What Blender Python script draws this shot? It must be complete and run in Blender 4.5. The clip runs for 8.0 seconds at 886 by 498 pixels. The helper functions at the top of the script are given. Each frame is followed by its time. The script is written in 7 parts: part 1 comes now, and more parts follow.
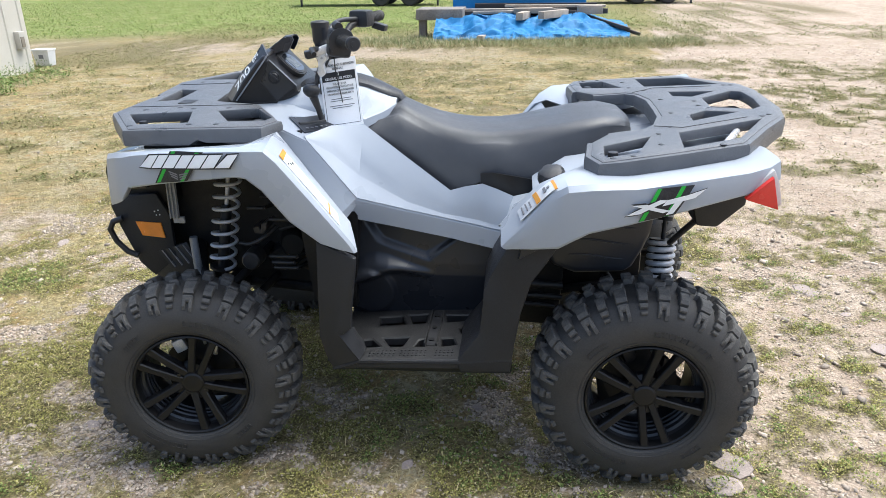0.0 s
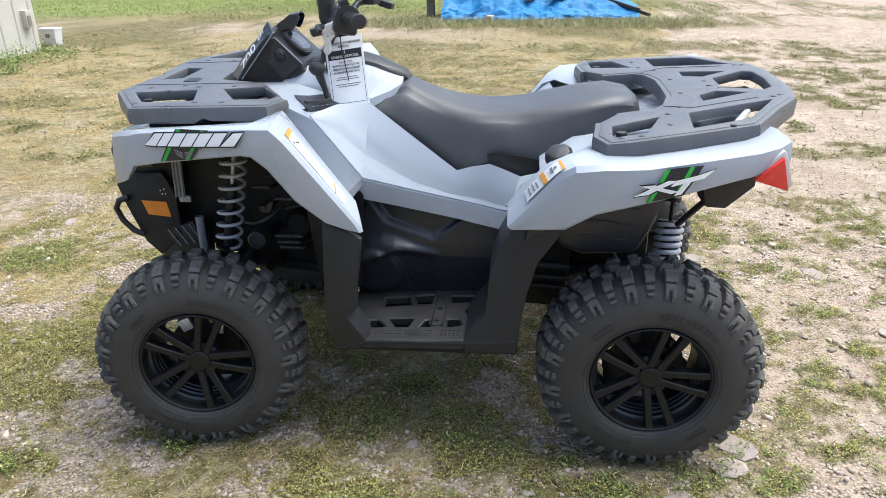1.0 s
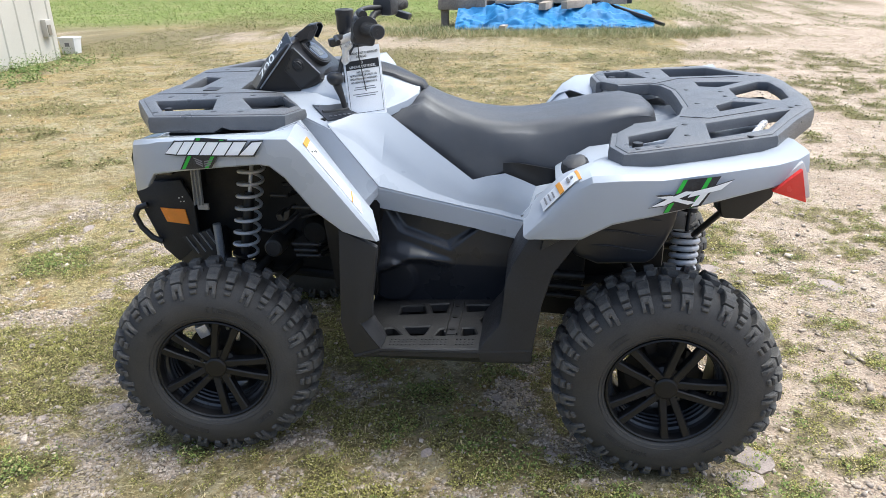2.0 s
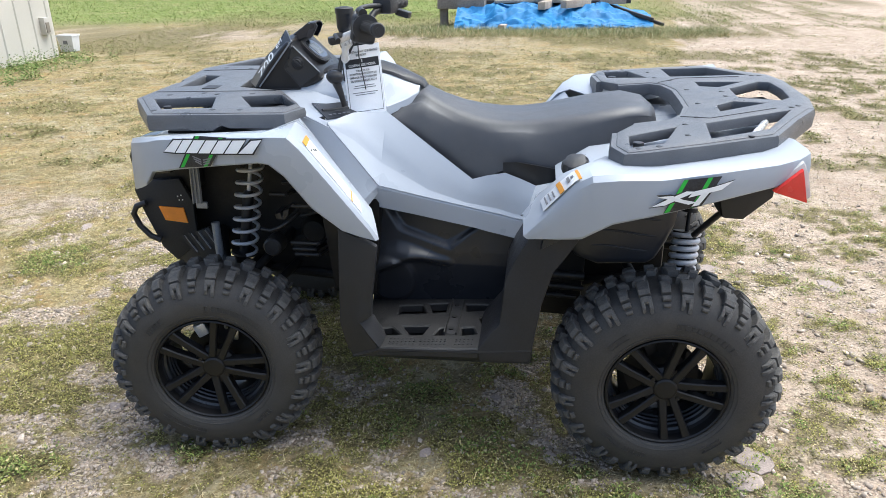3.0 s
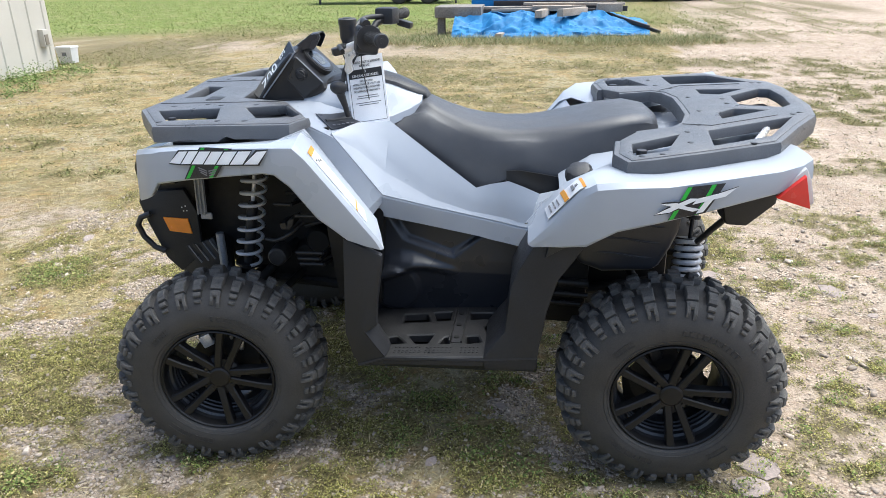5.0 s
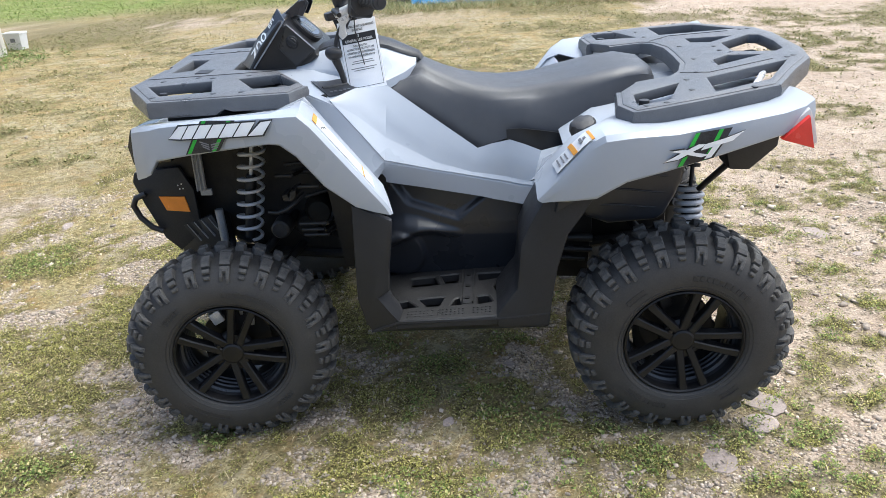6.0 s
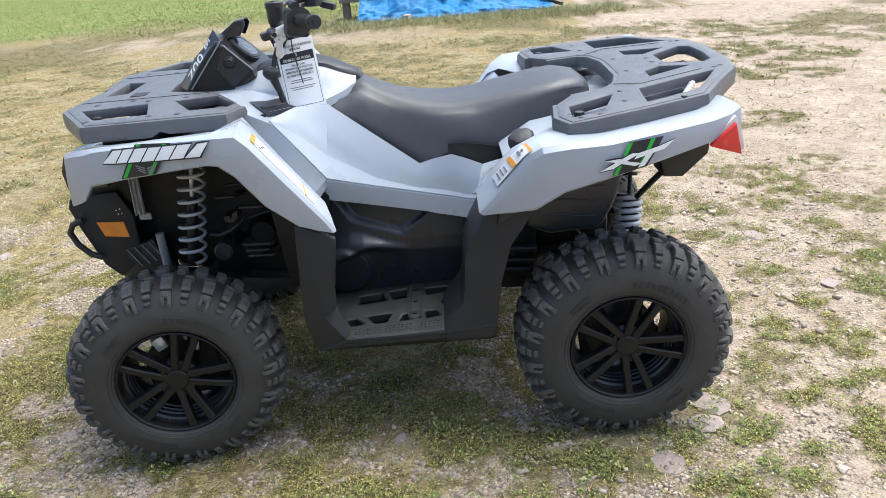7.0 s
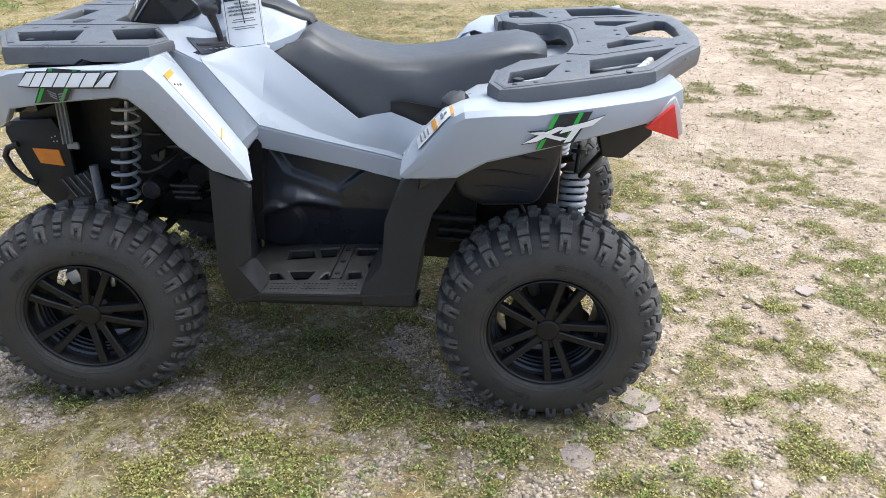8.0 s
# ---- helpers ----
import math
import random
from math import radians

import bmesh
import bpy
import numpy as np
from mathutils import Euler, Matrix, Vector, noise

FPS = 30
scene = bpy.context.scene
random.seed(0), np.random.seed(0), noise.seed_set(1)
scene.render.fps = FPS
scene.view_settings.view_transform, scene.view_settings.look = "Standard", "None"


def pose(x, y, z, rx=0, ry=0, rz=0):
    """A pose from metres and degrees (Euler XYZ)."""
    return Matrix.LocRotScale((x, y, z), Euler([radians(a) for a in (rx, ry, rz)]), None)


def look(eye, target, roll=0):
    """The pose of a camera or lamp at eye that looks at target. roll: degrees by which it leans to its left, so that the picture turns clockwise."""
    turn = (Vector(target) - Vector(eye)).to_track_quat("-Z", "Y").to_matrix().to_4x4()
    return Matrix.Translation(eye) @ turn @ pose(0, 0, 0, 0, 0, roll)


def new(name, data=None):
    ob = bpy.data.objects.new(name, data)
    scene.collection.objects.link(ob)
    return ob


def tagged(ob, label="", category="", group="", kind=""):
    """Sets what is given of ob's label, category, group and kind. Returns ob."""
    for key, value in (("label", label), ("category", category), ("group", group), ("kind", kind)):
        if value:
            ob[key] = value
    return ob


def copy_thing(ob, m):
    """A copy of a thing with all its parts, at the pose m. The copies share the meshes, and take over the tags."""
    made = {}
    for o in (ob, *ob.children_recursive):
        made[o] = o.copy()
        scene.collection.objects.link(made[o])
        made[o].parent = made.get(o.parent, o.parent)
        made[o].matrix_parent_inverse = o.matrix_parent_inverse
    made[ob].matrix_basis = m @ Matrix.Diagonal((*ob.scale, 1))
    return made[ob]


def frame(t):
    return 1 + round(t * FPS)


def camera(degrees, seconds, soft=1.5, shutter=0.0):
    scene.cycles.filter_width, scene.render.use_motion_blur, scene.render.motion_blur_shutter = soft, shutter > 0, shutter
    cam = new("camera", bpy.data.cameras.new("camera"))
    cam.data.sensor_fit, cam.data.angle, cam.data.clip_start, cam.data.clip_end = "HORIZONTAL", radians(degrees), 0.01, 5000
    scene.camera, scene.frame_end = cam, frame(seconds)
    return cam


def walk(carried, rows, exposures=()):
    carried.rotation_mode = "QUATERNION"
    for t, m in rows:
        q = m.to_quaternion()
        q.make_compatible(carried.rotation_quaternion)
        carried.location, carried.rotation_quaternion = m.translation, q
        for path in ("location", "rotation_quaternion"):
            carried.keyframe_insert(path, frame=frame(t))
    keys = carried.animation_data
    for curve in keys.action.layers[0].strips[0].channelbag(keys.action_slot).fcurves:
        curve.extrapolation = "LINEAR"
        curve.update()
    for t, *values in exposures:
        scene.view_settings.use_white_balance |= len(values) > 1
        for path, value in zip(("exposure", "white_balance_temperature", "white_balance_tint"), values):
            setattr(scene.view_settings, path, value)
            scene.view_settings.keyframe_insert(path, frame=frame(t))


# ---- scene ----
cam = camera(63.9, 8.0, soft=0.55)
PATH = [
    (0, (0.914, -2.24, 1.378), (0.711, -0.393, 0.637), -0.8),
    (0.2, (0.920, -2.237, 1.379), (0.674, -0.393, 0.645), -1.6),
    (0.5, (0.921, -2.235, 1.373), (0.674, -0.403, 0.612), -1.5),
    (0.7, (0.917, -2.234, 1.366), (0.697, -0.402, 0.595), -0.5),
    (1, (0.915, -2.234, 1.37), (0.695, -0.408, 0.583), -0.7),
    (1.2, (0.914, -2.234, 1.373), (0.673, -0.406, 0.599), -0.6),
    (1.5, (0.911, -2.242, 1.375), (0.654, -0.412, 0.611), -0.8),
    (3, (0.902, -2.236, 1.372), (0.652, -0.406, 0.606), -0.5),
    (3.5, (0.903, -2.233, 1.374), (0.638, -0.405, 0.606), -0.5),
    (4, (0.901, -2.233, 1.374), (0.639, -0.403, 0.609), 0.3),
    (4.2, (0.907, -2.242, 1.37), (0.64, -0.405, 0.625), 0.7),
    (5.3, (0.857, -2.244, 1.378), (0.618, -0.406, 0.628), -1.6),
    (5.5, (0.831, -2.243, 1.375), (0.601, -0.418, 0.589), -2.1),
    (5.8, (0.797, -2.256, 1.373), (0.616, -0.428, 0.582), -3.6),
    (6, (0.776, -2.266, 1.36), (0.618, -0.451, 0.535), -3.4),
    (6.3, (0.766, -2.277, 1.354), (0.638, -0.452, 0.544), -1.9),
    (6.5, (0.77, -2.276, 1.353), (0.69, -0.463, 0.514), -1.3),
    (6.7, (0.780, -2.277, 1.353), (0.737, -0.452, 0.535), -1.1),
    (6.9, (0.797, -2.277, 1.361), (0.691, -0.446, 0.563), -4.1),
    (7, (0.81, -2.272, 1.36), (0.774, -0.436, 0.567), -4.0),
    (7.3, (0.897, -2.252, 1.356), (0.803, -0.430, 0.537), -3.4),
    (7.5, (0.959, -2.236, 1.35), (0.824, -0.413, 0.54), -2.1),
    (7.6, (0.992, -2.222, 1.343), (0.951, -0.400, 0.520), -0.2),
    (7.7, (1.033, -2.223, 1.307), (0.976, -0.406, 0.473), 0.2),
    (7.8, (1.064, -2.215, 1.315), (0.984, -0.420, 0.437), 0.6),
    (8, (1.113, -2.188, 1.31), (0.974, -0.393, 0.439), 0.6),
]
walk(cam, [(t, look(eye, target, roll)) for t, eye, target, roll in PATH], exposures=[(0.0, 1.18, 5850, 2), (8.0, 1.18, 5850, 2)])

# ---- world and light: thin bright overcast, a high soft sun ----
world = bpy.data.worlds.new("world")
scene.world = world
world.use_nodes = True
wn, wl = world.node_tree.nodes, world.node_tree.links
sky = wn.new("ShaderNodeTexSky")
sky.sky_type = "NISHITA"
sky.sun_disc = False
SUN_EL, SUN_AZ = 68.0, 62.0
sky.sun_elevation, sky.sun_rotation = radians(SUN_EL), radians(SUN_AZ)
sky.air_density, sky.dust_density, sky.ozone_density = 0.7, 6.0, 0.6
wn["Background"].inputs["Strength"].default_value = 0.15
wl.new(sky.outputs["Color"], wn["Background"].inputs["Color"])
sun = new("sun", bpy.data.lights.new("sun", "SUN"))
sun.data.energy, sun.data.angle, sun.data.color = 1.05, radians(48), (1.0, 0.975, 0.94)
sd = Vector((math.sin(radians(SUN_AZ)) * math.cos(radians(SUN_EL)), math.cos(radians(SUN_AZ)) * math.cos(radians(SUN_EL)), math.sin(radians(SUN_EL))))
sun.matrix_world = look(sd * 50, (0, 0, 0))


# ---- materials ----
def mat(name, colour, rough=0.5, metal=0.0, vary=0.15, scale=8.0, fine=120.0, bump=0.0, bump_scale=600.0, coat=0.0, tint=None, dirt=0.0, dirt_colour=(0.32, 0.27, 0.2), rough_vary=0.1, random_piece=0.0, spec=0.5):
    """A surface with broad and fine variation of colour and gloss, fine relief and dust."""
    m = bpy.data.materials.new(name)
    m.use_nodes = True
    n, l = m.node_tree.nodes, m.node_tree.links
    b = n["Principled BSDF"]
    co = n.new("ShaderNodeTexCoord")
    big, small = n.new("ShaderNodeTexNoise"), n.new("ShaderNodeTexNoise")
    big.inputs["Scale"].default_value, small.inputs["Scale"].default_value = scale, fine
    big.inputs["Detail"].default_value, small.inputs["Detail"].default_value = 4, 3
    for q in (big, small):
        l.new(co.outputs["Object"], q.inputs["Vector"])
    add = n.new("ShaderNodeMath")
    add.operation = "ADD"
    l.new(big.outputs["Fac"], add.inputs[0])
    l.new(small.outputs["Fac"], add.inputs[1])
    half = n.new("ShaderNodeMath")
    half.operation = "MULTIPLY"
    half.inputs[1].default_value = 0.5
    l.new(add.outputs[0], half.inputs[0])
    ramp = n.new("ShaderNodeMix")
    ramp.data_type = "RGBA"
    dark = [c * (1 - vary) for c in colour]
    light = [min(1.0, c * (1 + vary)) for c in (tint or colour)]
    ramp.inputs[6].default_value, ramp.inputs[7].default_value = (*dark, 1), (*light, 1)
    stretch = n.new("ShaderNodeMapRange")
    stretch.inputs[1].default_value, stretch.inputs[2].default_value = 0.35, 0.65
    l.new(half.outputs[0], stretch.inputs[0])
    l.new(stretch.outputs[0], ramp.inputs[0])
    colour_out = ramp.outputs[2]
    if dirt > 0:
        dn = n.new("ShaderNodeTexNoise")
        dn.inputs["Scale"].default_value, dn.inputs["Detail"].default_value, dn.inputs["Roughness"].default_value = scale * 0.7, 8, 0.7
        l.new(co.outputs["Object"], dn.inputs["Vector"])
        dr = n.new("ShaderNodeMapRange")
        dr.inputs[1].default_value, dr.inputs[2].default_value, dr.inputs[4].default_value = 0.4, 0.75, dirt
        l.new(dn.outputs["Fac"], dr.inputs[0])
        dm = n.new("ShaderNodeMix")
        dm.data_type = "RGBA"
        dm.inputs[7].default_value = (*dirt_colour, 1)
        l.new(dr.outputs[0], dm.inputs[0])
        l.new(colour_out, dm.inputs[6])
        colour_out = dm.outputs[2]
    if random_piece > 0:
        info, geo = n.new("ShaderNodeObjectInfo"), n.new("ShaderNodeNewGeometry")
        rs = n.new("ShaderNodeMath")
        rs.operation = "ADD"
        l.new(info.outputs["Random"], rs.inputs[0])
        l.new(geo.outputs["Random Per Island"], rs.inputs[1])
        rr = n.new("ShaderNodeMapRange")
        rr.inputs[2].default_value, rr.inputs[3].default_value, rr.inputs[4].default_value = 2.0, 1 - random_piece, 1 + random_piece
        l.new(rs.outputs[0], rr.inputs[0])
        hs = n.new("ShaderNodeHueSaturation")
        l.new(rr.outputs[0], hs.inputs["Value"])
        l.new(colour_out, hs.inputs["Color"])
        colour_out = hs.outputs[0]
    l.new(colour_out, b.inputs["Base Color"])
    rv = n.new("ShaderNodeMapRange")
    rv.inputs[1].default_value, rv.inputs[2].default_value = 0.3, 0.7
    rv.inputs[3].default_value, rv.inputs[4].default_value = max(0.02, rough - rough_vary), min(1.0, rough + rough_vary)
    l.new(big.outputs["Fac"], rv.inputs[0])
    l.new(rv.outputs[0], b.inputs["Roughness"])
    b.inputs["Metallic"].default_value = metal
    b.inputs["Coat Weight"].default_value = coat
    b.inputs["Coat Roughness"].default_value = 0.12
    b.inputs["Specular IOR Level"].default_value = spec
    if bump > 0:
        bn = n.new("ShaderNodeTexNoise")
        bn.inputs["Scale"].default_value, bn.inputs["Detail"].default_value = bump_scale, 2
        l.new(co.outputs["Object"], bn.inputs["Vector"])
        bp = n.new("ShaderNodeBump")
        bp.inputs["Strength"].default_value, bp.inputs["Distance"].default_value = bump, 0.002
        l.new(bn.outputs["Fac"], bp.inputs["Height"])
        l.new(bp.outputs["Normal"], b.inputs["Normal"])
    return m


GREY = mat("grey_body_plastic", (0.375, 0.405, 0.455), 0.32, 0.0, 0.05, 5, 900, 0.05, 900, coat=0.25, dirt=0.08)
RACK = mat("black_rack_plastic", (0.105, 0.108, 0.116), 0.36, 0, 0.2, 10, 400, 0.35, 1400, dirt=0.06)
BLACK = mat("black_textured_plastic", (0.020, 0.020, 0.022), 0.42, 0, 0.25, 10, 300, 0.3, 1200, dirt=0.025)
BOARD = mat("dusty_foot_board_plastic", (0.019, 0.019, 0.020), 0.5, 0, 0.3, 14, 200, 0.4, 900, dirt=0.03, spec=0.35)
GUARD = mat("black_guard_plastic", (0.020, 0.0205, 0.023), 0.45, 0, 0.25, 10, 300, 0.25, 1200, dirt=0.008, spec=0.35)
PANEL = mat("black_smooth_plastic", (0.019, 0.0215, 0.028), 0.32, 0, 0.2, 7, 300, 0.05, 900, spec=0.5)
DARK = mat("dark_mechanical_metal", (0.007, 0.007, 0.008), 0.5, 0.2, 0.4, 20, 200, 0.3, 300, dirt=0.05)
RUBBER = mat("tyre_rubber", (0.040, 0.038, 0.036), 0.62, 0, 0.25, 14, 260, 0.35, 500, dirt=0.12, dirt_colour=(0.15, 0.13, 0.11), spec=0.4)
LUGMAT = mat("dusty_tread_rubber", (0.062, 0.061, 0.060), 0.7, 0, 0.35, 40, 260, 0.5, 400, dirt=0.45, dirt_colour=(0.21, 0.19, 0.165), spec=0.3)
# wheel black made lighter for sky light inside the barrel, and its dust
BARRELMAT = mat("lightened_barrel_black", (0.030, 0.031, 0.034), 0.35, 0, 0.2, 20, 300, 0.05, 800)
RIMMAT = mat("matt_black_wheel", (0.007, 0.007, 0.008), 0.45, 0, 0.2, 20, 300, 0.1, 800, dirt=0.01, spec=0.35)
PODMAT = mat("satin_black_plastic", (0.011, 0.011, 0.013), 0.33, 0, 0.2, 9, 300, 0.08, 1200, dirt=0.05)
SEATMAT = mat("black_vinyl", (0.056, 0.058, 0.065), 0.44, 0, 0.12, 9, 500, 0.25, 1500, dirt=0.05)
SPRING = mat("grey_painted_spring", (0.60, 0.60, 0.62), 0.4, 0.1, 0.1, 20, 300, dirt=0.15)
STEEL = mat("bare_steel", (0.45, 0.45, 0.46), 0.35, 0.9, 0.15, 30, 300, dirt=0.1)
GALV = mat("galvanised_steel", (0.26, 0.27, 0.29), 0.42, 0.35, 0.2, 30, 300, dirt=0.15)
CASING = mat("dull_grey_casting", (0.022, 0.022, 0.024), 0.45, 0.3, 0.3, 30, 300, dirt=0.1)
CAST = mat("cast_aluminium", (0.72, 0.72, 0.73), 0.32, 0.4, 0.15, 30, 300)
ORANGE = mat("orange_reflector", (0.85, 0.26, 0.02), 0.2, 0, 0.08, 30, 700, 0.2, 1500, coat=0.5)
RED = mat("red_reflector", (0.7, 0.03, 0.02), 0.2, 0, 0.1, 30, 700, 0.2, 1500, coat=0.5)
LENS = mat("pale_lamp_plastic", (0.6, 0.58, 0.56), 0.25, 0, 0.1, 20, 300, coat=0.3)
WHITE = mat("white_vinyl", (0.88, 0.88, 0.88), 0.45, 0, 0.03, 20, 300)
PAPER = mat("white_card", (0.9, 0.9, 0.91), 0.6, 0, 0.04, 20, 300)
INK = mat("black_ink", (0.02, 0.02, 0.022), 0.5, 0, 0.1, 40, 300)
GREYINK = mat("grey_ink", (0.2, 0.2, 0.21), 0.5, 0, 0.1, 40, 300)
GREEN = mat("green_vinyl", (0.04, 0.42, 0.04), 0.4, 0, 0.1, 40, 300)
FILM = mat("faded_label_film", (0.60, 0.61, 0.63), 0.45, 0, 0.05, 20, 300)
AMBER = mat("amber_vinyl", (0.62, 0.27, 0.025), 0.45, 0, 0.08, 40, 300)
CARBON = mat("dark_patterned_vinyl", (0.02, 0.02, 0.023), 0.4, 0, 0.6, 60, 260, 0.4, 260)
GLASS = mat("dark_gauge_glass", (0.02, 0.022, 0.026), 0.08, 0, 0.1, 10, 100, coat=0.6)

# ---- mesh helpers ----
def put_mesh(name, bm, material, parent=None, label="", smooth=35, mirror=False):
    if mirror:
        bmesh.ops.scale(bm, vec=(1, -1, 1), verts=bm.verts)
    bmesh.ops.recalc_face_normals(bm, faces=bm.faces)
    me = bpy.data.meshes.new(name)
    bm.to_mesh(me)
    bm.free()
    me.materials.append(material)
    me.shade_smooth()
    me.set_sharp_from_angle(angle=radians(smooth))
    ob = new(name, me)
    if parent is not None:
        ob.parent = parent
    if label:
        ob["label"] = label
    return ob


def part(name, bm, material, parent, label="", smooth=35, mirror=False, bevel=0.0):
    """One mesh under a thing or a part."""
    if bevel > 0:
        soften(bm, bevel)
    return put_mesh(name, bm, material, parent, label, smooth, mirror)


def soften(bm, width, angle=30, segments=2):
    bmesh.ops.remove_doubles(bm, verts=bm.verts, dist=1e-5)
    bmesh.ops.recalc_face_normals(bm, faces=bm.faces)
    edges = [e for e in bm.edges if len(e.link_faces) == 2 and e.calc_face_angle(0) > radians(angle)]
    if edges:
        bmesh.ops.bevel(bm, geom=edges, offset=width, segments=segments, profile=0.6, affect="EDGES", clamp_overlap=True)


def box(bm, centre, size, turn=None):
    m = Matrix.Translation(centre) @ (turn.to_4x4() if turn is not None else Matrix.Identity(4)) @ Matrix.Diagonal((*size, 1))
    return bmesh.ops.create_cube(bm, size=1.0, matrix=m)["verts"]


def rot(rx=0, ry=0, rz=0):
    return Euler([radians(a) for a in (rx, ry, rz)]).to_matrix()


def prism(bm, outline, y0, y1, shrink=0.0):
    """A closed outline in x, z drawn out from y0 to y1; the y0 side may be drawn in a little."""
    cx, cz = sum(p[0] for p in outline) / len(outline), sum(p[1] for p in outline) / len(outline)
    a = [bm.verts.new((cx + (x - cx) * (1 - shrink), y0, cz + (z - cz) * (1 - shrink))) for x, z in outline]
    b = [bm.verts.new((x, y1, z)) for x, z in outline]
    bm.faces.new(a)
    bm.faces.new(b[::-1])
    for i in range(len(a)):
        j = (i + 1) % len(a)
        bm.faces.new((a[i], b[i], b[j], a[j]))


def sheet(bm, rows, thick=0.0, closed=False):
    """A skin over rows of points; with thickness it is closed at its back."""
    v = [[bm.verts.new(p) for p in row] for row in rows]
    faces = []
    for r in range(len(v) - 1):
        n = len(v[r])
        for i in range(n if closed else n - 1):
            j = (i + 1) % n
            faces.append(bm.faces.new((v[r][i], v[r][j], v[r + 1][j], v[r + 1][i])))
    if thick:
        bmesh.ops.recalc_face_normals(bm, faces=faces)
        bmesh.ops.solidify(bm, geom=faces, thickness=thick)
    return v


def tube(bm, path, radius, sides=10, cap=True):
    """A round bar along a path of points; radius may be a list."""
    path = [Vector(p) for p in path]
    radii = radius if isinstance(radius, (list, tuple)) else [radius] * len(path)
    rings, side = [], None
    for i, p in enumerate(path):
        d = (path[min(i + 1, len(path) - 1)] - path[max(i - 1, 0)]).normalized()
        if side is None:
            side = d.orthogonal().normalized()
        side = (side - d * side.dot(d)).normalized()
        up = d.cross(side)
        rings.append([bm.verts.new(p + (side * math.cos(a) + up * math.sin(a)) * radii[i]) for a in [2 * math.pi * k / sides for k in range(sides)]])
    for a, b in zip(rings, rings[1:]):
        for k in range(sides):
            bm.faces.new((a[k], a[(k + 1) % sides], b[(k + 1) % sides], b[k]))
    if cap:
        bm.faces.new(rings[0][::-1])
        bm.faces.new(rings[-1])


def revolve(bm, profile, sides=48, closed=False):
    """A profile of (radius, y) turned about the y axis."""
    rings = [[bm.verts.new((r * math.cos(a), y, r * math.sin(a))) for a in [2 * math.pi * k / sides for k in range(sides)]] for r, y in profile]
    pairs = list(zip(rings, rings[1:])) + ([(rings[-1], rings[0])] if closed else [])
    for a, b in pairs:
        for k in range(sides):
            bm.faces.new((a[k], a[(k + 1) % sides], b[(k + 1) % sides], b[k]))
    return rings


def plate(bm, outline, holes, top, bottom, taper=0.012):
    """A plate in x, y with openings; top and bottom give z from x, y; openings narrow a little downwards."""
    def loop(pts):
        vs = [bm.verts.new((x, y, 0)) for x, y in pts]
        return [bm.edges.new((vs[i], vs[(i + 1) % len(vs)])) for i in range(len(vs))]
    edges = loop(outline)
    for h in holes:
        edges += loop(h)
    bmesh.ops.triangle_fill(bm, edges=edges, use_beauty=True, use_dissolve=False)
    bmesh.ops.recalc_face_normals(bm, faces=bm.faces)
    faces = list(bm.faces)
    ext = bmesh.ops.extrude_face_region(bm, geom=faces)
    lower = [g for g in ext["geom"] if isinstance(g, bmesh.types.BMVert)]
    low = set(lower)
    for v in bm.verts:
        v.co.z = bottom(v.co.x, v.co.y) if v in low else top(v.co.x, v.co.y)
    bmesh.ops.recalc_face_normals(bm, faces=bm.faces)


def lettering(name, body, size, m, material, parent, label="", squeeze=1.0, align="CENTER"):
    cu = bpy.data.curves.new(name, "FONT")
    cu.body, cu.size, cu.align_x, cu.align_y, cu.extrude = body, size, align, "CENTER", 0.0003
    tmp = bpy.data.objects.new(name, cu)
    scene.collection.objects.link(tmp)
    me = bpy.data.meshes.new_from_object(tmp)
    bpy.data.objects.remove(tmp)
    me.transform(m @ Matrix.Diagonal((squeeze, 1, 1, 1)))
    me.materials.append(material)
    ob = new(name, me)
    ob.parent = parent
    if label:
        ob["label"] = label
    return ob


def both(points):
    """An outline given for y <= 0 from front to back, closed by its mirror image."""
    return points + [(x, -y) for x, y in reversed(points) if abs(y) > 1e-6]


def flat_patch(bm, origin, u, v, normal, pts, thick=0.0012):
    """A thin flat shape given in u, v on a plane."""
    o, u, v, w = Vector(origin), Vector(u), Vector(v), Vector(normal).normalized()
    a = [bm.verts.new(o + u * p + v * q + w * thick) for p, q in pts]
    b = [bm.verts.new(o + u * p + v * q - w * 0.004) for p, q in pts]
    bm.faces.new(a)
    for i in range(len(a)):
        j = (i + 1) % len(a)
        bm.faces.new((a[i], b[i], b[j], a[j]))


# ---- ground: dry straw, low green weeds and gravel on one sheet ----
def lattice(seed):
    return np.random.RandomState(seed).rand(256, 256)


def value_noise(x, y, seed):
    g = lattice(seed)
    xi, yi = np.floor(x).astype(int), np.floor(y).astype(int)
    fx, fy = x - xi, y - yi
    fx, fy = fx * fx * (3 - 2 * fx), fy * fy * (3 - 2 * fy)
    a, b = g[xi % 256, yi % 256], g[(xi + 1) % 256, yi % 256]
    c, d = g[xi % 256, (yi + 1) % 256], g[(xi + 1) % 256, (yi + 1) % 256]
    return (a * (1 - fx) + b * fx) * (1 - fy) + (c * (1 - fx) + d * fx) * fy


def fbm(x, y, size, seed, octaves=4):
    total, amp, norm = 0, 1.0, 0
    for o in range(octaves):
        total = total + amp * value_noise(x / size * 2**o + 31.7, y / size * 2**o + 11.3, seed + o)
        norm += amp
        amp *= 0.55
    return total / norm


def step01(v, lo, hi):
    v = np.clip((v - lo) / (hi - lo), 0, 1)
    return v * v * (3 - 2 * v)


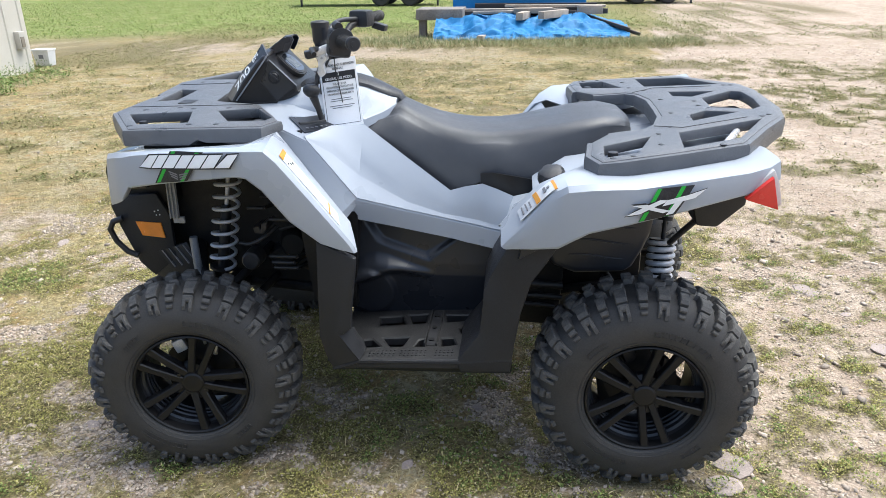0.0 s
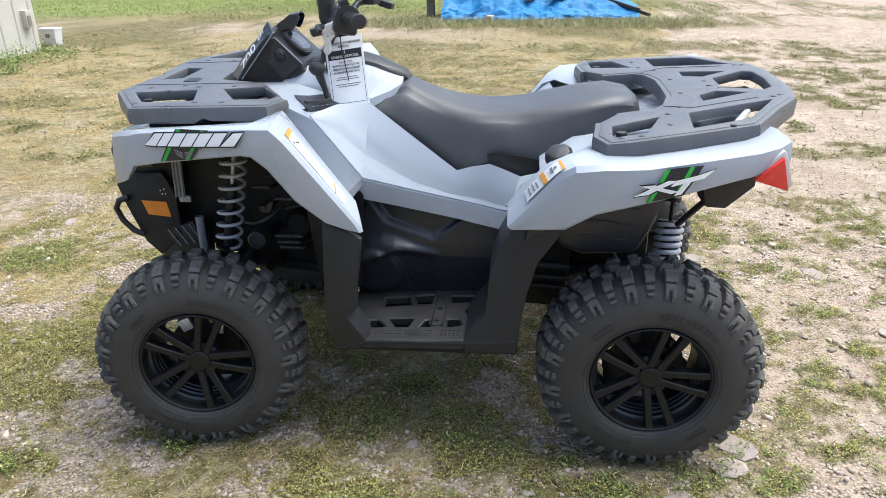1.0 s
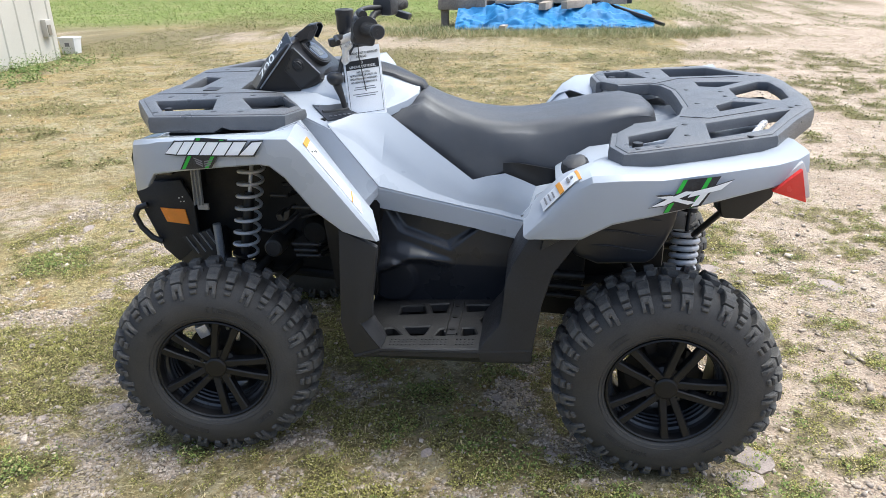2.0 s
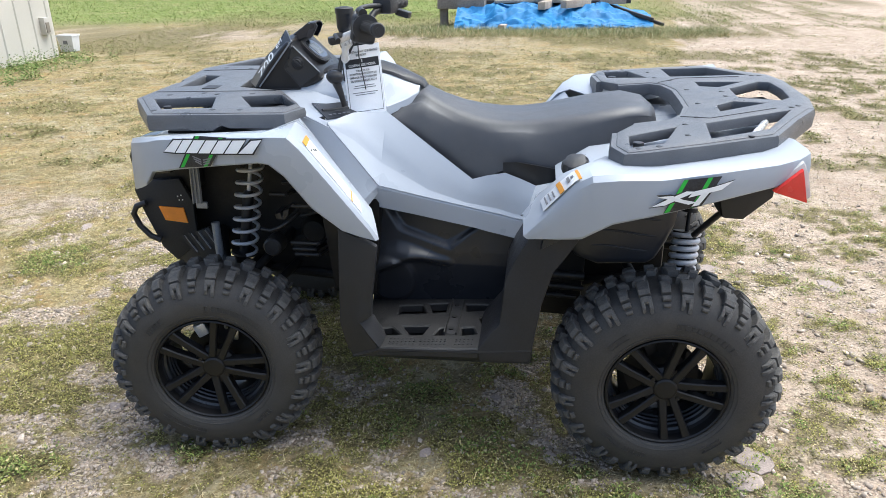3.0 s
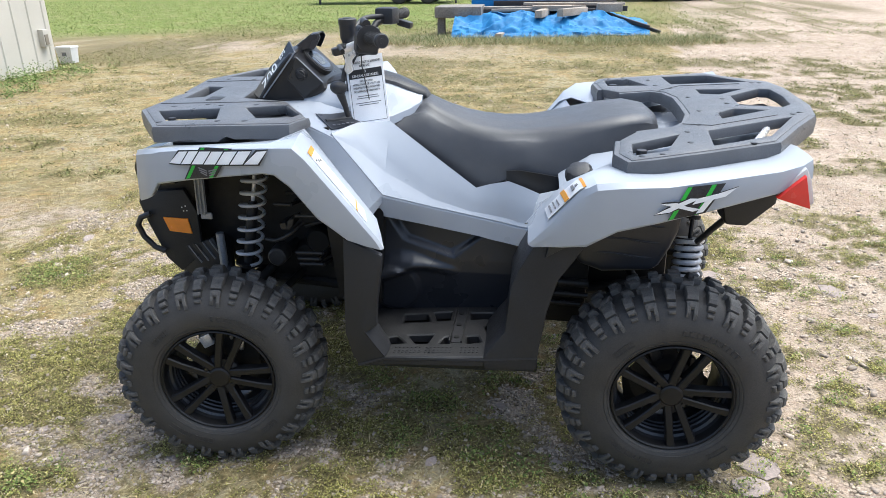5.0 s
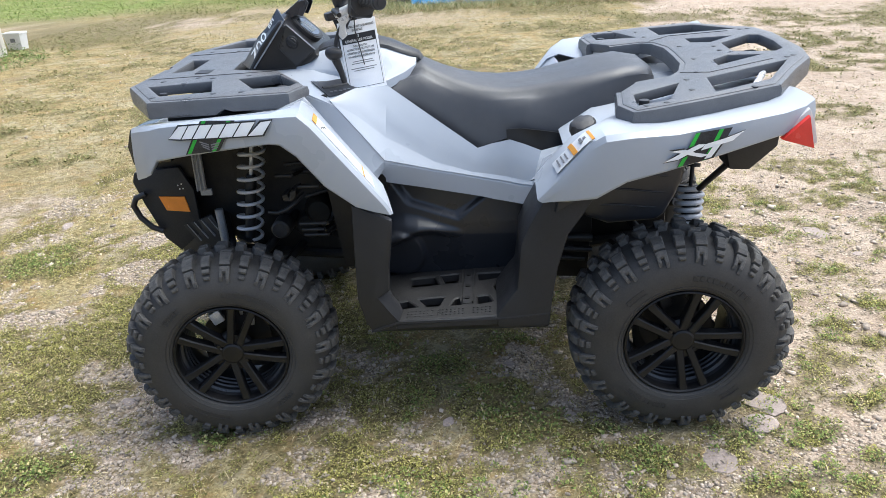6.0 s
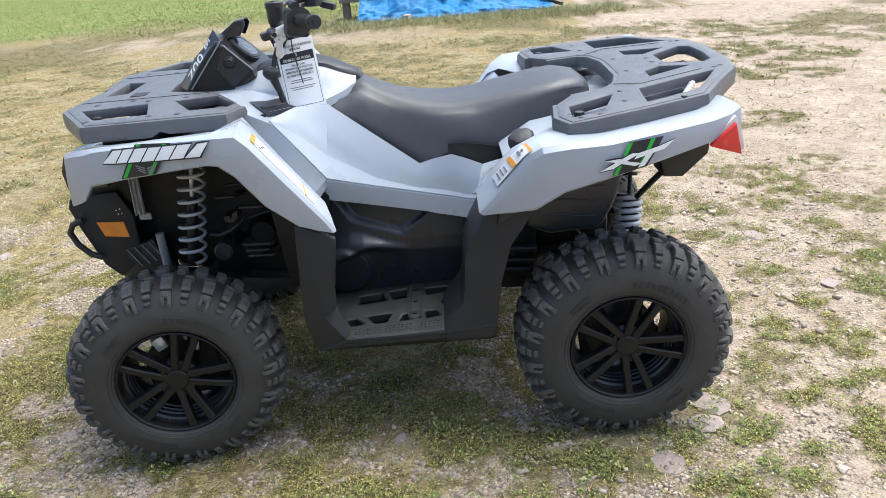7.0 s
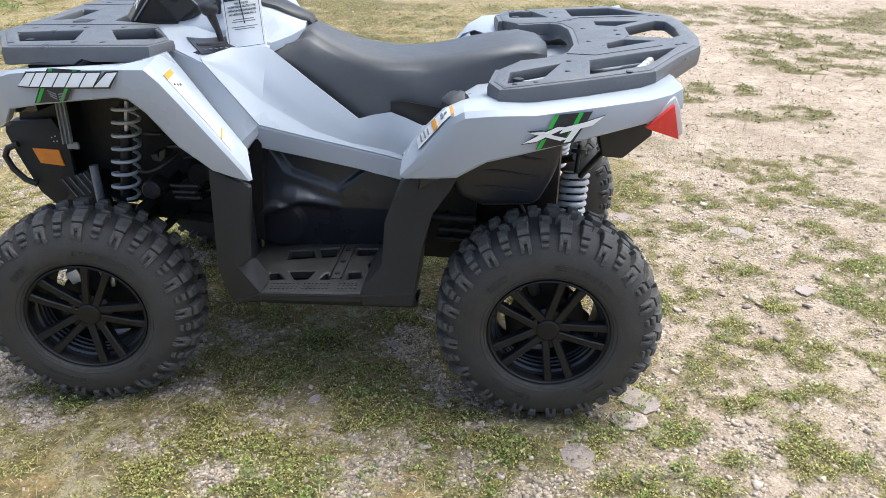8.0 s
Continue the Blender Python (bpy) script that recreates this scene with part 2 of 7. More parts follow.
# patches that stand out: x, y, radius
TAIL_CLUMPS = [(2.12, 0.45, 0.15), (2.16, 0.15, 0.10), (2.45, 0.40, 0.12), (1.96, -0.05, 0.13), (2.03, -0.10, 0.14), (2.08, -0.17, 0.12), (2.24, -0.13, 0.07), (1.91, -0.46, 0.14), (1.77, -0.38, 0.10), (2.01, -0.65, 0.13), (1.76, -0.71, 0.09),
               (1.67, -0.78, 0.12), (1.79, 0.14, 0.09), (1.84, 0.27, 0.12), (1.50, -0.63, 0.12), (1.61, -0.52, 0.13), (1.51, -0.81, 0.12), (2.11, -0.40, 0.14), (2.52, 0.21, 0.18), (2.61, 0.49, 0.20), (2.37, -0.19, 0.12), (1.55, -0.42, 0.11)]
BACK_CLUMPS = [(1.84, 1.19, 0.20), (1.87, 1.47, 0.16), (2.18, 1.18, 0.15), (2.24, 0.91, 0.13), (2.56, 1.78, 0.25), (2.61, 1.60, 0.25), (2.66, 1.47, 0.20), (2.44, 1.25, 0.20), (3.03, 1.90, 0.20), (2.76, 1.28, 0.18), (2.93, 1.12, 0.20), (2.58, 0.92, 0.14), (1.95, 0.85, 0.18), (1.80, 0.75, 0.16)]
SIDE_CLUMPS = [(0.41, -0.41, 0.16), (0.74, -0.42, 0.16), (0.84, -0.58, 0.13), (0.99, -0.60, 0.12), (0.36, -0.71, 0.14), (0.60, -0.76, 0.16), (0.57, -0.84, 0.13), (1.13, -0.72, 0.11), (1.45, -0.62, 0.12)]
CLUMPS = [(x, y, 0.8 * r) for x, y, r in TAIL_CLUMPS + BACK_CLUMPS] + SIDE_CLUMPS
LUSH_SPOTS = [(-0.1, -0.62, 0.09), (-0.59, -0.74, 0.12), (-1.41, 0.67, 0.20), (0.55, -0.22, 0.09), (0.52, -0.90, 0.08)]
YARD_SPOTS = [(-3.45, 3.26, 0.35), (-2.4, 2.38, 0.3), (-1.61, 1.98, 0.3), (4.32, 8.93, 0.6), (4.75, 8.6, 0.6), (4.7, 7.6, 0.7), (5.3, 8.0, 0.8), (4.31, 6.26, 0.7), (4.72, 5.7, 0.7), (4.0, 4.75, 0.6), (3.75, 5.34, 0.4),
              (3.95, 16.2, 1.6), (4.5, 15.0, 1.2), (3.56, 7.4, 0.35), (3.21, 3.01, 0.3), (2.81, 3.7, 0.3), (2.4, 3.4, 0.3)]
FIELD_SPOTS = [(-0.46, 8.2, 1.0), (0.5, 5.9, 0.9), (1.5, 8.4, 0.7), (-1.1, 7.2, 1.1), (-0.7, 5.9, 0.9), (0.3, 6.9, 0.9), (-7.2, 10.9, 0.8), (-6.2, 10.0, 0.8), (-5.2, 9.2, 0.7), (-4.3, 8.3, 0.6), (-3.5, 7.6, 0.6), (-2.6, 7.0, 0.6), (-6.0, 8.9, 0.7), (-8.5, 13.2, 0.7), (-2.0, 5.4, 0.5)]
GRAVEL_SPOTS = [(-0.33, -0.65, 0.13), (-0.44, -0.46, 0.13), (-0.34, -0.86, 0.15), (-0.67, -0.54, 0.10), (-1.92, 1.37, 0.38), (-1.58, 0.92, 0.15), (0.0, -0.60, 0.09), (0.21, -0.73, 0.12), (0.47, -0.51, 0.08), (0.75, -0.68, 0.11), (0.88, -0.74, 0.12), (0.79, -0.88, 0.13), (0.43, -0.86, 0.10),
                (1.08, -0.80, 0.12), (-0.89, 0.54, 0.16), (-1.06, 0.13, 0.16), (0.35, -0.33, 0.10), (-0.64, -0.22, 0.10)]


def spots(x, y, rows, seed):
    wx = x + 0.16 * (fbm(x, y, 0.10, seed, 3) - 0.5) + 0.5 * (fbm(x, y, 0.9, seed + 5, 2) - 0.5) * step01(y, 2, 4)
    wy = y + 0.16 * (fbm(x, y, 0.10, seed + 9, 3) - 0.5)
    out = 0 * x
    for cx, cy, r in rows:
        out = np.maximum(out, np.exp(-((wx - cx) / r) ** 2 - ((wy - cy) / (0.8 * r)) ** 2))
    return step01(out + 0.3 * (fbm(x, y, 0.05, seed + 13, 2) - 0.5), 0.32, 0.52)


def soil_mask(x, y):
    """Bare pinkish earth beside and behind the machine's tail."""
    return step01(x - 1.42 - 0.16 * np.maximum(y, 0) + 0.7 * (fbm(x, y, 0.35, 21, 4) - 0.5) + 3.0 * (fbm(x, y, 1.8, 23, 3) - 0.5) * step01(-y, 0.95, 2.6), 0.0, 0.22)


def gravel_raw(x, y):
    noise_ = step01(fbm(x, y, 0.20, 55, 4) + 0.4 * (fbm(x, y, 0.04, 57, 2) - 0.5), 0.56, 0.66) * (1 - 0.8 * step01(y, 1.0, 2.2))
    return np.maximum(noise_, 0.9 * spots(x, y, GRAVEL_SPOTS, 161) * step01(fbm(x, y, 0.07, 163, 3), 0.28, 0.48))


def far_mask(x, y):
    return step01(y - 13.5 - 0.25 * x + 3 * (fbm(x, y, 4, 41) - 0.5), 0, 3) * (1 - step01(x + 0.06 * y, 3.0, 8.0))


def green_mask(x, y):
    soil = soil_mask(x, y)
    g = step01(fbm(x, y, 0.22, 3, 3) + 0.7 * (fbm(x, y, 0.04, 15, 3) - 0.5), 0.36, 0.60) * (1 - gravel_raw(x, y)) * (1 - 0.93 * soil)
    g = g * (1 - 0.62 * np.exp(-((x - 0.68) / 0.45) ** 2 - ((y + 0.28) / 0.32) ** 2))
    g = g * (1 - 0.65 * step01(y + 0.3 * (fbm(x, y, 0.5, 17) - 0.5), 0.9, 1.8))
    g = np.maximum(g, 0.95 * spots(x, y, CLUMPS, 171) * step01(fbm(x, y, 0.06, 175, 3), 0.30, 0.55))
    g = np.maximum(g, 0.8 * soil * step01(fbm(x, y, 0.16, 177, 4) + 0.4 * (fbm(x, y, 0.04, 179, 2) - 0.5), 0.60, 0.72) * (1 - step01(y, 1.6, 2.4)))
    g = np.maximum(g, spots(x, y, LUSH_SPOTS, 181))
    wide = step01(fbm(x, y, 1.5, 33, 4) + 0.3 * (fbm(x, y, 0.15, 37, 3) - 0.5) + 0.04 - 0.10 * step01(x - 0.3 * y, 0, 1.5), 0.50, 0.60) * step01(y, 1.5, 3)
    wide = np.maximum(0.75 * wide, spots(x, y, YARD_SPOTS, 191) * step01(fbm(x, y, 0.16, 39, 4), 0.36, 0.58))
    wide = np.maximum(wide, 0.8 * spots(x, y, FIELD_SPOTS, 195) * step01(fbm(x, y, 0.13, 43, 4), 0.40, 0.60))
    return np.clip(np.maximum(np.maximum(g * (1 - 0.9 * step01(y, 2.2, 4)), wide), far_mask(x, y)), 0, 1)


def lush_mask(x, y):
    return np.maximum(spots(x, y, LUSH_SPOTS, 181), 0.6 * step01(fbm(x, y, 0.6, 131, 3), 0.56, 0.66))


def gravel_mask(x, y):
    near = np.maximum(gravel_raw(x, y), 0.32 * soil_mask(x, y) * step01(fbm(x, y, 0.2, 59, 4), 0.42, 0.6))
    track = np.exp(-(((y - 10.6 + 0.12 * x) / 2.2) ** 2)) * step01(-x, -1.5, 2.0) * step01(fbm(x, y, 1.3, 61), 0.36, 0.56)
    return np.clip(near * (1 - green_mask(x, y)) * (1 - 0.5 * step01(y, 2, 5)) + track, 0, 1)


def ground_height(x, y):
    near = np.exp(-((np.hypot(x - 0.7, y) / 6.0) ** 2))
    wave = (fbm(x, y, 0.5, 77) - 0.5) * 0.022 + (fbm(x, y, 0.07, 81, 2) - 0.5) * 0.006
    return wave * near - 0.006


def ground_axis(lo, hi, step, end):
    mid = np.arange(lo, hi, step)
    grow = [step]
    while sum(grow) < end:
        grow.append(grow[-1] * 1.022 if grow[-1] < 0.12 else grow[-1] * 1.25)
    out = np.cumsum(grow)
    return np.concatenate([(lo - out)[::-1], mid, hi + out])


gx, gy = ground_axis(-1.9, 3.6, 0.022, 500), ground_axis(-1.4, 3.2, 0.022, 500)
GX, GY = np.meshgrid(gx, gy, indexing="ij")
gv = np.stack([GX.ravel(), GY.ravel(), ground_height(GX, GY).ravel()], 1)
nx, ny = len(gx), len(gy)
idx = np.arange(nx * ny).reshape(nx, ny)
gf = np.stack([idx[:-1, :-1], idx[1:, :-1], idx[1:, 1:], idx[:-1, 1:]], -1).reshape(-1, 4)
gm = bpy.data.meshes.new("ground")
gm.from_pydata(gv.tolist(), [], gf.tolist())
for key, fn in (("green", green_mask), ("gravel", gravel_mask), ("soil", soil_mask), ("lush", far_mask)):
    gm.attributes.new(key, "FLOAT", "POINT").data.foreach_set("value", fn(GX, GY).ravel().astype(np.float32))
gm.shade_smooth()
ground = tagged(new("ground", gm), "dry straw, low green weeds and grey gravel on bare earth", "ground", kind="structure")


def ground_material():
    m = bpy.data.materials.new("dry_ground")
    m.use_nodes = True
    n, l = m.node_tree.nodes, m.node_tree.links
    b = n["Principled BSDF"]
    b.inputs["Roughness"].default_value = 0.95
    b.inputs["Specular IOR Level"].default_value = 0.15
    co = n.new("ShaderNodeTexCoord")

    def tex(scale, detail=4, rough=0.6):
        t = n.new("ShaderNodeTexNoise")
        t.inputs["Scale"].default_value, t.inputs["Detail"].default_value, t.inputs["Roughness"].default_value = scale, detail, rough
        l.new(co.outputs["Object"], t.inputs["Vector"])
        return t.outputs["Fac"]

    def ranged(v, lo, hi):
        r = n.new("ShaderNodeMapRange")
        r.inputs[1].default_value, r.inputs[2].default_value = lo, hi
        l.new(v, r.inputs[0])
        return r.outputs[0]

    def mix(f, a, bb):
        x = n.new("ShaderNodeMix")
        x.data_type = "RGBA"
        l.new(f, x.inputs[0])
        for k, c in ((6, a), (7, bb)):
            if isinstance(c, tuple):
                x.inputs[k].default_value = (*c, 1)
            else:
                l.new(c, x.inputs[k])
        return x.outputs[2]

    def attr(name):
        a = n.new("ShaderNodeAttribute")
        a.attribute_name = name
        return a.outputs["Fac"]

    def cells(scale):
        v = n.new("ShaderNodeTexVoronoi")
        v.inputs["Scale"].default_value, v.inputs["Randomness"].default_value = scale, 1.0
        l.new(co.outputs["Object"], v.inputs["Vector"])
        return v

    straw = mix(ranged(tex(70, 8, 0.9), 0.40, 0.60), (0.13, 0.10, 0.042), (0.55, 0.45, 0.235))
    straw = mix(ranged(tex(2.2, 7, 0.8), 0.47, 0.60), straw, (0.41, 0.37, 0.25))
    straw = mix(ranged(tex(7, 8, 0.85), 0.47, 0.60), straw, (0.15, 0.13, 0.05))
    straw = mix(ranged(tex(1.1, 8, 0.8), 0.53, 0.62), straw, (0.24, 0.19, 0.12))
    straw = mix(ranged(tex(3.6, 8, 0.85), 0.50, 0.62), straw, (0.34, 0.225, 0.095))
    straw = mix(ranged(tex(28, 8, 0.9), 0.52, 0.58), straw, (0.15, 0.12, 0.06))
    peb = cells(95)
    sep = n.new("ShaderNodeSeparateColor")
    l.new(peb.outputs["Color"], sep.inputs[0])
    stones = mix(sep.outputs[0], (0.25, 0.195, 0.145), (0.70, 0.595, 0.47))
    stones = mix(ranged(peb.outputs["Distance"], 0.42, 0.72), stones, (0.11, 0.085, 0.062))
    soil = mix(ranged(tex(60, 8, 0.85), 0.38, 0.62), (0.225, 0.158, 0.112), (0.57, 0.452, 0.352))
    soil = mix(ranged(tex(3.0, 7, 0.8), 0.44, 0.60), soil, (0.53, 0.43, 0.338))
    speck = mix(ranged(tex(14, 6, 0.8), 0.50, 0.58), soil, stones)
    # earth below the weeds, its colour darkened for the shade between their leaves
    shaded_weed_bed = mix(ranged(tex(110, 4, 0.8), 0.42, 0.60), (0.045, 0.038, 0.016), (0.25, 0.21, 0.095))
    stones = mix(ranged(tex(22, 7, 0.8), 0.47, 0.57), stones, soil)
    stones = mix(ranged(tex(1.3, 8, 0.85), 0.52, 0.62), stones, (0.24, 0.195, 0.145))
    g = mix(attr("soil"), straw, speck)
    g = mix(attr("gravel"), g, stones)
    turf = mix(ranged(tex(9, 7, 0.85), 0.40, 0.60), (0.10, 0.135, 0.035), (0.24, 0.28, 0.08))
    turf = mix(ranged(tex(1.2, 8, 0.85), 0.50, 0.62), turf, (0.30, 0.27, 0.13))
    shaded_weed_bed = mix(attr("lush"), shaded_weed_bed, turf)
    g = mix(attr("green"), g, shaded_weed_bed)
    l.new(g, b.inputs["Base Color"])
    bp = n.new("ShaderNodeBump")
    bp.inputs["Strength"].default_value, bp.inputs["Distance"].default_value = 0.75, 0.012
    hsum = n.new("ShaderNodeMath")
    hsum.operation = "SUBTRACT"
    l.new(tex(120, 6, 0.8), hsum.inputs[0])
    l.new(peb.outputs["Distance"], hsum.inputs[1])
    l.new(hsum.outputs[0], bp.inputs["Height"])
    l.new(bp.outputs["Normal"], b.inputs["Normal"])
    return m


gm.materials.append(ground_material())


def blade_material(name, dark, light, straw, share):
    """Leaves whose colour runs from dark to light green, with a share of straw."""
    m = bpy.data.materials.new(name)
    m.use_nodes = True
    n, l = m.node_tree.nodes, m.node_tree.links
    geo, ramp = n.new("ShaderNodeNewGeometry"), n.new("ShaderNodeValToRGB")
    l.new(geo.outputs["Random Per Island"], ramp.inputs[0])
    e = ramp.color_ramp.elements
    e[0].color, e[1].color = (*dark, 1), (*straw, 1)
    for at, c in ((1 - share - 0.02, light), (1 - share + 0.02, straw)):
        e.new(at).color = (*c, 1)
    b = n["Principled BSDF"]
    l.new(ramp.outputs[0], b.inputs["Base Color"])
    b.inputs["Roughness"].default_value = 0.7
    b.inputs["Specular IOR Level"].default_value = 0.25
    return m


LEAF = blade_material("weed_leaves", (0.062, 0.062, 0.016), (0.42, 0.39, 0.11), (0.50, 0.43, 0.23), 0.12)
DEEP = blade_material("green_weed_leaves", (0.055, 0.085, 0.02), (0.28, 0.34, 0.09), (0.46, 0.40, 0.18), 0.12)
YARD = blade_material("yard_weed_leaves", (0.10, 0.105, 0.035), (0.23, 0.235, 0.075), (0.34, 0.29, 0.14), 0.25)
STRAWMAT = blade_material("straw_blades", (0.11, 0.074, 0.03), (0.49, 0.385, 0.18), (0.58, 0.49, 0.29), 0.3)
LUSH = blade_material("lush_grass", (0.08, 0.115, 0.025), (0.23, 0.285, 0.07), (0.36, 0.34, 0.15), 0.2)
BUSH = blade_material("bushy_weed_leaves", (0.06, 0.10, 0.025), (0.20, 0.29, 0.075), (0.36, 0.36, 0.16), 0.12)
TALL = blade_material("tall_weed_leaves", (0.10, 0.13, 0.045), (0.30, 0.34, 0.15), (0.50, 0.46, 0.28), 0.3)


def blades(name, x, y, length, width, lie, material, label, seed):
    """Bent blades of two joined faces each, all in one mesh."""
    r = np.random.RandomState(seed)
    n = len(x)
    a, b = r.rand(n) * 2 * np.pi, r.rand(n) * 2 * np.pi
    ln, w = length * (0.4 + 0.9 * r.rand(n)), width * (0.6 + 0.8 * r.rand(n))
    up = np.clip(1 - lie + 0.5 * (r.rand(n) - 0.5), 0.06, 1)
    flat = np.sqrt(1 - np.minimum(up, 0.99) ** 2)
    base = np.stack([x, y, ground_height(x, y) - 0.002], 1)
    go = np.stack([np.cos(a) * flat, np.sin(a) * flat, up], 1) * ln[:, None]
    side = np.stack([np.cos(b), np.sin(b), 0 * b], 1) * (w / 2)[:, None]
    mid = base + go * 0.55 + np.stack([0 * a, 0 * a, ln * 0.08], 1)
    tip = base + go
    v = np.stack([base - side * 0.7, base + side * 0.7, mid + side, mid - side, tip], 1).reshape(-1, 3)
    k = np.arange(n)[:, None] * 5
    me = bpy.data.meshes.new(name)
    quads, tris = (k + [0, 1, 2, 3]), (k + [3, 2, 4])
    loops = np.concatenate([quads, tris], 1).ravel()
    starts = (np.arange(n)[:, None] * 7 + [0, 4]).ravel()
    me.vertices.add(len(v))
    me.vertices.foreach_set("co", v.ravel())
    me.loops.add(len(loops))
    me.loops.foreach_set("vertex_index", loops)
    me.polygons.add(len(starts))
    me.polygons.foreach_set("loop_start", starts)
    me.update(calc_edges=True)
    me.validate()
    me.materials.append(material)
    return tagged(new(name, me), label, "grass", kind="stuff")


def scatter(n, x0, x1, y0, y1, mask, seed):
    r = np.random.RandomState(seed)
    x, y = x0 + (x1 - x0) * r.rand(n), y0 + (y1 - y0) * r.rand(n)
    keep = r.rand(n) < mask(x, y)
    return x[keep], y[keep]


def tufts(name, x, y, count, reach, rise, size, material, label, seed):
    """Low cushions of small round leaves at all angles, all in one mesh."""
    r = np.random.RandomState(seed)
    rad = np.repeat(reach * (0.5 + r.rand(len(x))), count)
    x, y = np.repeat(x, count), np.repeat(y, count)
    n = len(x)
    d, w0 = np.sqrt(r.rand(n)), r.rand(n) * 2 * np.pi
    x, y = x + rad * d * np.cos(w0), y + rad * d * np.sin(w0)
    a, tilt = w0 + (r.rand(n) - 0.5) * 2.5, (r.rand(n) - 0.4) * 1.6
    ln = size * (0.5 + r.rand(n))
    w = ln * (0.35 + 0.45 * r.rand(n))
    c = np.stack([x, y, ground_height(x, y) + rise * (rad / reach) * (1 - d * d) * (0.3 + 0.7 * r.rand(n))], 1)
    go = np.stack([np.cos(a) * np.cos(tilt), np.sin(a) * np.cos(tilt), np.sin(tilt)], 1) * ln[:, None]
    side = np.stack([-np.sin(a), np.cos(a), (r.rand(n) - 0.5) * 1.1], 1) * w[:, None] * 0.5
    v = np.stack([c, c + go * 0.6 + side, c + go, c + go * 0.6 - side], 1).reshape(-1, 3)
    me = bpy.data.meshes.new(name)
    me.vertices.add(4 * n)
    me.vertices.foreach_set("co", v.ravel())
    me.loops.add(4 * n)
    me.loops.foreach_set("vertex_index", np.arange(4 * n))
    me.polygons.add(n)
    me.polygons.foreach_set("loop_start", np.arange(n) * 4)
    me.update(calc_edges=True)
    me.materials.append(material)
    return tagged(new(name, me), label, "weeds", kind="stuff")


near_ = lambda x, y: np.clip(1.2 - 0.35 * (y + 0.6), 0.3, 1)
px_, py_ = scatter(49000, -1.9, 3.0, -1.38, 2.6, lambda x, y: (green_mask(x, y) * (1 - 0.7 * lush_mask(x, y)) + 0.025) * near_(x, y), 101)
tufts("weed_leaves", px_, py_, 30, 0.020, 0.016, 0.0057, LEAF, "low yellow-green weeds creeping over the ground", 102)
px_, py_ = scatter(19000, -1.9, 3.0, -1.38, 2.6, lambda x, y: green_mask(x, y) * np.maximum(lush_mask(x, y), spots(x, y, TAIL_CLUMPS + BACK_CLUMPS, 171) * 0.4) * near_(x, y), 111)
tufts("green_weed_leaves", px_, py_, 30, 0.024, 0.028, 0.0078, DEEP, "deeper green weeds in compact clumps", 112)
px_, py_ = scatter(165000, -1.9, 3.2, -1.38, 3.0, lambda x, y: ((1 - green_mask(x, y)) * (1 - 0.75 * gravel_mask(x, y)) * 0.9 + 0.24 + 0.4 * step01(-y, -0.2, 0.2) * step01(0.62 + y, 0.0, 0.25)) * (1 - 0.75 * soil_mask(x, y)), 103)
blades("straw", px_, py_, 0.030, 0.0019, 0.80, STRAWMAT, "pale dry straw lying flat on the earth", 104)
px_, py_ = scatter(32000, -1.9, 3.2, -1.38, 3.0, lambda x, y: green_mask(x, y) ** 2, 113)
blades("grass_blades", px_, py_, 0.030, 0.0019, 0.35, LEAF, "short thin grass blades among the weeds", 114)
px_, py_ = scatter(240000, -7.0, 8.0, 1.2, 13.5, lambda x, y: (0.20 + 0.7 * step01(0.25 * y - x, -0.5, 1.5) * step01(fbm(x, y, 0.5, 91), 0.3, 0.6)) * np.clip(1.3 - y / 14, 0.3, 1), 105)
blades("dry_grass", px_, py_, 0.040, 0.0030, 0.60, STRAWMAT, "pale dry grass on the open yard", 106)
px_, py_ = scatter(100000, -7.0, 9.0, 2.2, 17.0, lambda x, y: (0.9 * green_mask(x, y) + 0.03) * np.clip(1.2 - y / 16, 0.35, 1), 107)
tufts("yard_weeds", px_, py_, 9, 0.035, 0.035, 0.0165, YARD, "patchy green weeds on the open yard", 108)
px_, py_ = scatter(108000, -22, 9, 12.8, 44, lambda x, y: green_mask(x, y) * np.clip(1.3 - (y - 13) / 30, 0.25, 1), 109)
blades("lush_grass", px_, py_, 0.060, 0.013, 0.45, LUSH, "bright green grass beyond the dirt track", 110)
px_, py_ = scatter(26000, -2.2, 4.2, 10.6, 12.6, lambda x, y: np.clip(1.1 - np.abs(y - 11.7) * 1.2 + 0.8 * (fbm(x, y, 0.5, 97, 3) - 0.5), 0, 1), 117)
blades("dry_fringe", px_, py_, 0.10, 0.006, 0.45, STRAWMAT, "longer dry brown grass in front of the tarp", 118)
rw = np.random.RandomState(8)
wx_, wy_ = -6.15 + 0.95 * rw.rand(230) ** 2.0, 4.6 + 3.2 * rw.rand(230) ** 1.3
tufts("leafy_weeds", wx_, wy_, 42, 0.075, 0.17, 0.024, BUSH, "bushy green weeds growing against the shed", 9)
blades("tall_weeds", np.maximum(px_, -6.2), py_, 0.15, 0.0042, 0.3, TALL, "tall green weeds along the foot of the shed", 7)


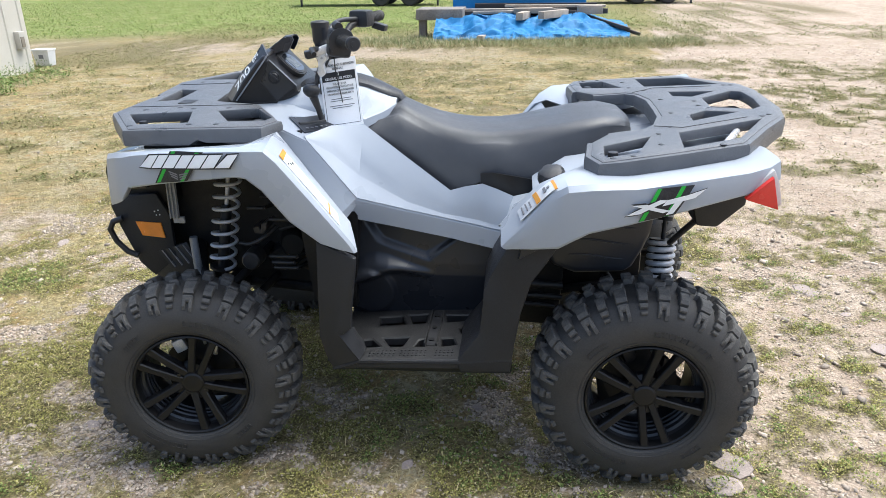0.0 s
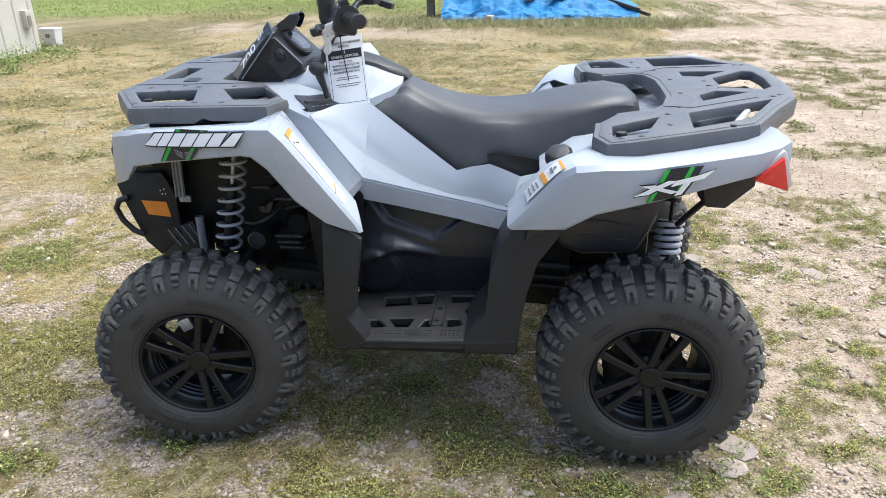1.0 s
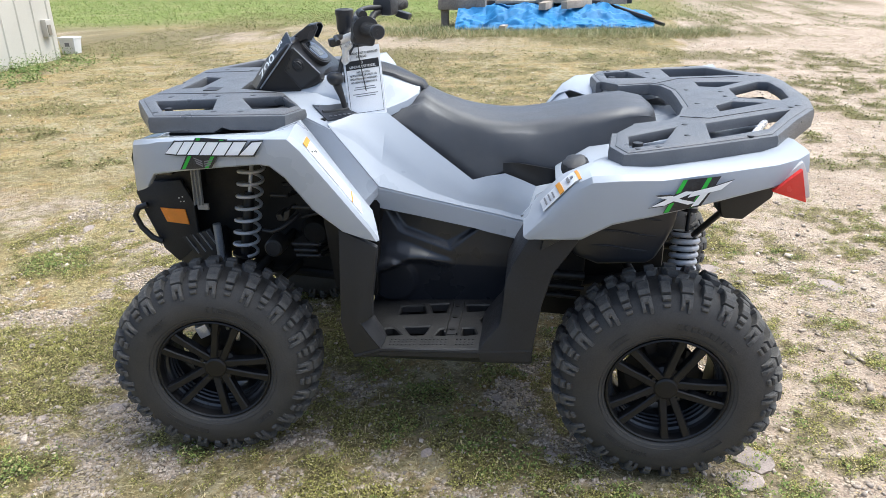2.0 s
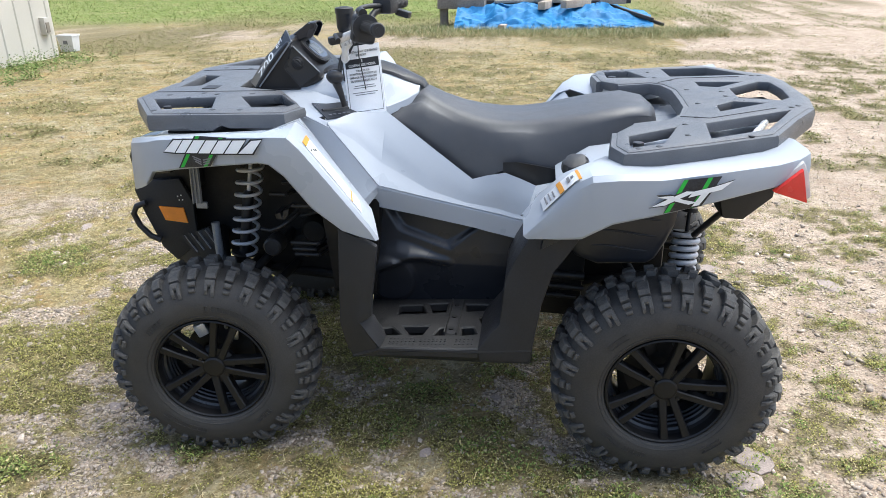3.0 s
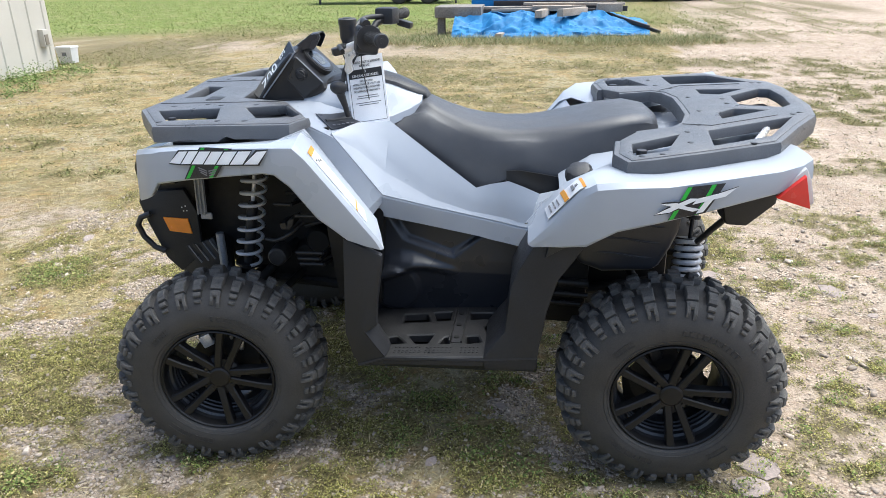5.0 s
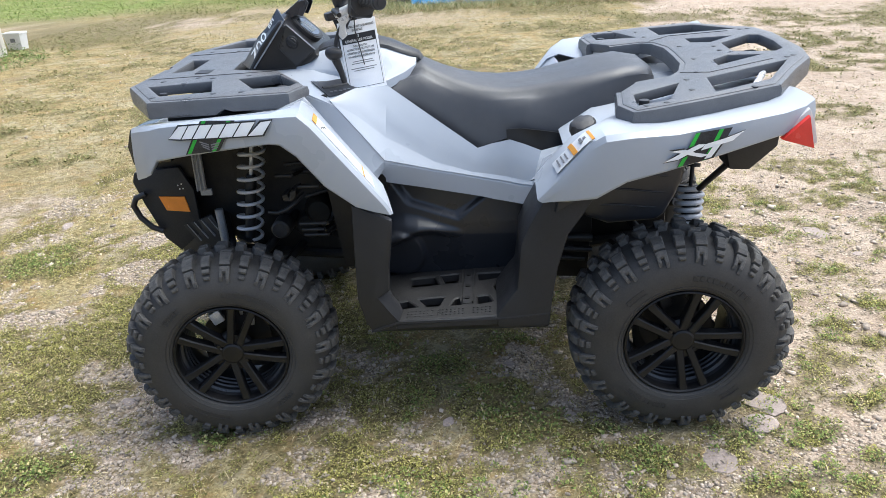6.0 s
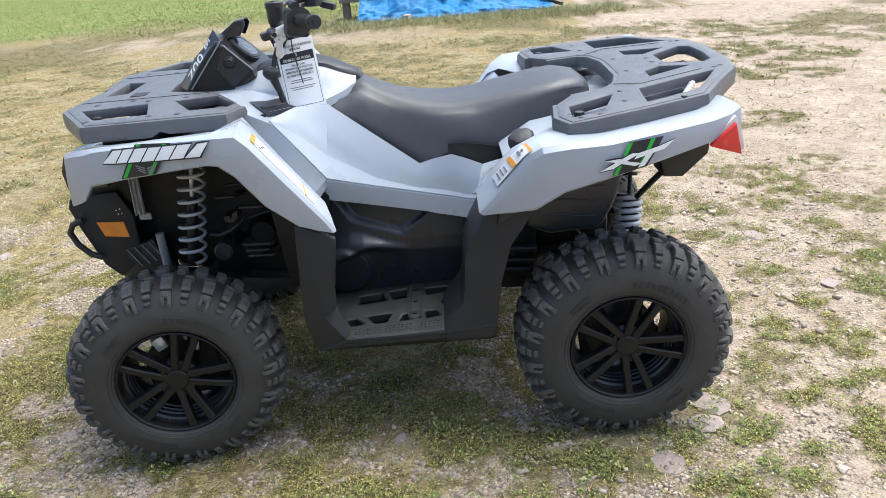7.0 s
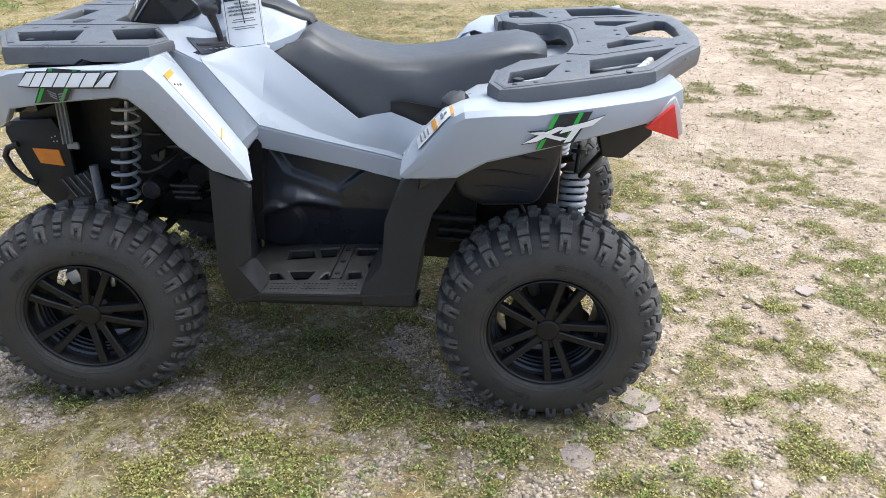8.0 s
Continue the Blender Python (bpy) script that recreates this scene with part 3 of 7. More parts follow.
# ---- gravel and single stones ----
def stone_mesh(bm, centre, size, rnd, squash=0.6):
    """A rounded, partly buried stone with uneven sides."""
    vs = bmesh.ops.create_icosphere(bm, subdivisions=2, radius=1.0)["verts"]
    turn = rot(0, 0, rnd.random() * 360)
    sx, sy = size * (0.9 + 0.5 * rnd.random()), size * (0.7 + 0.3 * rnd.random())
    off = Vector((rnd.random() * 50, rnd.random() * 50, 0))
    for v in vs:
        p = v.co * (0.75 + 0.5 * (0.5 + 0.5 * noise.noise(v.co * 1.3 + off)) + 0.06 * noise.noise(v.co * 5 + off))
        z = min(p.z, 0.55 + 0.08 * noise.noise(v.co * 2 + off))
        v.co = Vector(centre) + turn @ Vector((p.x * sx, p.y * sy, z * size * squash))


STONE = mat("grey_stone", (0.49, 0.405, 0.325), 0.85, 0, 0.3, 20, 200, 0.5, 200, random_piece=0.65)
SLAB = mat("tan_flat_stone", (0.31, 0.255, 0.225), 0.9, 0, 0.25, 14, 150, 0.6, 150, random_piece=0.1)


def gravel(n, x0, x1, y0, y1, seed, big=1.0):
    r = np.random.RandomState(seed)
    x, y = scatter(n, x0, x1, y0, y1, lambda a, b: (0.05 + 0.95 * gravel_mask(a, b)) * np.clip(1.1 - 0.3 * b, 0.3, 1) * (1 - 0.75 * soil_mask(a, b)) if big == 1 else 0.35 + 0.65 * soil_mask(a, b), seed)
    iv = np.array([(i, j, h) for h in (-1, 1) for j in (-1, 1) for i in (-1, 1)], float) * 0.62
    it = np.array([(0, 2, 3), (0, 3, 1), (4, 5, 7), (4, 7, 6), (0, 1, 5), (0, 5, 4), (2, 6, 7), (2, 7, 3), (0, 4, 6), (0, 6, 2), (1, 3, 7), (1, 7, 5)])
    k = len(x)
    size = big * (0.0026 + 0.0068 * r.rand(k) ** 2.6)
    ang = r.rand(k) * 2 * np.pi
    p = iv[None] * (0.35 + 1.1 * r.rand(k, len(iv), 3)) * size[:, None, None] * np.stack([0.9 + 0.6 * r.rand(k), np.full(k, 0.9), 0.45 + 0.35 * r.rand(k)], 1)[:, None]
    c, s = np.cos(ang)[:, None], np.sin(ang)[:, None]
    p = np.stack([p[..., 0] * c - p[..., 1] * s + x[:, None], p[..., 0] * s + p[..., 1] * c + y[:, None], p[..., 2] + (ground_height(x, y) + size * 0.15)[:, None]], -1)
    me = bpy.data.meshes.new("gravel")
    f = (np.arange(k)[:, None, None] * len(iv) + it[None]).reshape(-1, 3)
    me.vertices.add(k * len(iv))
    me.vertices.foreach_set("co", p.ravel())
    me.loops.add(f.size)
    me.loops.foreach_set("vertex_index", f.ravel())
    me.polygons.add(len(f))
    me.polygons.foreach_set("loop_start", np.arange(len(f)) * 3)
    me.update(calc_edges=True)
    me.materials.append(STONE)
    return tagged(new("gravel", me), "small grey and tan gravel scattered on earth", "gravel", kind="stuff")


gravel(205000, -1.8, 3.0, -1.38, 2.6, 201)
gravel(9000, -5.0, 7.0, 2.5, 11.0, 203, 1.7)
gravel(1500, -1.8, 3.0, -1.1, 2.0, 205, 2.2)

rnd = random.Random(4)
for sx, sy, size in ((1.36, -0.70, 0.060), (1.56, -0.44, 0.056), (1.52, -0.545, 0.055), (-0.45, -0.42, 0.022), (2.22, 0.82, 0.055), (2.30, 0.59, 0.022), (1.73, 0.95, 0.05), (-0.66, -0.51, 0.016), (-0.45, -0.73, 0.016), (-1.55, 1.15, 0.04), (0.98, -0.51, 0.026), (0.61, -0.53, 0.022), (0.80, -0.22, 0.022), (1.05, -0.53, 0.018), (2.02, -0.43, 0.018), (2.31, 0.30, 0.034)):
    bm = bmesh.new()
    stone_mesh(bm, (sx, sy, -0.004), size, rnd, 0.17)
    tagged(put_mesh("stone", bm, SLAB, smooth=12), "flat pale grey stone lying in the gravel", "stone", "stones")


# ---- the shed, with ribbed metal siding ----
SIDING = mat("beige_metal_siding", (0.55, 0.52, 0.46), 0.5, 0, 0.06, 2, 60, dirt=0.15)
shed = tagged(new("metal_shed"), "beige ribbed metal shed standing in tall weeds", "shed")
shed.location = (-8.285, 4.9, 0)
bm = bmesh.new()
box(bm, (0, 0, 1.3), (4.0, 6.0, 2.64))
part("wall", bm, SIDING, shed)
for k in range(19):
    bm = bmesh.new()
    y = -2.94 + k * 0.325
    prism(bm, [(2.0, y - 0.03), (2.0, y + 0.03), (2.016, y + 0.015), (2.016, y - 0.015)], 0.0, 2.6)
    for v in bm.verts:
        v.co = (v.co.x, v.co.z, v.co.y)
    part("rib", bm, SIDING, shed)
bm = bmesh.new()
prism(bm, [(-2.15, 2.6), (2.15, 2.6), (0, 3.5)], -3.1, 3.1)
part("roof", bm, mat("grey_metal_roof", (0.4, 0.4, 0.4), 0.45, 0.3, 0.1, 3, 60), shed, "grey metal gable roof")
bm = bmesh.new()
box(bm, (2.04, 2.77, 0.46), (0.09, 0.14, 0.24))
outlet = part("outlet_box", bm, mat("grey_box_paint", (0.48, 0.45, 0.40), 0.5, 0, 0.1, 20, 200), shed, "small grey outlet box", bevel=0.008)
bm = bmesh.new()
box(bm, (2.09, 2.75, 0.44), (0.012, 0.07, 0.14))
part("cover", bm, mat("brown_cover", (0.22, 0.19, 0.15), 0.6), outlet)

bm = bmesh.new()
BIN = mat("white_tub_plastic", (0.75, 0.75, 0.74), 0.4, 0, 0.06, 10, 100, dirt=0.15)
tub = tagged(new("plastic_tub"), "white plastic storage tub in the grass", "tub")
tub.location = (-6.50, 8.50, 0.0)
tub.scale = (0.62, 0.62, 0.95)
rows = [[(sx * w, sy * d, z) for sx, sy in ((-1, -1), (1, -1), (1, 1), (-1, 1))] for z, w, d in ((0.0, 0.18, 0.13), (0.24, 0.21, 0.16))]
vs = sheet(bm, rows, closed=True)
bm.faces.new(vs[0][::-1])
part("body", bm, BIN, tub, bevel=0.012)
bm = bmesh.new()
box(bm, (0, 0, 0.255), (0.45, 0.35, 0.03))
part("lid", bm, BIN, tub, bevel=0.01)
bm = bmesh.new()
box(bm, (0.0, -0.148, 0.15), (0.12, 0.012, 0.06))
part("label_bar", bm, GREYINK, tub)


# ---- the lumber pile under a blue tarp ----
TARP = mat("blue_tarpaulin", (0.010, 0.165, 0.39), 0.7, 0, 0.12, 3, 40, 0.1, 60, dirt=0.08, dirt_colour=(0.3, 0.28, 0.2))
WOOD = mat("weathered_lumber", (0.36, 0.30, 0.24), 0.8, 0, 0.3, 4, 60, 0.4, 80, random_piece=0.3)
DECKWOOD = mat("grey_brown_timber", (0.235, 0.21, 0.185), 0.85, 0, 0.35, 5, 50, 0.5, 60, random_piece=0.2)
DARKWOOD = mat("dark_lumber_ends", (0.06, 0.05, 0.045), 0.8, 0, 0.3, 4, 60, random_piece=0.3)
tr = random.Random(11)
us, vs_ = np.linspace(0, 1, 140), np.linspace(0, 1, 70) ** 1.4
def ridged(x, y, size, seed):
    """Sharp folds: small at the crests, from 0 to 1."""
    return 1 - np.abs(2 * fbm(x, y, size, seed, 3) - 1)


UU, VV = np.meshgrid(us, vs_, indexing="ij")
TX = -0.80 + 3.85 * UU
front = 12.0 + 0.75 * (UU - 0.12) ** 2 + 0.5 * (fbm(UU * 9, 0 * UU, 1.0, 301) - 0.5)
TY = front + 2.1 * VV
rise = np.clip(VV / 0.34, 0, 1) ** 0.85 * (1 - 0.55 * np.clip((UU - 0.75) / 0.25, 0, 1)) * (0.75 + 0.5 * fbm(UU * 6, 0 * UU, 1.0, 311))
fold = ridged(0.5 * TX + 0.9 * TY, 1.5 * TY - 0.9 * TX, 0.55, 305) * 0.62 + ridged(0.7 * TX - 1.6 * TY, 1.1 * TX + 0.8 * TY, 0.30, 307) * 0.38
TZ = np.maximum(0.012, 0.015 + 0.36 * rise + 0.20 * (fold - 0.72) * (0.35 + rise))
TY = TY - 0.25 * (fold - 0.72) * np.exp(-((VV / 0.16) ** 2))
rows = [[(float(TX[i, j]), float(TY[i, j]), float(TZ[i, j])) for j in range(len(vs_))] for i in range(len(us))]
bm = bmesh.new()
sheet(bm, rows)
tarp = tagged(put_mesh("blue_tarp", bm, TARP, smooth=25), "crumpled blue tarpaulin over a lumber pile", "tarp")
bm = bmesh.new()
tube(bm, [Vector(row[0]) + Vector((0, -0.01, 0.012)) for row in rows], 0.012, 6)
part("hem", bm, TARP, tarp)
for k in range(0, 140, 14):
    bm = bmesh.new()
    revolve(bm, [(0.012, -0.004), (0.022, -0.004), (0.022, 0.004), (0.012, 0.004)], 12, True)
    bmesh.ops.translate(bm, verts=bm.verts, vec=Vector(rows[k][1]) + Vector((0, -0.01, 0.01)))
    part("eyelet", bm, STEEL, tarp)


def plank(x, y, z, length, w, h, turn, material=WOOD, tilt=0.0, label="weathered wooden plank on the tarp"):
    bm = bmesh.new()
    box(bm, (0, 0, 0), (length, w, h))
    soften(bm, 0.006)
    ob = tagged(put_mesh("plank", bm, material), label, "plank", "lumber on the tarp")
    ob.matrix_world = pose(x, y, z, 0, tilt, turn)


for a in ((0.95, 12.85, 0.43, 0.8, 0.14, 0.14, 78), (1.55, 12.9, 0.45, 0.9, 0.14, 0.14, 55), (0.75, 13.6, 0.50, 2.2, 0.16, 0.05, 4), (1.6, 13.75, 0.56, 2.1, 0.18, 0.05, -6), (1.15, 13.25, 0.50, 0.8, 0.3, 0.10, 3), (2.3, 13.3, 0.50, 0.5, 0.18, 0.16, 6), (0.5, 13.3, 0.47, 1.2, 0.12, 0.05, 14), (0.15, 12.02, 0.06, 0.3, 0.12, 0.12, 80)):
    plank(*a)
for a in ((2.55, 13.1, 0.30, 1.3, 0.06, 0.06, -40, DARKWOOD, 12), (2.7, 13.05, 0.24, 1.4, 0.06, 0.06, -38, DARKWOOD, 14)):
    plank(*a, label="dark metal pipe leaning over the tarp's edge")

for a in ((0.9, 13.85, 0.46, 3.0, 0.10, 0.10, 2), (1.2, 14.0, 0.56, 2.6, 0.12, 0.10, -3), (0.4, 13.55, 0.44, 1.6, 0.10, 0.08, 9), (2.0, 13.7, 0.46, 1.4, 0.10, 0.10, -8), (1.35, 13.45, 0.43, 1.5, 0.09, 0.09, 5)):
    plank(*a, material=DARKWOOD, label="dark weathered timber stacked on the tarp")

# grey timber deck at the pile's end
deck = tagged(new("timber_deck"), "low grey timber loading deck beside the tarp", "deck")
deck.location = (-0.75, 13.45, 0)
for k in range(3):
    bm = bmesh.new()
    box(bm, (0, -0.5 + 0.34 * k, 0.455), (0.95, 0.30, 0.21))
    part("beam", bm, DECKWOOD, deck, bevel=0.008)
for sx in (-0.36, 0.30):
    bm = bmesh.new()
    box(bm, (sx, -0.45, 0.175), (0.15, 0.15, 0.35))
    part("post", bm, DECKWOOD, deck, bevel=0.006)

# a second tarp, pulled tight over the stack behind
bm = bmesh.new()
sheet(bm, [[(-0.6 + 2.9 * u, 14.25 + 0.06 * math.sin(7 * u) + 1.2 * max(0, v - 0.7), 0.30 + 0.85 * min(v, 0.75) / 0.75 + 0.02 * math.sin(23 * u + 9 * v)) for v in np.linspace(0, 1, 12)] for u in np.linspace(0, 1, 40)], 0.01)
tagged(put_mesh("blue_tarp", bm, TARP, smooth=50), "blue tarpaulin pulled tight over a stack", "tarp")
# parked trailers far behind, of which the wheels and undersides show
FARBLACK = mat("dark_trailer_paint", (0.03, 0.03, 0.035), 0.6, 0, 0.2, 4, 60)
for tx, ty, ln in ((-4.9, 26.4, 5.6), (4.6, 26.6, 5.0)):
    t = tagged(new("flatbed_trailer"), "dark flatbed trailer parked on the grass", "trailer", "parked trailers")
    t.location = (tx, ty, 0)
    bm = bmesh.new()
    box(bm, (0, 0, 0.78), (ln, 2.0, 0.16))
    part("bed", bm, FARBLACK, t, bevel=0.02)
    for sx in (-0.55, 0.55):
        for sy in (-0.95, 0.95):
            bm = bmesh.new()
            revolve(bm, [(0.16, -0.1), (0.3, -0.1), (0.35, -0.06), (0.35, 0.06), (0.3, 0.1), (0.16, 0.1)], 24, True)
            w = part("wheel", bm, RUBBER, t)
            w.location = (sx + ln * 0.2, sy, 0.345)
            bm = bmesh.new()
            revolve(bm, [(0.0, -0.05), (0.16, -0.06), (0.165, 0.06), (0.0, 0.05)], 20)
            part("rim", bm, CASING, w)
    for sx in (-ln * 0.45, ln * 0.48):
        bm = bmesh.new()
        box(bm, (sx, -0.8, 0.35), (0.07, 0.07, 0.70))
        part("jack_stand", bm, FARBLACK, t)


# ---- the all-terrain vehicle: x runs to its rear, y to its right, front axle at x = 0 ----
atv = tagged(new("all_terrain_vehicle"), "grey and black quad bike with knobby tyres parked on grass", "quad bike")
SIDES = (False, True)
LEANS = 0.09  # the far half stands a little higher on its springs


def apart_(name, bm, material, label="", parent=None, mirror=False, smooth=35, bevel=0.0):
    """A part of the vehicle; a mirrored one stands on the right side."""
    if bevel > 0:
        soften(bm, bevel)
    if mirror:
        for v in bm.verts:
            v.co.z -= LEANS * v.co.y
    return part(name, bm, material, parent or atv, label, smooth, mirror)


# wheels ------------------------------------------------------------
def arc_walk(profile):
    """Cumulative length along a profile of (radius, y)."""
    out = [0.0]
    for (r0, y0), (r1, y1) in zip(profile, profile[1:]):
        out.append(out[-1] + math.hypot(r1 - r0, y1 - y0))
    return out


def on_profile(profile, lengths, s):
    """Place and outward normal at a length along the profile."""
    k = 0
    while k < len(lengths) - 2 and lengths[k + 1] < s:
        k += 1
    f = (s - lengths[k]) / (lengths[k + 1] - lengths[k])
    (r0, y0), (r1, y1) = profile[k], profile[k + 1]
    nr, ny = -(y1 - y0), r1 - r0
    ln = math.hypot(nr, ny)
    return r0 + (r1 - r0) * f, y0 + (y1 - y0) * f, nr / ln, ny / ln


def tread_block(bm, profile, lengths, s0, s1, w0, w1, h0, h1, u=0.0, skew=0.0):
    """A block that follows the tyre's curve from s0 to s1, narrower at its top."""
    rings = []
    for k in range(4):
        f = k / 3
        s = s0 + (s1 - s0) * f
        r, y, nr, ny = on_profile(profile, lengths, s)
        wd, ht, mid = w0 + (w1 - w0) * f, h0 + (h1 - h0) * f, u + skew * (s - s0)
        inset = 0.0022 if k in (0, 3) else 0.0
        shift = 0.0022 * (1 if k == 0 else -1 if k == 3 else 0)
        ring = []
        for uu, hh in ((-wd / 2, -0.003), (-wd / 2, ht * 0.82), (-wd / 2 + 0.0022, ht - inset), (wd / 2 - 0.0022, ht - inset), (wd / 2, ht * 0.82), (wd / 2, -0.003)):
            r2, y2 = r + nr * hh, y + ny * hh
            if hh > 0:
                y2 -= shift * 0.8
            ring.append(bm.verts.new((r2, y2, mid + uu)))
        rings.append(ring)
    for a, b in zip(rings, rings[1:]):
        for i in range(6):
            j = (i + 1) % 6
            bm.faces.new((a[i], a[j], b[j], b[i]))
    bm.faces.new(rings[0][::-1])
    bm.faces.new(rings[-1])


def build_wheel(name, radius, h, seed, spin):
    """A wheel about its own centre, its outer face towards -y; h is half the width between the rim's edges."""
    r = random.Random(seed)
    wheel = new(name)
    wheel.parent = atv
    wheel["label"] = "matt black alloy wheel with a knobby tyre"
    bm = bmesh.new()
    c = radius - 0.015
    outer = [(c, 0.0), (c - 0.002, -h + 0.058), (c - 0.007, -h + 0.036), (c - 0.017, -h + 0.018), (c - 0.032, -h + 0.004), (c - 0.052, -h - 0.006), (0.212, -h - 0.011), (0.190, -h - 0.012), (0.174, -h - 0.009), (0.164, -h - 0.003), (0.1595, -h + 0.004)]
    prof = outer[::-1] + [(p, -y) for p, y in outer[1:]] + [(0.157, h * 0.8), (0.157, -h * 0.8)]
    revolve(bm, prof, 96, True)
    part("tyre", bm, RUBBER, wheel, "dusty black tyre with chunky lugs", smooth=30)
    # moulded rings on the side walls
    for rr_, yy in ((0.1685, -h - 0.0055), (0.1775, -h - 0.0095)):
        bm = bmesh.new()
        revolve(bm, [(rr_ - 0.0022, yy + 0.003), (rr_, yy - 0.0015), (rr_ + 0.0022, yy + 0.003)], 96)
        part("sidewall_ring", bm, RUBBER, wheel, smooth=30)
    # raised moulding marks on the side wall
    bm = bmesh.new()
    for a0, count, step in ((0.75, 10, 0.085), (2.2, 5, 0.06), (3.9, 9, 0.075), (5.3, 5, 0.06)):
        for k in range(count):
            a = a0 + k * step
            t2 = Matrix.Rotation(-a, 3, "Y")
            wd = 0.008 + 0.006 * r.random()
            for dr in (-0.007, 0.007):
                box(bm, t2 @ Vector((0.2015 + dr, -h - 0.0122, 0)), (0.0014, 0.003, wd), t2)
            box(bm, t2 @ Vector((0.2015, -h - 0.0122, wd / 2)), (0.014, 0.003, 0.0014), t2)
    part("sidewall_mark", bm, RUBBER, wheel, "raised moulding marks")["kind"] = "stuff"
    # lugs: long and short shoulder lugs by turns, slanted blocks across the crown
    lengths = arc_walk(outer)
    edge = h - 0.058
    n = 34
    kinds = {}

    def kind_of(key, blocks):
        for side in (-1, 1):
            b2 = bmesh.new()
            for blk in blocks:
                tread_block(b2, outer, lengths, *blk)
            if side > 0:
                bmesh.ops.scale(b2, vec=(1, -1, 1), verts=b2.verts)
            bmesh.ops.recalc_face_normals(b2, faces=b2.faces)
            me2 = bpy.data.meshes.new("lug")
            b2.to_mesh(me2)
            b2.free()
            me2.materials.append(LUGMAT)
            kinds[key, side] = me2

    kind_of("long", [(edge - 0.004, edge + 0.038, 0.033, 0.029, 0.019, 0.018), (edge + 0.041, edge + 0.084, 0.011, 0.010, 0.013, 0.006, -0.0090), (edge + 0.041, edge + 0.078, 0.010, 0.009, 0.013, 0.006, 0.0090), (edge + 0.040, edge + 0.058, 0.022, 0.020, 0.014, 0.010)])
    kind_of("short", [(edge + 0.002, edge + 0.038, 0.026, 0.023, 0.018, 0.015), (edge + 0.043, edge + 0.056, 0.022, 0.020, 0.011, 0.009), (edge + 0.062, edge + 0.072, 0.018, 0.016, 0.008, 0.005)])
    kind_of("crown", [(0.003, edge - 0.009, 0.027, 0.031, 0.016, 0.017, -0.006, 0.35)])
    kind_of("crown_short", [(0.012, edge - 0.006, 0.022, 0.026, 0.016, 0.016, 0.003, -0.3)])
    for side in (-1, 1):
        for k in range(n):
            a = 2 * math.pi * (k + (0.5 if side > 0 else 0)) / n + 0.02 * (r.random() - 0.5)
            for key, da in ((("long", 0.0), ("crown", 0.012)) if k % 2 == 0 else (("short", 0.0), ("crown_short", -0.01))):
                ob = new("lug", kinds[key, side])
                ob.parent = wheel
                ob.matrix_basis = Matrix.Rotation(-a - da, 4, "Y")
    # rim: a thin flush edge, a stepped barrel behind the spokes
    bm = bmesh.new()
    o = -h
    revolve(bm, [(0.1605, o + 0.004), (0.1590, o - 0.003), (0.1555, o - 0.0045), (0.1520, o - 0.001), (0.1500, o + 0.010), (0.1495, o + 0.026), (0.1530, o + 0.030), (0.1600, o + 0.020)], 96, True)
    part("rim", bm, RIMMAT, wheel, "matt black rim", smooth=30)
    bm = bmesh.new()
    wall = [(0.1495, o + 0.024), (0.1480, o + 0.036), (0.1415, o + 0.040)]
    for y in (o + 0.052, o + 0.070, o + 0.088):
        wall += [(0.1405, y), (0.1365, y + 0.003), (0.1360, y + 0.008), (0.1390, y + 0.011)]
    revolve(bm, wall + [(0.1360, o + 0.115), (0.136, h * 0.7), (0.158, h * 0.95), (0.1590, h * 0.95), (0.1420, h * 0.6), (0.1520, o + 0.03)], 72, True)
    part("barrel", bm, BARRELMAT, wheel, "ribbed wheel barrel", smooth=25)
    for k in range(5):
        a0 = math.radians(spin + 72 * k)
        d0, t = Vector((math.cos(a0), 0, math.sin(a0))), Vector((-math.sin(a0), 0, math.cos(a0)))
        for s in (-1, 1):
            bm = bmesh.new()
            ring = []
            for p, off, y, w, hh in ((0.024, 0.0118, o + 0.017, 0.0115, 0.030), (0.060, 0.0165, o + 0.011, 0.0102, 0.028), (0.110, 0.0235, o + 0.004, 0.0098, 0.026), (0.1505, 0.0290, o + 0.0005, 0.0118, 0.024)):
                q = d0 * p + t * s * off
                ring.append([q + t * w * 0.72 + Vector((0, y, 0)), q + t * w + Vector((0, y + 0.0035, 0)), q + t * w * 1.05 + Vector((0, y + hh, 0)), q - t * w * 1.05 + Vector((0, y + hh, 0)), q - t * w + Vector((0, y + 0.0035, 0)), q - t * w * 0.72 + Vector((0, y, 0))])
            vs = sheet(bm, ring, closed=True)
            bm.faces.new(vs[0][::-1])
            bm.faces.new(vs[-1])
            part("spoke", bm, RIMMAT, wheel, smooth=30)
        # web that ties a pair of spokes at the hub
        bm = bmesh.new()
        vs = sheet(bm, [[d0 * p + t * w * q + Vector((0, y, 0)) for q, y in ((-1, o + 0.022), (1, o + 0.022), (1, o + 0.045), (-1, o + 0.045))] for p, w in ((0.02, 0.020), (0.058, 0.016))], closed=True)
        bm.faces.new(vs[0][::-1])
        bm.faces.new(vs[-1])
        part("web", bm, RIMMAT, wheel)
    bm = bmesh.new()
    revolve(bm, [(0.0, o + 0.011), (0.026, o + 0.011), (0.031, o + 0.014), (0.032, o + 0.022), (0.050, o + 0.028), (0.056, o + 0.034), (0.058, o + 0.05), (0.0, o + 0.055)], 48)
    part("hub_cap", bm, RIMMAT, wheel, "plain black hub cap", smooth=30)
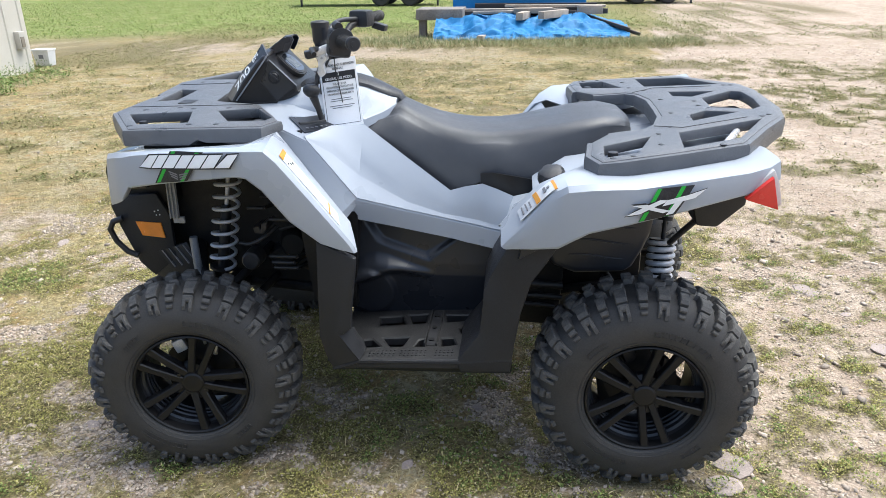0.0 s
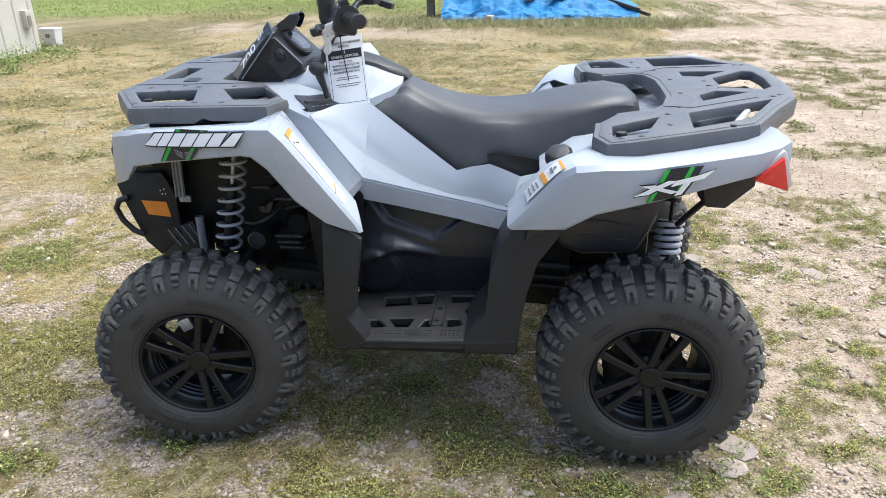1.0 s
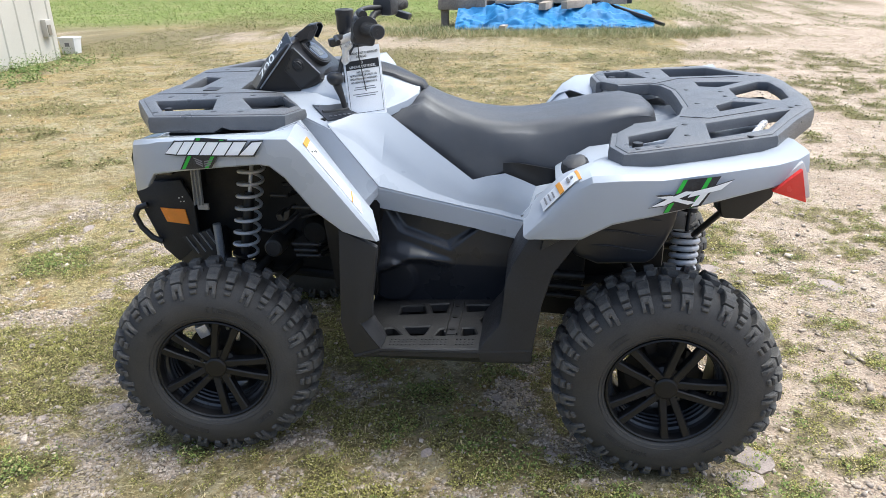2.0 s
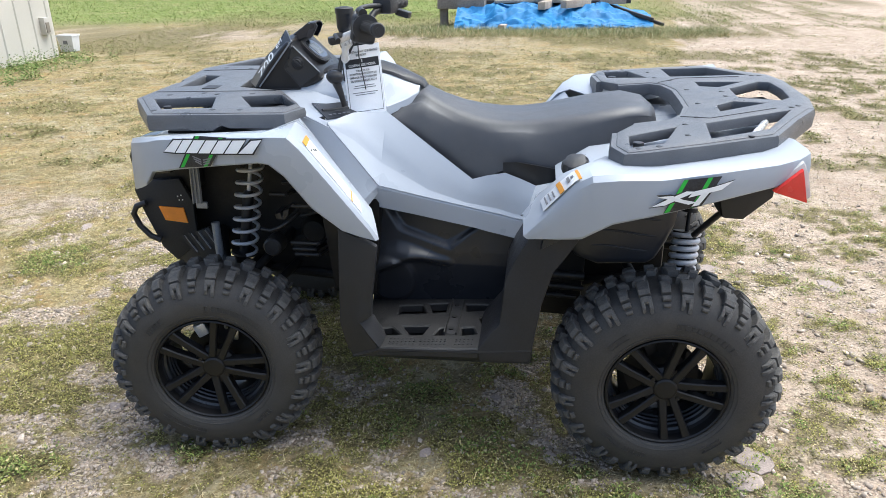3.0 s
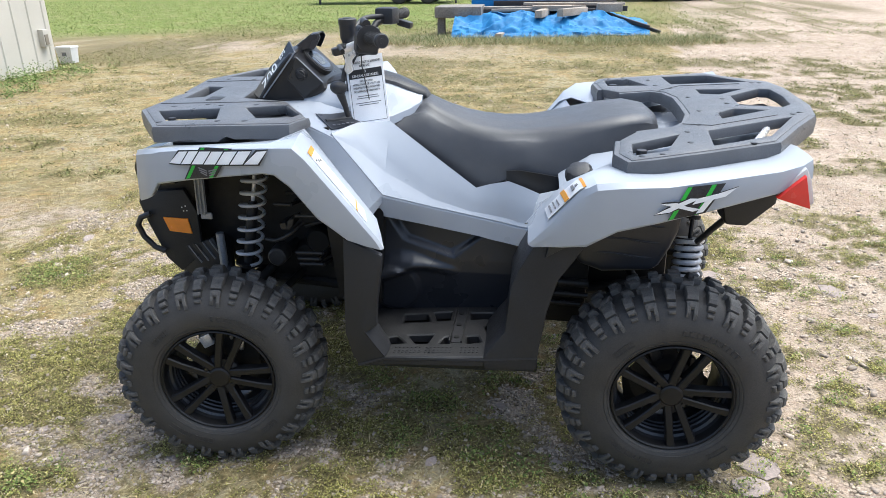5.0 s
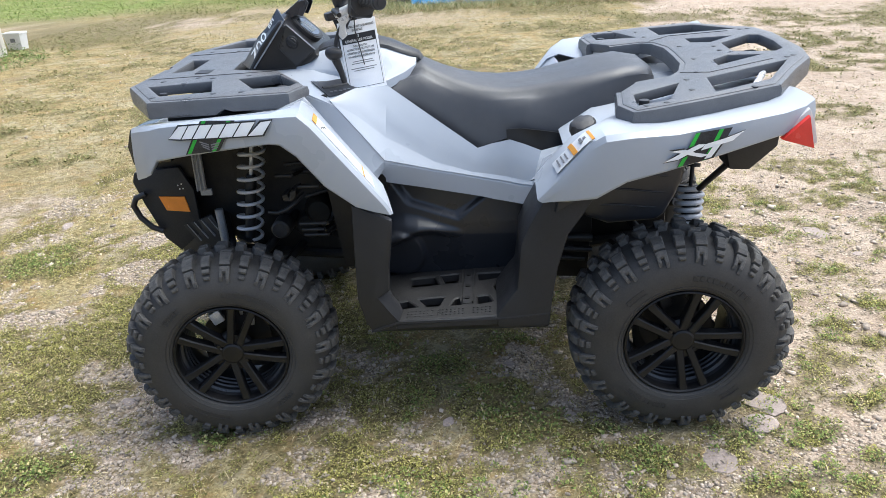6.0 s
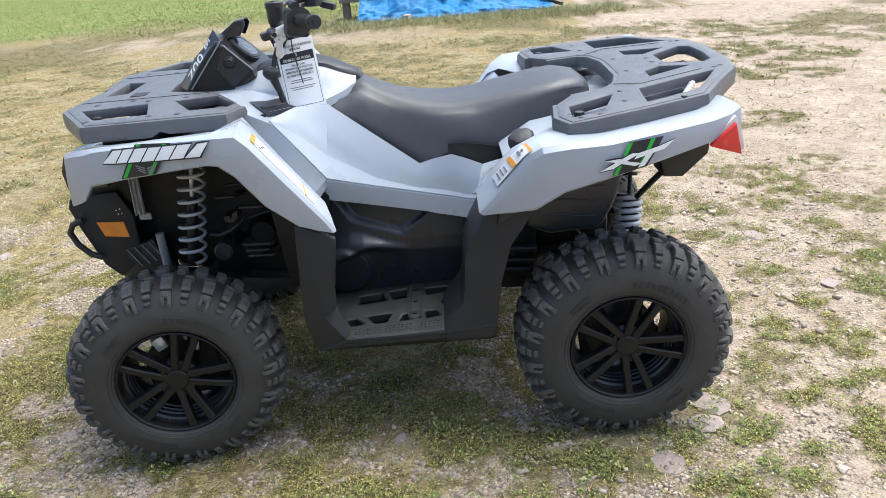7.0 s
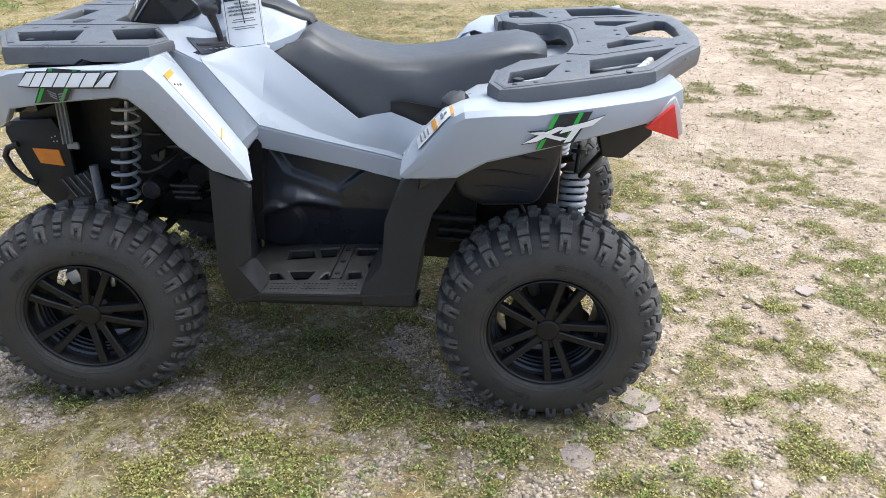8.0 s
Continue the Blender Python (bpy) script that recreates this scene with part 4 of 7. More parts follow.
    for k in range(4):
        bm = bmesh.new()
        a = math.radians(spin + 36 + 90 * k)
        revolve(bm, [(0.0, -0.012), (0.006, -0.012), (0.008, -0.008), (0.008, 0.012), (0.0, 0.012)], 6)
        bmesh.ops.translate(bm, verts=bm.verts, vec=(0.044 * math.cos(a), o + 0.026, 0.044 * math.sin(a)))
        part("lug_nut", bm, DARK, wheel)
    bm = bmesh.new()
    revolve(bm, [(0.05, o + 0.10), (0.100, o + 0.10), (0.100, o + 0.106), (0.05, o + 0.106)], 40, True)
    part("brake_disc", bm, DARK, wheel)
    bm = bmesh.new()
    prism(bm, [(-0.10, -0.125), (0.11, -0.125), (0.125, -0.02), (0.07, 0.03), (0.045, 0.10), (-0.05, 0.115), (-0.075, 0.03), (-0.115, -0.02)], o + 0.135, o + 0.15)
    part("knuckle", bm, DARK, wheel, bevel=0.008)
    for ang, rad, size, m in ((116, 0.100, (0.034, 0.05, 0.040), CAST if name == "front_wheel" else DARK), (52, 0.088, (0.014, 0.04, 0.034), STEEL if name == "front_wheel" else DARK), (74, 0.098, (0.010, 0.03, 0.016), STEEL)):
        bm = bmesh.new()
        a = math.radians(ang)
        box(bm, (rad * math.cos(a), o + 0.092, rad * math.sin(a)), size, rot(0, 25 - ang * 0.4, 12))
        part("brake_caliper", bm, m, wheel, "brake caliper", bevel=0.006)
    return wheel


front_wheel = build_wheel("front_wheel", 0.298, 0.092, 1, -73)
front_wheel.matrix_basis = pose(-0.002, -0.511, 0.284, 0, 0, 9.5)
rear_wheel = build_wheel("rear_wheel", 0.303, 0.102, 2, -75)
rear_wheel.matrix_basis = pose(1.268, -0.486, 0.300, 0, 0, 0)
w = copy_thing(front_wheel, pose(-0.002, 0.511, 0.288, 0, 20, 189.5))
w = copy_thing(rear_wheel, pose(1.268, 0.486, 0.302, 0, 20, 180))


# grey bodywork ------------------------------------------------------
FF = [  # lower edge, outer ridge, inner top of the front fender, front to back
    ((-0.248, -0.360, 0.745), (-0.258, -0.340, 0.885), (-0.24, -0.28, 0.86)),
    ((-0.236, -0.420, 0.755), (-0.220, -0.425, 0.907), (-0.21, -0.32, 0.88)),
    ((-0.190, -0.462, 0.775), (-0.180, -0.460, 0.918), (-0.17, -0.33, 0.89)),
    ((-0.161, -0.485, 0.790), (-0.133, -0.490, 0.927), (-0.13, -0.34, 0.895)),
    ((-0.129, -0.500, 0.831), (-0.098, -0.508, 0.934), (-0.09, -0.35, 0.90)),
    ((-0.017, -0.552, 0.859), (-0.020, -0.542, 0.946), (-0.02, -0.37, 0.905)),
    ((0.108, -0.582, 0.880), (0.110, -0.576, 0.960), (0.11, -0.39, 0.92)),
    ((0.215, -0.601, 0.895), (0.215, -0.596, 0.967), (0.215, -0.40, 0.935)),
    ((0.242, -0.602, 0.892), (0.300, -0.600, 0.970), (0.272, -0.42, 0.972)),
    ((0.278, -0.598, 0.861), (0.328, -0.595, 0.940), (0.300, -0.424, 0.938)),
    ((0.336, -0.577, 0.772), (0.398, -0.572, 0.838), (0.366, -0.434, 0.853)),
    ((0.393, -0.562, 0.720), (0.490, -0.553, 0.706), (0.446, -0.452, 0.758)),
    ((0.403, -0.560, 0.711), (0.503, -0.545, 0.676), (0.466, -0.46, 0.736)),
]
RF = [  # the same for the rear fender
    ((0.890, -0.548, 0.702), (0.876, -0.545, 0.710), (0.874, -0.45, 0.735)),
    ((0.955, -0.575, 0.713), (0.945, -0.568, 0.795), (0.922, -0.48, 0.806)),
    ((1.020, -0.592, 0.724), (0.998, -0.590, 0.862), (0.978, -0.49, 0.866)),
    ((1.050, -0.600, 0.745), (1.036, -0.600, 0.886), (1.022, -0.48, 0.884)),
    ((1.090, -0.606, 0.770), (1.100, -0.607, 0.893), (1.080, -0.40, 0.885)),
    ((1.180, -0.614, 0.797), (1.200, -0.612, 0.897), (1.20, -0.38, 0.875)),
    ((1.300, -0.608, 0.830), (1.320, -0.605, 0.914), (1.32, -0.36, 0.885)),
    ((1.446, -0.585, 0.868), (1.450, -0.585, 0.929), (1.45, -0.34, 0.905)),
    ((1.505, -0.565, 0.885), (1.500, -0.565, 0.938), (1.50, -0.32, 0.925)),
    ((1.532, -0.548, 0.896), (1.526, -0.545, 0.948), (1.53, -0.30, 0.93)),
]


def fender(rows, end):
    bm = bmesh.new()
    out = []
    for low, ridge, inner in rows:
        low, ridge, inner = Vector(low), Vector(ridge), Vector(inner)
        lip = low + Vector((0, 0.03, 0.004))
        belly = low.lerp(ridge, 0.5) + Vector((0, -0.004, 0))
        crown = ridge.lerp(inner, 0.5) + Vector((0, 0, 0.006))
        r1, r2 = ridge.lerp(low, 0.10), ridge.lerp(inner, 0.08)
        out.append([lip, low + Vector((0, 0.004, 0)), low.lerp(ridge, 0.05), belly, r1, r2, crown, inner, inner + Vector((-0.3 * end, end, -0.5 * end))])
    sheet(bm, out, 0.004)
    return bm


for mirror in SIDES:
    apart_("front_fender", fender(FF, 0.075), GREY, "grey moulded front fender", mirror=mirror, smooth=24)
    apart_("rear_fender", fender(RF, 0.03), GREY, "grey moulded rear fender", mirror=mirror, smooth=24)

# side cover: a console beside the tank, a broad facet below the seat, a narrow facet behind the fender, a strip along the lower edge
CON_IN = [(0.08, -0.10, 0.992), (0.19, -0.12, 0.995), (0.235, -0.12, 0.993), (0.26, -0.115, 0.990), (0.36, -0.110, 0.968), (0.437, -0.095, 0.945)]
CON_OUT = [(0.10, -0.17, 0.985), (0.19, -0.262, 0.980), (0.240, -0.347, 0.966), (0.322, -0.345, 0.929), (0.366, -0.245, 0.934), (0.456, -0.185, 0.930)]
SEAT_LINE = [(0.316, -0.322, 0.934), (0.377, -0.255, 0.95), (0.46, -0.2, 0.944), (0.593, -0.235, 0.853), (0.719, -0.25, 0.761), (0.763, -0.254, 0.775), (0.814, -0.257, 0.785), (0.857, -0.262, 0.771), (0.904, -0.266, 0.752), (0.974, -0.275, 0.773), (1.059, -0.27, 0.803)]
CREASE = [(0.327, -0.345, 0.931), (0.388, -0.33, 0.846), (0.452, -0.315, 0.757), (0.593, -0.285, 0.715), (0.698, -0.28, 0.692), (0.751, -0.28, 0.681), (0.799, -0.282, 0.672), (0.844, -0.288, 0.663), (0.88, -0.31, 0.665), (0.924, -0.472, 0.800), (0.990, -0.482, 0.860)]
FOLD = [0.7, 0.66, 0.70, 0.86, 0.88, 0.88, 0.89, 0.90, 0.90, 0.92, 0.92]  # where the broad facet breaks towards the crease
LOWLINE = [(0.423, -0.297, 0.685), (0.547, -0.287, 0.659), (0.698, -0.285, 0.629), (0.733, -0.285, 0.622), (0.766, -0.286, 0.613), (0.799, -0.29, 0.608), (0.854, -0.305, 0.601)]
NARROW = [((0.215, -0.340, 0.940), (0.255, -0.345, 0.966)), ((0.252, -0.338, 0.898), (0.327, -0.345, 0.931)), ((0.318, -0.346, 0.808), (0.389, -0.331, 0.846)), ((0.404, -0.362, 0.712), (0.452, -0.316, 0.757)), ((0.415, -0.350, 0.690), (0.452, -0.308, 0.735))]
for mirror in SIDES:
    bm = bmesh.new()
    sheet(bm, [[Vector(p).lerp(Vector(q), t) for t in (0, 0.25, 0.5, 0.75, 1)] for p, q in zip(CON_IN, CON_OUT)], 0.004)
    apart_("console_panel", bm, GREY, "grey console panel beside the tank", mirror=mirror, smooth=30)
    bm = bmesh.new()
    rows = []
    for (p, q), f in zip(zip(SEAT_LINE, CREASE), FOLD):
        p, q = Vector(p), Vector(q)
        inset = p.lerp(q, f) + Vector((0, 0.0045, 0)) * min(1.0, (p - q).length / 0.12)
        rows.append([p + Vector((0, 0.05, -0.02)), p, p.lerp(inset, 0.35) + Vector((0, -0.002, 0.002)), p.lerp(inset, 0.7) + Vector((0, -0.002, 0.002)), p.lerp(inset, 0.97), inset, inset.lerp(q, 0.06), inset.lerp(q, 0.5), q])
    sheet(bm, rows, 0.004)
    apart_("side_cover", bm, GREY, "grey body side cover below the seat", mirror=mirror, smooth=26)
    bm = bmesh.new()
    sheet(bm, [[Vector(p).lerp(Vector(q), t) for t in (0, 0.5, 1)] for p, q in NARROW], 0.004)
    apart_("corner_facet", bm, GREY, "grey narrow facet behind the front fender", mirror=mirror, smooth=30)
    bm = bmesh.new()
    sheet(bm, [[Vector(q), Vector(q).lerp(Vector(d), 0.08) + Vector((0, -0.003, 0)), Vector(q).lerp(Vector(d), 0.92), Vector(d) + Vector((0, 0.025, -0.004))] for q, d in [((0.408, -0.340, 0.752), (0.380, -0.325, 0.672))] + list(zip(CREASE[2:9], LOWLINE))], 0.004)
    apart_("lower_strip", bm, GREY, "grey lower edge of the side cover", mirror=mirror, smooth=20)

# tank hump between the bars and the seat: a low wall, a sloping panel and a dark band along its crest
TANK = [  # x, then y and z of the wall's foot, the wall's top and the crest
    (0.18, (-0.140, 0.975), (-0.136, 0.990), (-0.095, 1.018)),
    (0.26, (-0.150, 0.975), (-0.141, 0.995), (-0.080, 1.043)),
    (0.34, (-0.150, 0.960), (-0.145, 0.985), (-0.072, 1.055)),
    (0.40, (-0.145, 0.932), (-0.140, 0.966), (-0.066, 1.049)),
    (0.448, (-0.128, 0.920), (-0.123, 0.951), (-0.058, 1.036)),
    (0.50, (-0.092, 0.944), (-0.088, 0.968), (-0.045, 1.013)),
    (0.534, (-0.064, 0.962), (-0.060, 0.986), (-0.030, 0.999)),
]
rows, crest = [], []
for x, foot, top, ridge in TANK:
    half_ring = [(x, *foot), (x, top[0], top[1] - 0.004), (x, top[0] + 0.004, top[1]), (x, (top[0] + ridge[0]) / 2, (top[1] + ridge[1]) / 2 + 0.003), (x, *ridge)]
    rows.append(half_ring + [(p, -q, h) for p, q, h in reversed(half_ring)])
    crest.append([(x + 0.006, q * ridge[0], ridge[1] + dz) for q, dz in ((1.06, -0.004), (1.0, 0.005), (0.7, 0.012), (0.0, 0.015), (-0.7, 0.012), (-1.0, 0.005), (-1.06, -0.004))])
bm = bmesh.new()
v = sheet(bm, rows)
bm.faces.new(v[0])
bm.faces.new(v[-1][::-1])
apart_("tank_cover", bm, GREY, "grey tank cover ahead of the seat", smooth=24)
crest.append([(0.552, y, z) for y, z in ((-0.034, 0.970), (-0.032, 0.985), (-0.02, 0.992), (0.0, 0.994), (0.02, 0.992), (0.032, 0.985), (0.034, 0.970))])
bm = bmesh.new()
sheet(bm, crest, 0.006)
apart_("tank_trim", bm, BLACK, "black trim over the tank cover", smooth=40)

# front cowl under the rack and the nose
def front_z(x, y):
    return 0.922 + 0.03 * (x + 0.15) + 0.045 * (y + 0.42)


bm = bmesh.new()
prism(bm, [(-0.215, 0.80), (-0.235, 0.87), (-0.20, 0.895), (0.24, 0.915), (0.28, 0.90), (0.0, 0.86)], -0.38, 0.38)
apart_("front_cowl", bm, GREY, "grey front cowl", bevel=0.012)
bm = bmesh.new()
rows = [[(x, y, front_z(x, y)) for y in (-0.40, 0.0, 0.40)] for x in (-0.12, 0.0, 0.215)]
sheet(bm, rows, 0.008)
apart_("rack_tray", bm, DARK, "black tray under the front rack")
for mirror in SIDES:
    bm = bmesh.new()
    prism(bm, [(-0.284, 0.772), (-0.290, 0.83), (-0.272, 0.880), (-0.175, 0.89), (-0.165, 0.78)], -0.338, -0.14)
    apart_("headlamp", bm, GLASS, "dark headlamp in a black surround", mirror=mirror, bevel=0.01)
bm = bmesh.new()
prism(bm, [(0.95, 0.80), (1.05, 0.86), (1.52, 0.925), (1.55, 0.87), (1.30, 0.80)], -0.47, 0.47)
apart_("rear_cowl", bm, GREY, "grey rear cowl under the rack", bevel=0.015)

# seat ---------------------------------------------------------------
bm = bmesh.new()
rows = []
for x, wt, zt, ws, zb in ((0.430, 0.03, 0.925, 0.120, 0.908), (0.455, 0.045, 0.945, 0.136, 0.900), (0.50, 0.060, 0.968, 0.142, 0.872), (0.55, 0.070, 0.990, 0.146, 0.842), (0.60, 0.085, 0.964, 0.152, 0.808), (0.66, 0.105, 0.940, 0.162, 0.768), (0.714, 0.120, 0.926, 0.172, 0.735), (0.78, 0.132, 0.917, 0.190, 0.762), (0.85, 0.138, 0.917, 0.200, 0.792), (0.905, 0.142, 0.923, 0.212, 0.742), (0.99, 0.160, 0.938, 0.214, 0.752), (1.08, 0.164, 0.956, 0.206, 0.79), (1.16, 0.150, 0.968, 0.185, 0.83), (1.215, 0.12, 0.962, 0.150, 0.86), (1.245, 0.075, 0.94, 0.115, 0.88)):
    h = zt - zb
    half_ring = [(x, -ws + 0.02, zb - 0.004), (x, -ws, zb + 0.004), (x, -ws + 0.004, zb + h * 0.35), (x, -ws * 0.55 - wt * 0.45, zt - h * 0.24), (x, -wt - 0.018, zt - 0.024), (x, -wt, zt - 0.008), (x, -wt * 0.5, zt)]
    rows.append(half_ring + [(p, -q, s) for p, q, s in reversed(half_ring)])
v = sheet(bm, rows)
bm.faces.new(v[0])
bm.faces.new(v[-1][::-1])
bmesh.ops.subdivide_edges(bm, edges=bm.edges, cuts=1, use_grid_fill=True, smooth=0.6)
apart_("seat", bm, SEATMAT, "black vinyl seat with a dipped middle", smooth=50)
for mirror in SIDES:
    bm = bmesh.new()
    rows = [[(0.805, -0.205, 0.806), (0.806, -0.208, 0.760)], [(0.845, -0.221, 0.812), (0.850, -0.219, 0.750)], [(0.905, -0.231, 0.806), (0.905, -0.229, 0.730)], [(0.972, -0.234, 0.796), (0.965, -0.24, 0.750)], [(0.985, -0.226, 0.782), (0.985, -0.235, 0.760)]]
    sheet(bm, rows, 0.004)
    apart_("seat_base", bm, RIMMAT, "black base under the seat", mirror=mirror)

# racks --------------------------------------------------------------
def front_top(x, y):
    return 0.980 + 0.03 * (x + 0.15) + 0.045 * (y + 0.42)


def rear_top(x, y):
    return 0.925 + 0.10 * (x - 1.1) + 0.045 * (y + 0.45)


def mirrored(holes):
    return holes + [[(x, -y) for x, y in h] for h in holes]


def rack(name, outline, holes, middle, top, depth, label, side_low):
    thing = new(name)
    thing.parent = atv
    thing["label"] = label
    bm = bmesh.new()
    plate(bm, outline, mirrored(holes) + middle, top, lambda x, y: top(x, y) - depth)
    soften(bm, 0.007, 40, 2)
    part("deck", bm, RACK, thing, smooth=30)
    return thing


f_out = both([(-0.262, 0.0), (-0.280, -0.232), (-0.140, -0.434), (0.235, -0.436), (0.262, -0.372), (0.135, -0.165), (-0.02, -0.105), (-0.03, 0.0)])
front_rack = rack("front_rack", f_out, [[(-0.138, -0.382), (-0.222, -0.262), (-0.04, -0.245), (0.004, -0.374)], [(0.040, -0.242), (0.122, -0.372), (0.222, -0.368), (0.232, -0.34), (0.15, -0.222)]],
                  [[(-0.225, -0.09), (-0.225, 0.09), (-0.165, 0.075), (-0.165, -0.075)]], front_top, 0.03, "black moulded plastic front cargo rack", 0.93)
r_out = both([(1.330, 0.0), (1.328, -0.11), (1.304, -0.195), (1.268, -0.235), (1.165, -0.250), (1.112, -0.325), (1.098, -0.440), (1.122, -0.508), (1.30, -0.478), (1.472, -0.440), (1.552, -0.315), (1.620, -0.225), (1.640, -0.12), (1.640, 0.0)])
rear_rack = rack("rear_rack", r_out, [[(1.132, -0.468), (1.138, -0.370), (1.264, -0.318), (1.214, -0.450)], [(1.330, -0.438), (1.342, -0.302), (1.568, -0.236), (1.474, -0.392)], [(1.402, -0.190), (1.404, -0.128), (1.454, -0.095), (1.530, -0.140)]],
                 [[(1.480, -0.062), (1.480, 0.062), (1.578, 0.122), (1.604, 0.100), (1.612, 0.0), (1.604, -0.100), (1.578, -0.122)]], rear_top, 0.03, "black moulded plastic rear cargo rack", 0.87)


def skirt(outer, top, depth, flare, thing, name="side_skirt"):
    """The deep outer lip along an edge of the rack."""
    bm = bmesh.new()
    rows = []
    for k, (x, y, d) in enumerate(outer):
        i, j = max(k - 1, 0), min(k + 1, len(outer) - 1)
        t = Vector((outer[j][0] - outer[i][0], outer[j][1] - outer[i][1], 0)).normalized()
        nrm = Vector((t.y, -t.x, 0))
        z = top(x, y)
        p = Vector((x, y, z))
        rows.append([p - nrm * 0.012 + Vector((0, 0, -0.004)), p + nrm * 0.001 + Vector((0, 0, -0.003)), p + nrm * flare + Vector((0, 0, -0.016)), p + nrm * flare * 0.35 + Vector((0, 0, -d)), p - nrm * 0.014 + Vector((0, 0, -d + 0.004)), p - nrm * 0.016 + Vector((0, 0, -0.016))])
    v = sheet(bm, rows, closed=True)
    bm.faces.new(v[0])
    bm.faces.new(v[-1][::-1])
    part(name, bm, RACK, thing, smooth=24)


for sgn in (1, -1):
    f_edge = [(0.262, -0.372, 0.03), (0.235, -0.436, 0.044), (0.085, -0.434, 0.044), (0.06, -0.434, 0.036), (0.035, -0.434, 0.05), (-0.02, -0.433, 0.05), (-0.04, -0.433, 0.044), (-0.140, -0.434, 0.050), (-0.280, -0.232, 0.056), (-0.264, -0.02, 0.056)]
    r_edge = [(1.620, -0.225, 0.054), (1.552, -0.315, 0.060), (1.472, -0.440, 0.062), (1.445, -0.446, 0.048), (1.345, -0.468, 0.046), (1.325, -0.473, 0.060), (1.235, -0.489, 0.062), (1.215, -0.493, 0.052), (1.175, -0.500, 0.052), (1.160, -0.502, 0.064), (1.122, -0.508, 0.068), (1.098, -0.440, 0.066), (1.112, -0.325, 0.054)]
    skirt([(x, sgn * y, d) for x, y, d in (f_edge if sgn > 0 else f_edge[::-1])], front_top, 0.045, 0.012, front_rack)
    skirt([(x, sgn * y, d) for x, y, d in (r_edge if sgn > 0 else r_edge[::-1])], rear_top, 0.045, 0.014, rear_rack)
    back = [(1.640, 0.0, 0.05), (1.640, -0.12, 0.05), (1.620, -0.225, 0.046)]
    skirt([(x, sgn * y, d) for x, y, d in (back if sgn > 0 else back[::-1])], rear_top, 0.045, 0.010, rear_rack, "rear_lip")
    inner = [(1.165, -0.250, 0.04), (1.268, -0.235, 0.04), (1.304, -0.195, 0.044), (1.328, -0.11, 0.05), (1.330, 0.0, 0.05)]
    skirt([(x, sgn * y, d) for x, y, d in (inner[::-1] if sgn > 0 else inner)][::-1], rear_top, 0.04, 0.010, rear_rack, "seat_side_lip")


def rack_bits(thing, top, posts, bolts, seams):
    for x, y, r_, h in posts:
        for s in (1, -1):
            bm = bmesh.new()
            z = top(x, s * y)
            tube(bm, [(x, s * y, z - 0.07), (x, s * y, z + h)], r_, 12)
            soften(bm, 0.004)
            part("post", bm, BLACK, thing, smooth=40)
    for x, y in bolts:
        for s in (1, -1):
            bm = bmesh.new()
            z = top(x, s * y)
            tube(bm, [(x, s * y, z - 0.01), (x, s * y, z + 0.0005)], 0.0085, 12)
            part("plug", bm, INK, thing, smooth=40)
    for pts in seams:
        for s in (1, -1):
            bm = bmesh.new()
            tube(bm, [(x, s * y, top(x, s * y) - 0.0005) for x, y in pts], 0.0022, 5)
            part("seam", bm, INK, thing)


rack_bits(front_rack, front_top, [(0.185, -0.315, 0.014, -0.012), (-0.165, -0.30, 0.012, -0.012)], [(-0.15, -0.40), (0.02, -0.40), (0.10, -0.405), (0.06, -0.21), (-0.05, -0.21), (-0.20, -0.21), (-0.10, -0.19)], [[(-0.265, -0.168), (0.12, -0.175)]])
rack_bits(rear_rack, rear_top, [(1.158, -0.41, 0.014, -0.006)], [(1.15, -0.483), (1.20, -0.478), (1.28, -0.40), (1.29, -0.30), (1.33, -0.24), (1.42, -0.445), (1.58, -0.21), (1.60, -0.20), (1.36, -0.09), (1.45, -0.03)], [[(1.29, -0.22), (1.36, -0.26), (1.54, -0.21)]])
for s in (1, -1):
    for thing, top, a, b, m in ((rear_rack, rear_top, (1.415, -0.43), (1.505, -0.25), CAST if s > 0 else BLACK), (rear_rack, rear_top, (1.10, -0.43), (1.25, -0.33), BLACK if s > 0 else CAST), (front_rack, front_top, (-0.18, -0.36), (0.0, -0.27), BLACK), (front_rack, front_top, (0.09, -0.27), (0.2, -0.37), BLACK)):
        bm = bmesh.new()
        tube(bm, [(x, s * y, top(x, s * y) - (0.026 if m is CAST else 0.045)) for x, y in (a, b)], 0.0095, 10)
        part("rack_tube", bm, m, thing, "steel rack tube" if m is CAST else "", smooth=40)
bm = bmesh.new()
plate(bm, [(1.40, -0.13), (1.40, 0.13), (1.60, 0.13), (1.625, 0.0), (1.60, -0.13)], [], lambda x, y: rear_top(x, y) - 0.052, lambda x, y: rear_top(x, y) - 0.06)
part("under_tray", bm, BLACK, rear_rack)
bm = bmesh.new()
tube(bm, [(1.50, 0.05, rear_top(1.5, 0) - 0.035), (1.60, -0.05, rear_top(1.6, 0) - 0.035)], 0.012, 10)
part("rack_tube", bm, BLACK, rear_rack, smooth=40)
bm = bmesh.new()
box(bm, (-0.11, -0.112, front_top(-0.11, -0.112)), (0.045, 0.05, 0.003), rot(1.5, 0, 0))
part("inset", bm, INK, front_rack)

